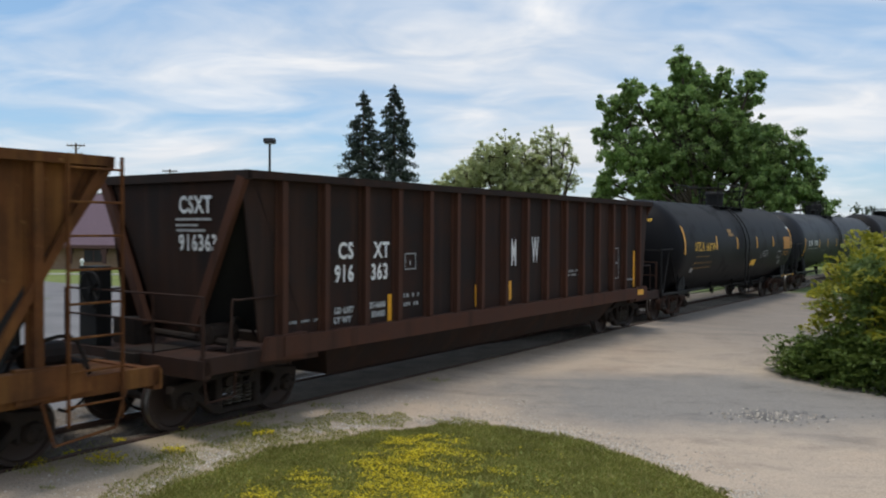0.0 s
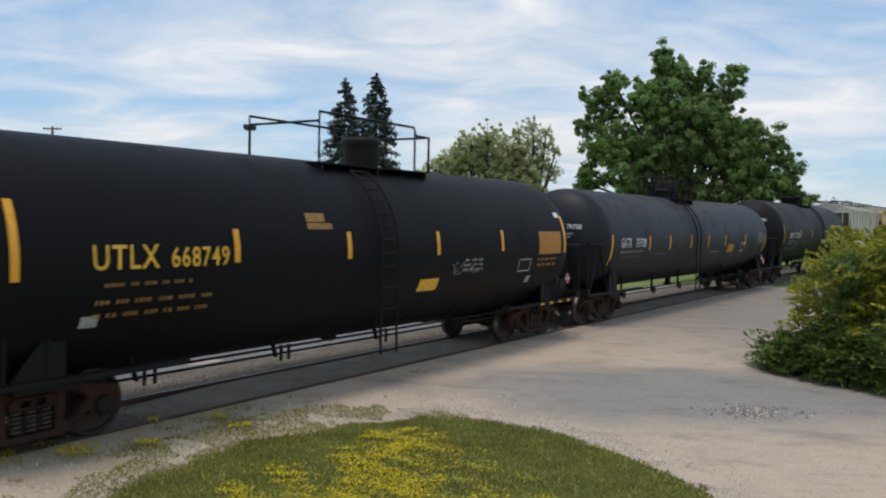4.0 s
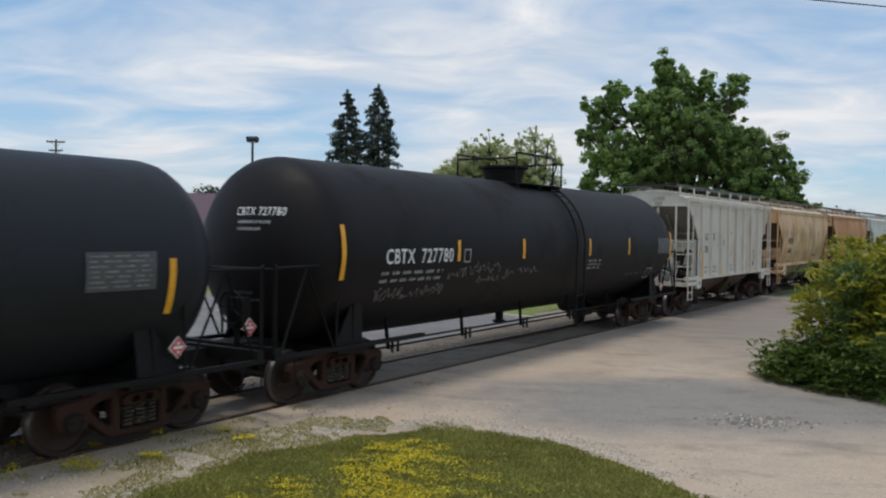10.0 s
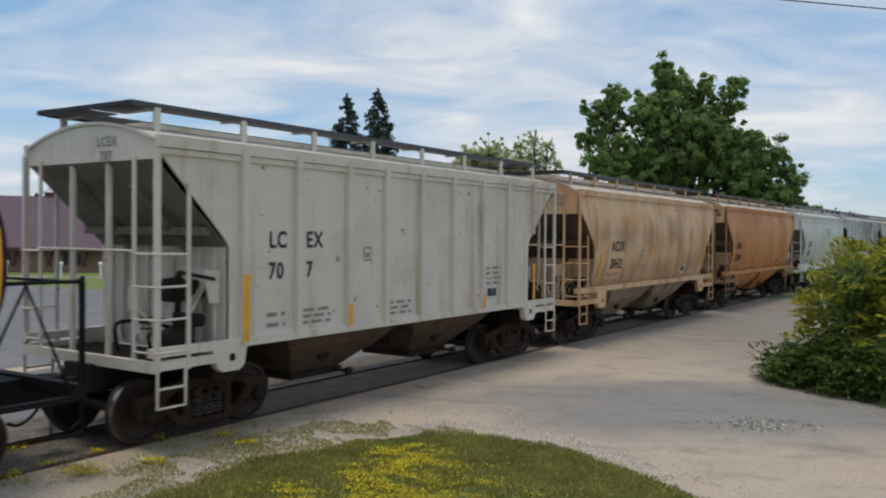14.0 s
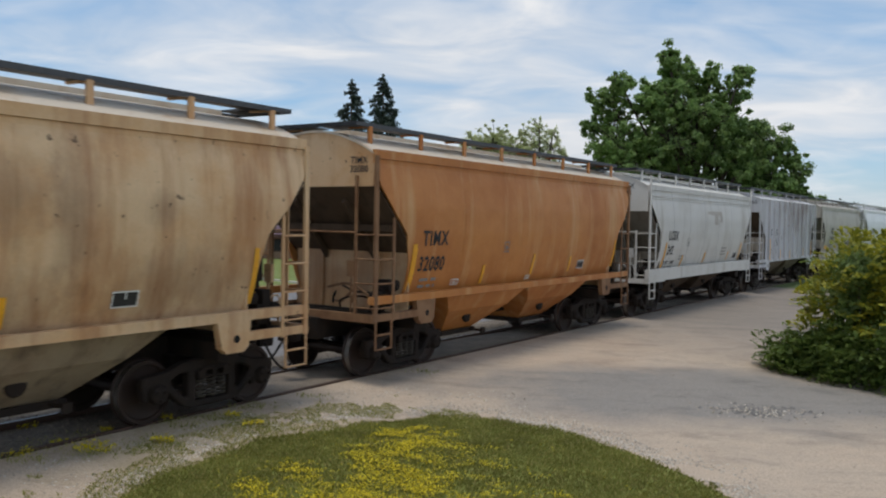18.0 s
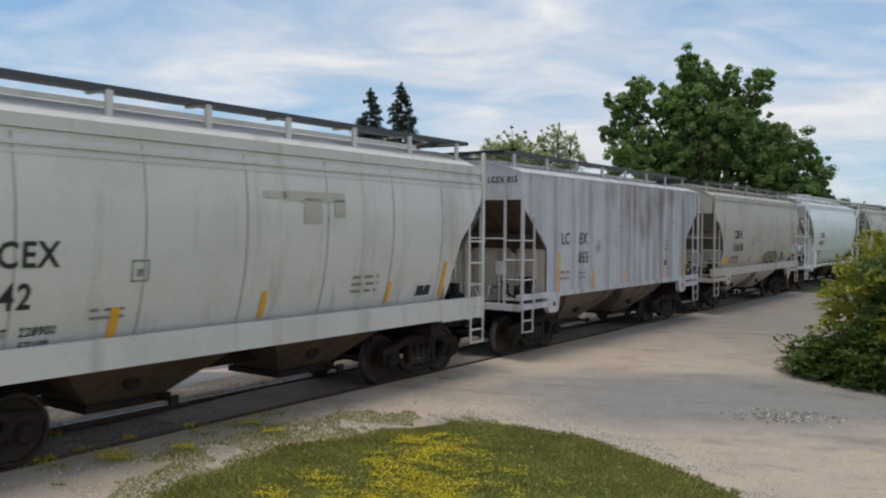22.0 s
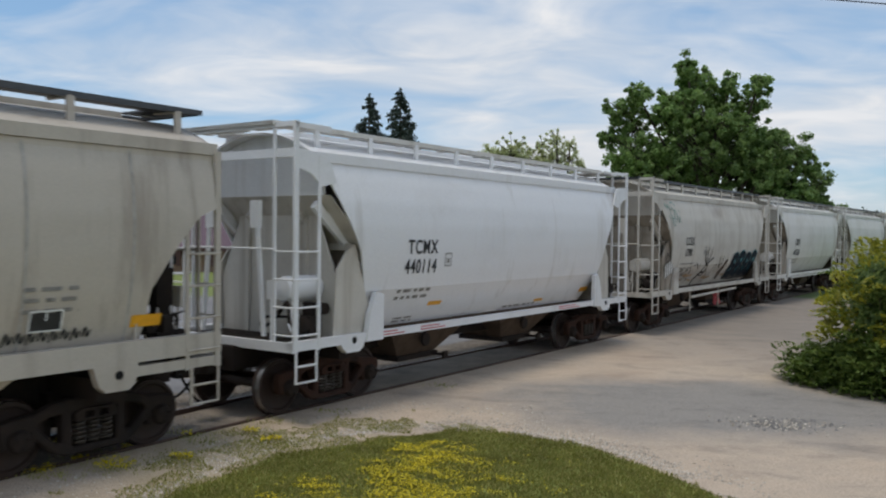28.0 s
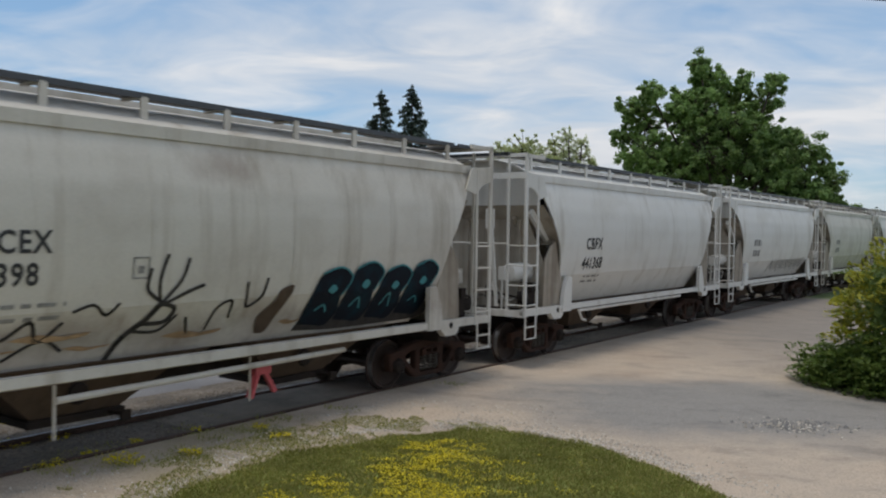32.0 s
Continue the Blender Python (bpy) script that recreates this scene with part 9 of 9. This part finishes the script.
def stones(name, spots, size, seed, label, mat=None):
    rng = np.random.default_rng(seed)
    verts, faces = [], []
    for (x, y, z) in spots:
        r = size * rng.uniform(0.4, 1.4)
        q = rng.uniform(0.6, 1.3, 6) * r
        n0 = len(verts)
        a = rng.uniform(0, 6.28)
        ca, sa = math.cos(a), math.sin(a)
        for dx_, dy_, dz_ in ((q[0], 0, 0), (0, q[1], 0), (-q[2], 0, 0), (0, -q[3], 0), (0, 0, q[4] * 0.7), (0, 0, -q[5] * 0.4)):
            verts.append((x + dx_ * ca - dy_ * sa, y + dx_ * sa + dy_ * ca, z + dz_ + r * 0.1))
        faces += [(n0 + i, n0 + (i + 1) % 4, n0 + 4) for i in range(4)] + [(n0 + (i + 1) % 4, n0 + i, n0 + 5) for i in range(4)]
    me = bpy.data.meshes.new(name)
    me.from_pydata(verts, [], faces)
    me.materials.append(mat or M_LOOSE)
    tagged(part(name, me, None), label, "stones", kind="stuff")


st = []
for k in range(13000):
    if k % 2 == 0:
        a = rng.uniform(0.1, math.pi - 0.1)
        f = 1.01 + abs(rng.normal(0, 0.085))
        x, y = 0.10 + 3.54 * f * math.cos(a), 8.3 + 4.78 * f * math.sin(a)
    else:
        x, y = rng.uniform(-7.5, 1.6), rng.uniform(9.4, 15.2)
    d, s = off_track(x, y)
    if lawn_in(x, y) < 0.0 and d > 1.3 and noise.noise((x * 1.1, y * 1.1, 12)) > -0.25:
        st.append((x, y, ground_z(x, y)))
stones("verge_gravel", st, 0.017, 81, "loose pale gravel round the lawn's edge")
st = []
for k in range(2200):
    x, y = rng.uniform(-2, 12), rng.uniform(11, 24)
    if lawn_in(x, y) < 0 and off_track(x, y)[0] > 1.5 and noise.noise((x * 0.45, y * 0.6, 3)) > 0.0:
        st.append((x, y, ground_z(x, y)))
stones("loose_gravel", st, 0.014, 84, "loose gravel stones scattered over the lot", M_LOTSTONE)
brk = []
for k in range(520):
    a, r = rng.uniform(0, 6.28), abs(rng.normal(0, 0.40))
    x, y = 5.62 + 1.25 * r * math.cos(a), 14.28 + 0.7 * r * math.sin(a)
    brk.append((x, y, ground_z(x, y)))
stones("broken_asphalt", brk[::2], 0.030, 83, "broken dark asphalt lumps in a worn patch", M_BROKEN)
stones("broken_gravel", brk[1::2], 0.026, 85, "pale gravel lumps in a worn patch")
bal = []
for k in range(6000):
    x, y, _ = on_track(rng.uniform(-13, 14), rng.uniform(-1.9, 0.72))
    bal.append((x, y, ground_z(x, y) + 0.03))
stones("ballast_stones", bal, 0.026, 82, "dirty ballast stones between the rails", M_OLDSTONE)


# ---- what moves ----
def motions():
    for car, c, half in CARS:
        walk(car, [(k / 2, car_pose(c, half, k / 2)) for k in range(65)])
    for ob, x in WHEELSETS:
        rows = []
        for k in range(321):
            t = k / 10
            rows.append((t, pose(x, 0, WHEEL_R, 0, -math.degrees(travelled(t) / WHEEL_R), 0)))
        walk(ob, rows)


motions()
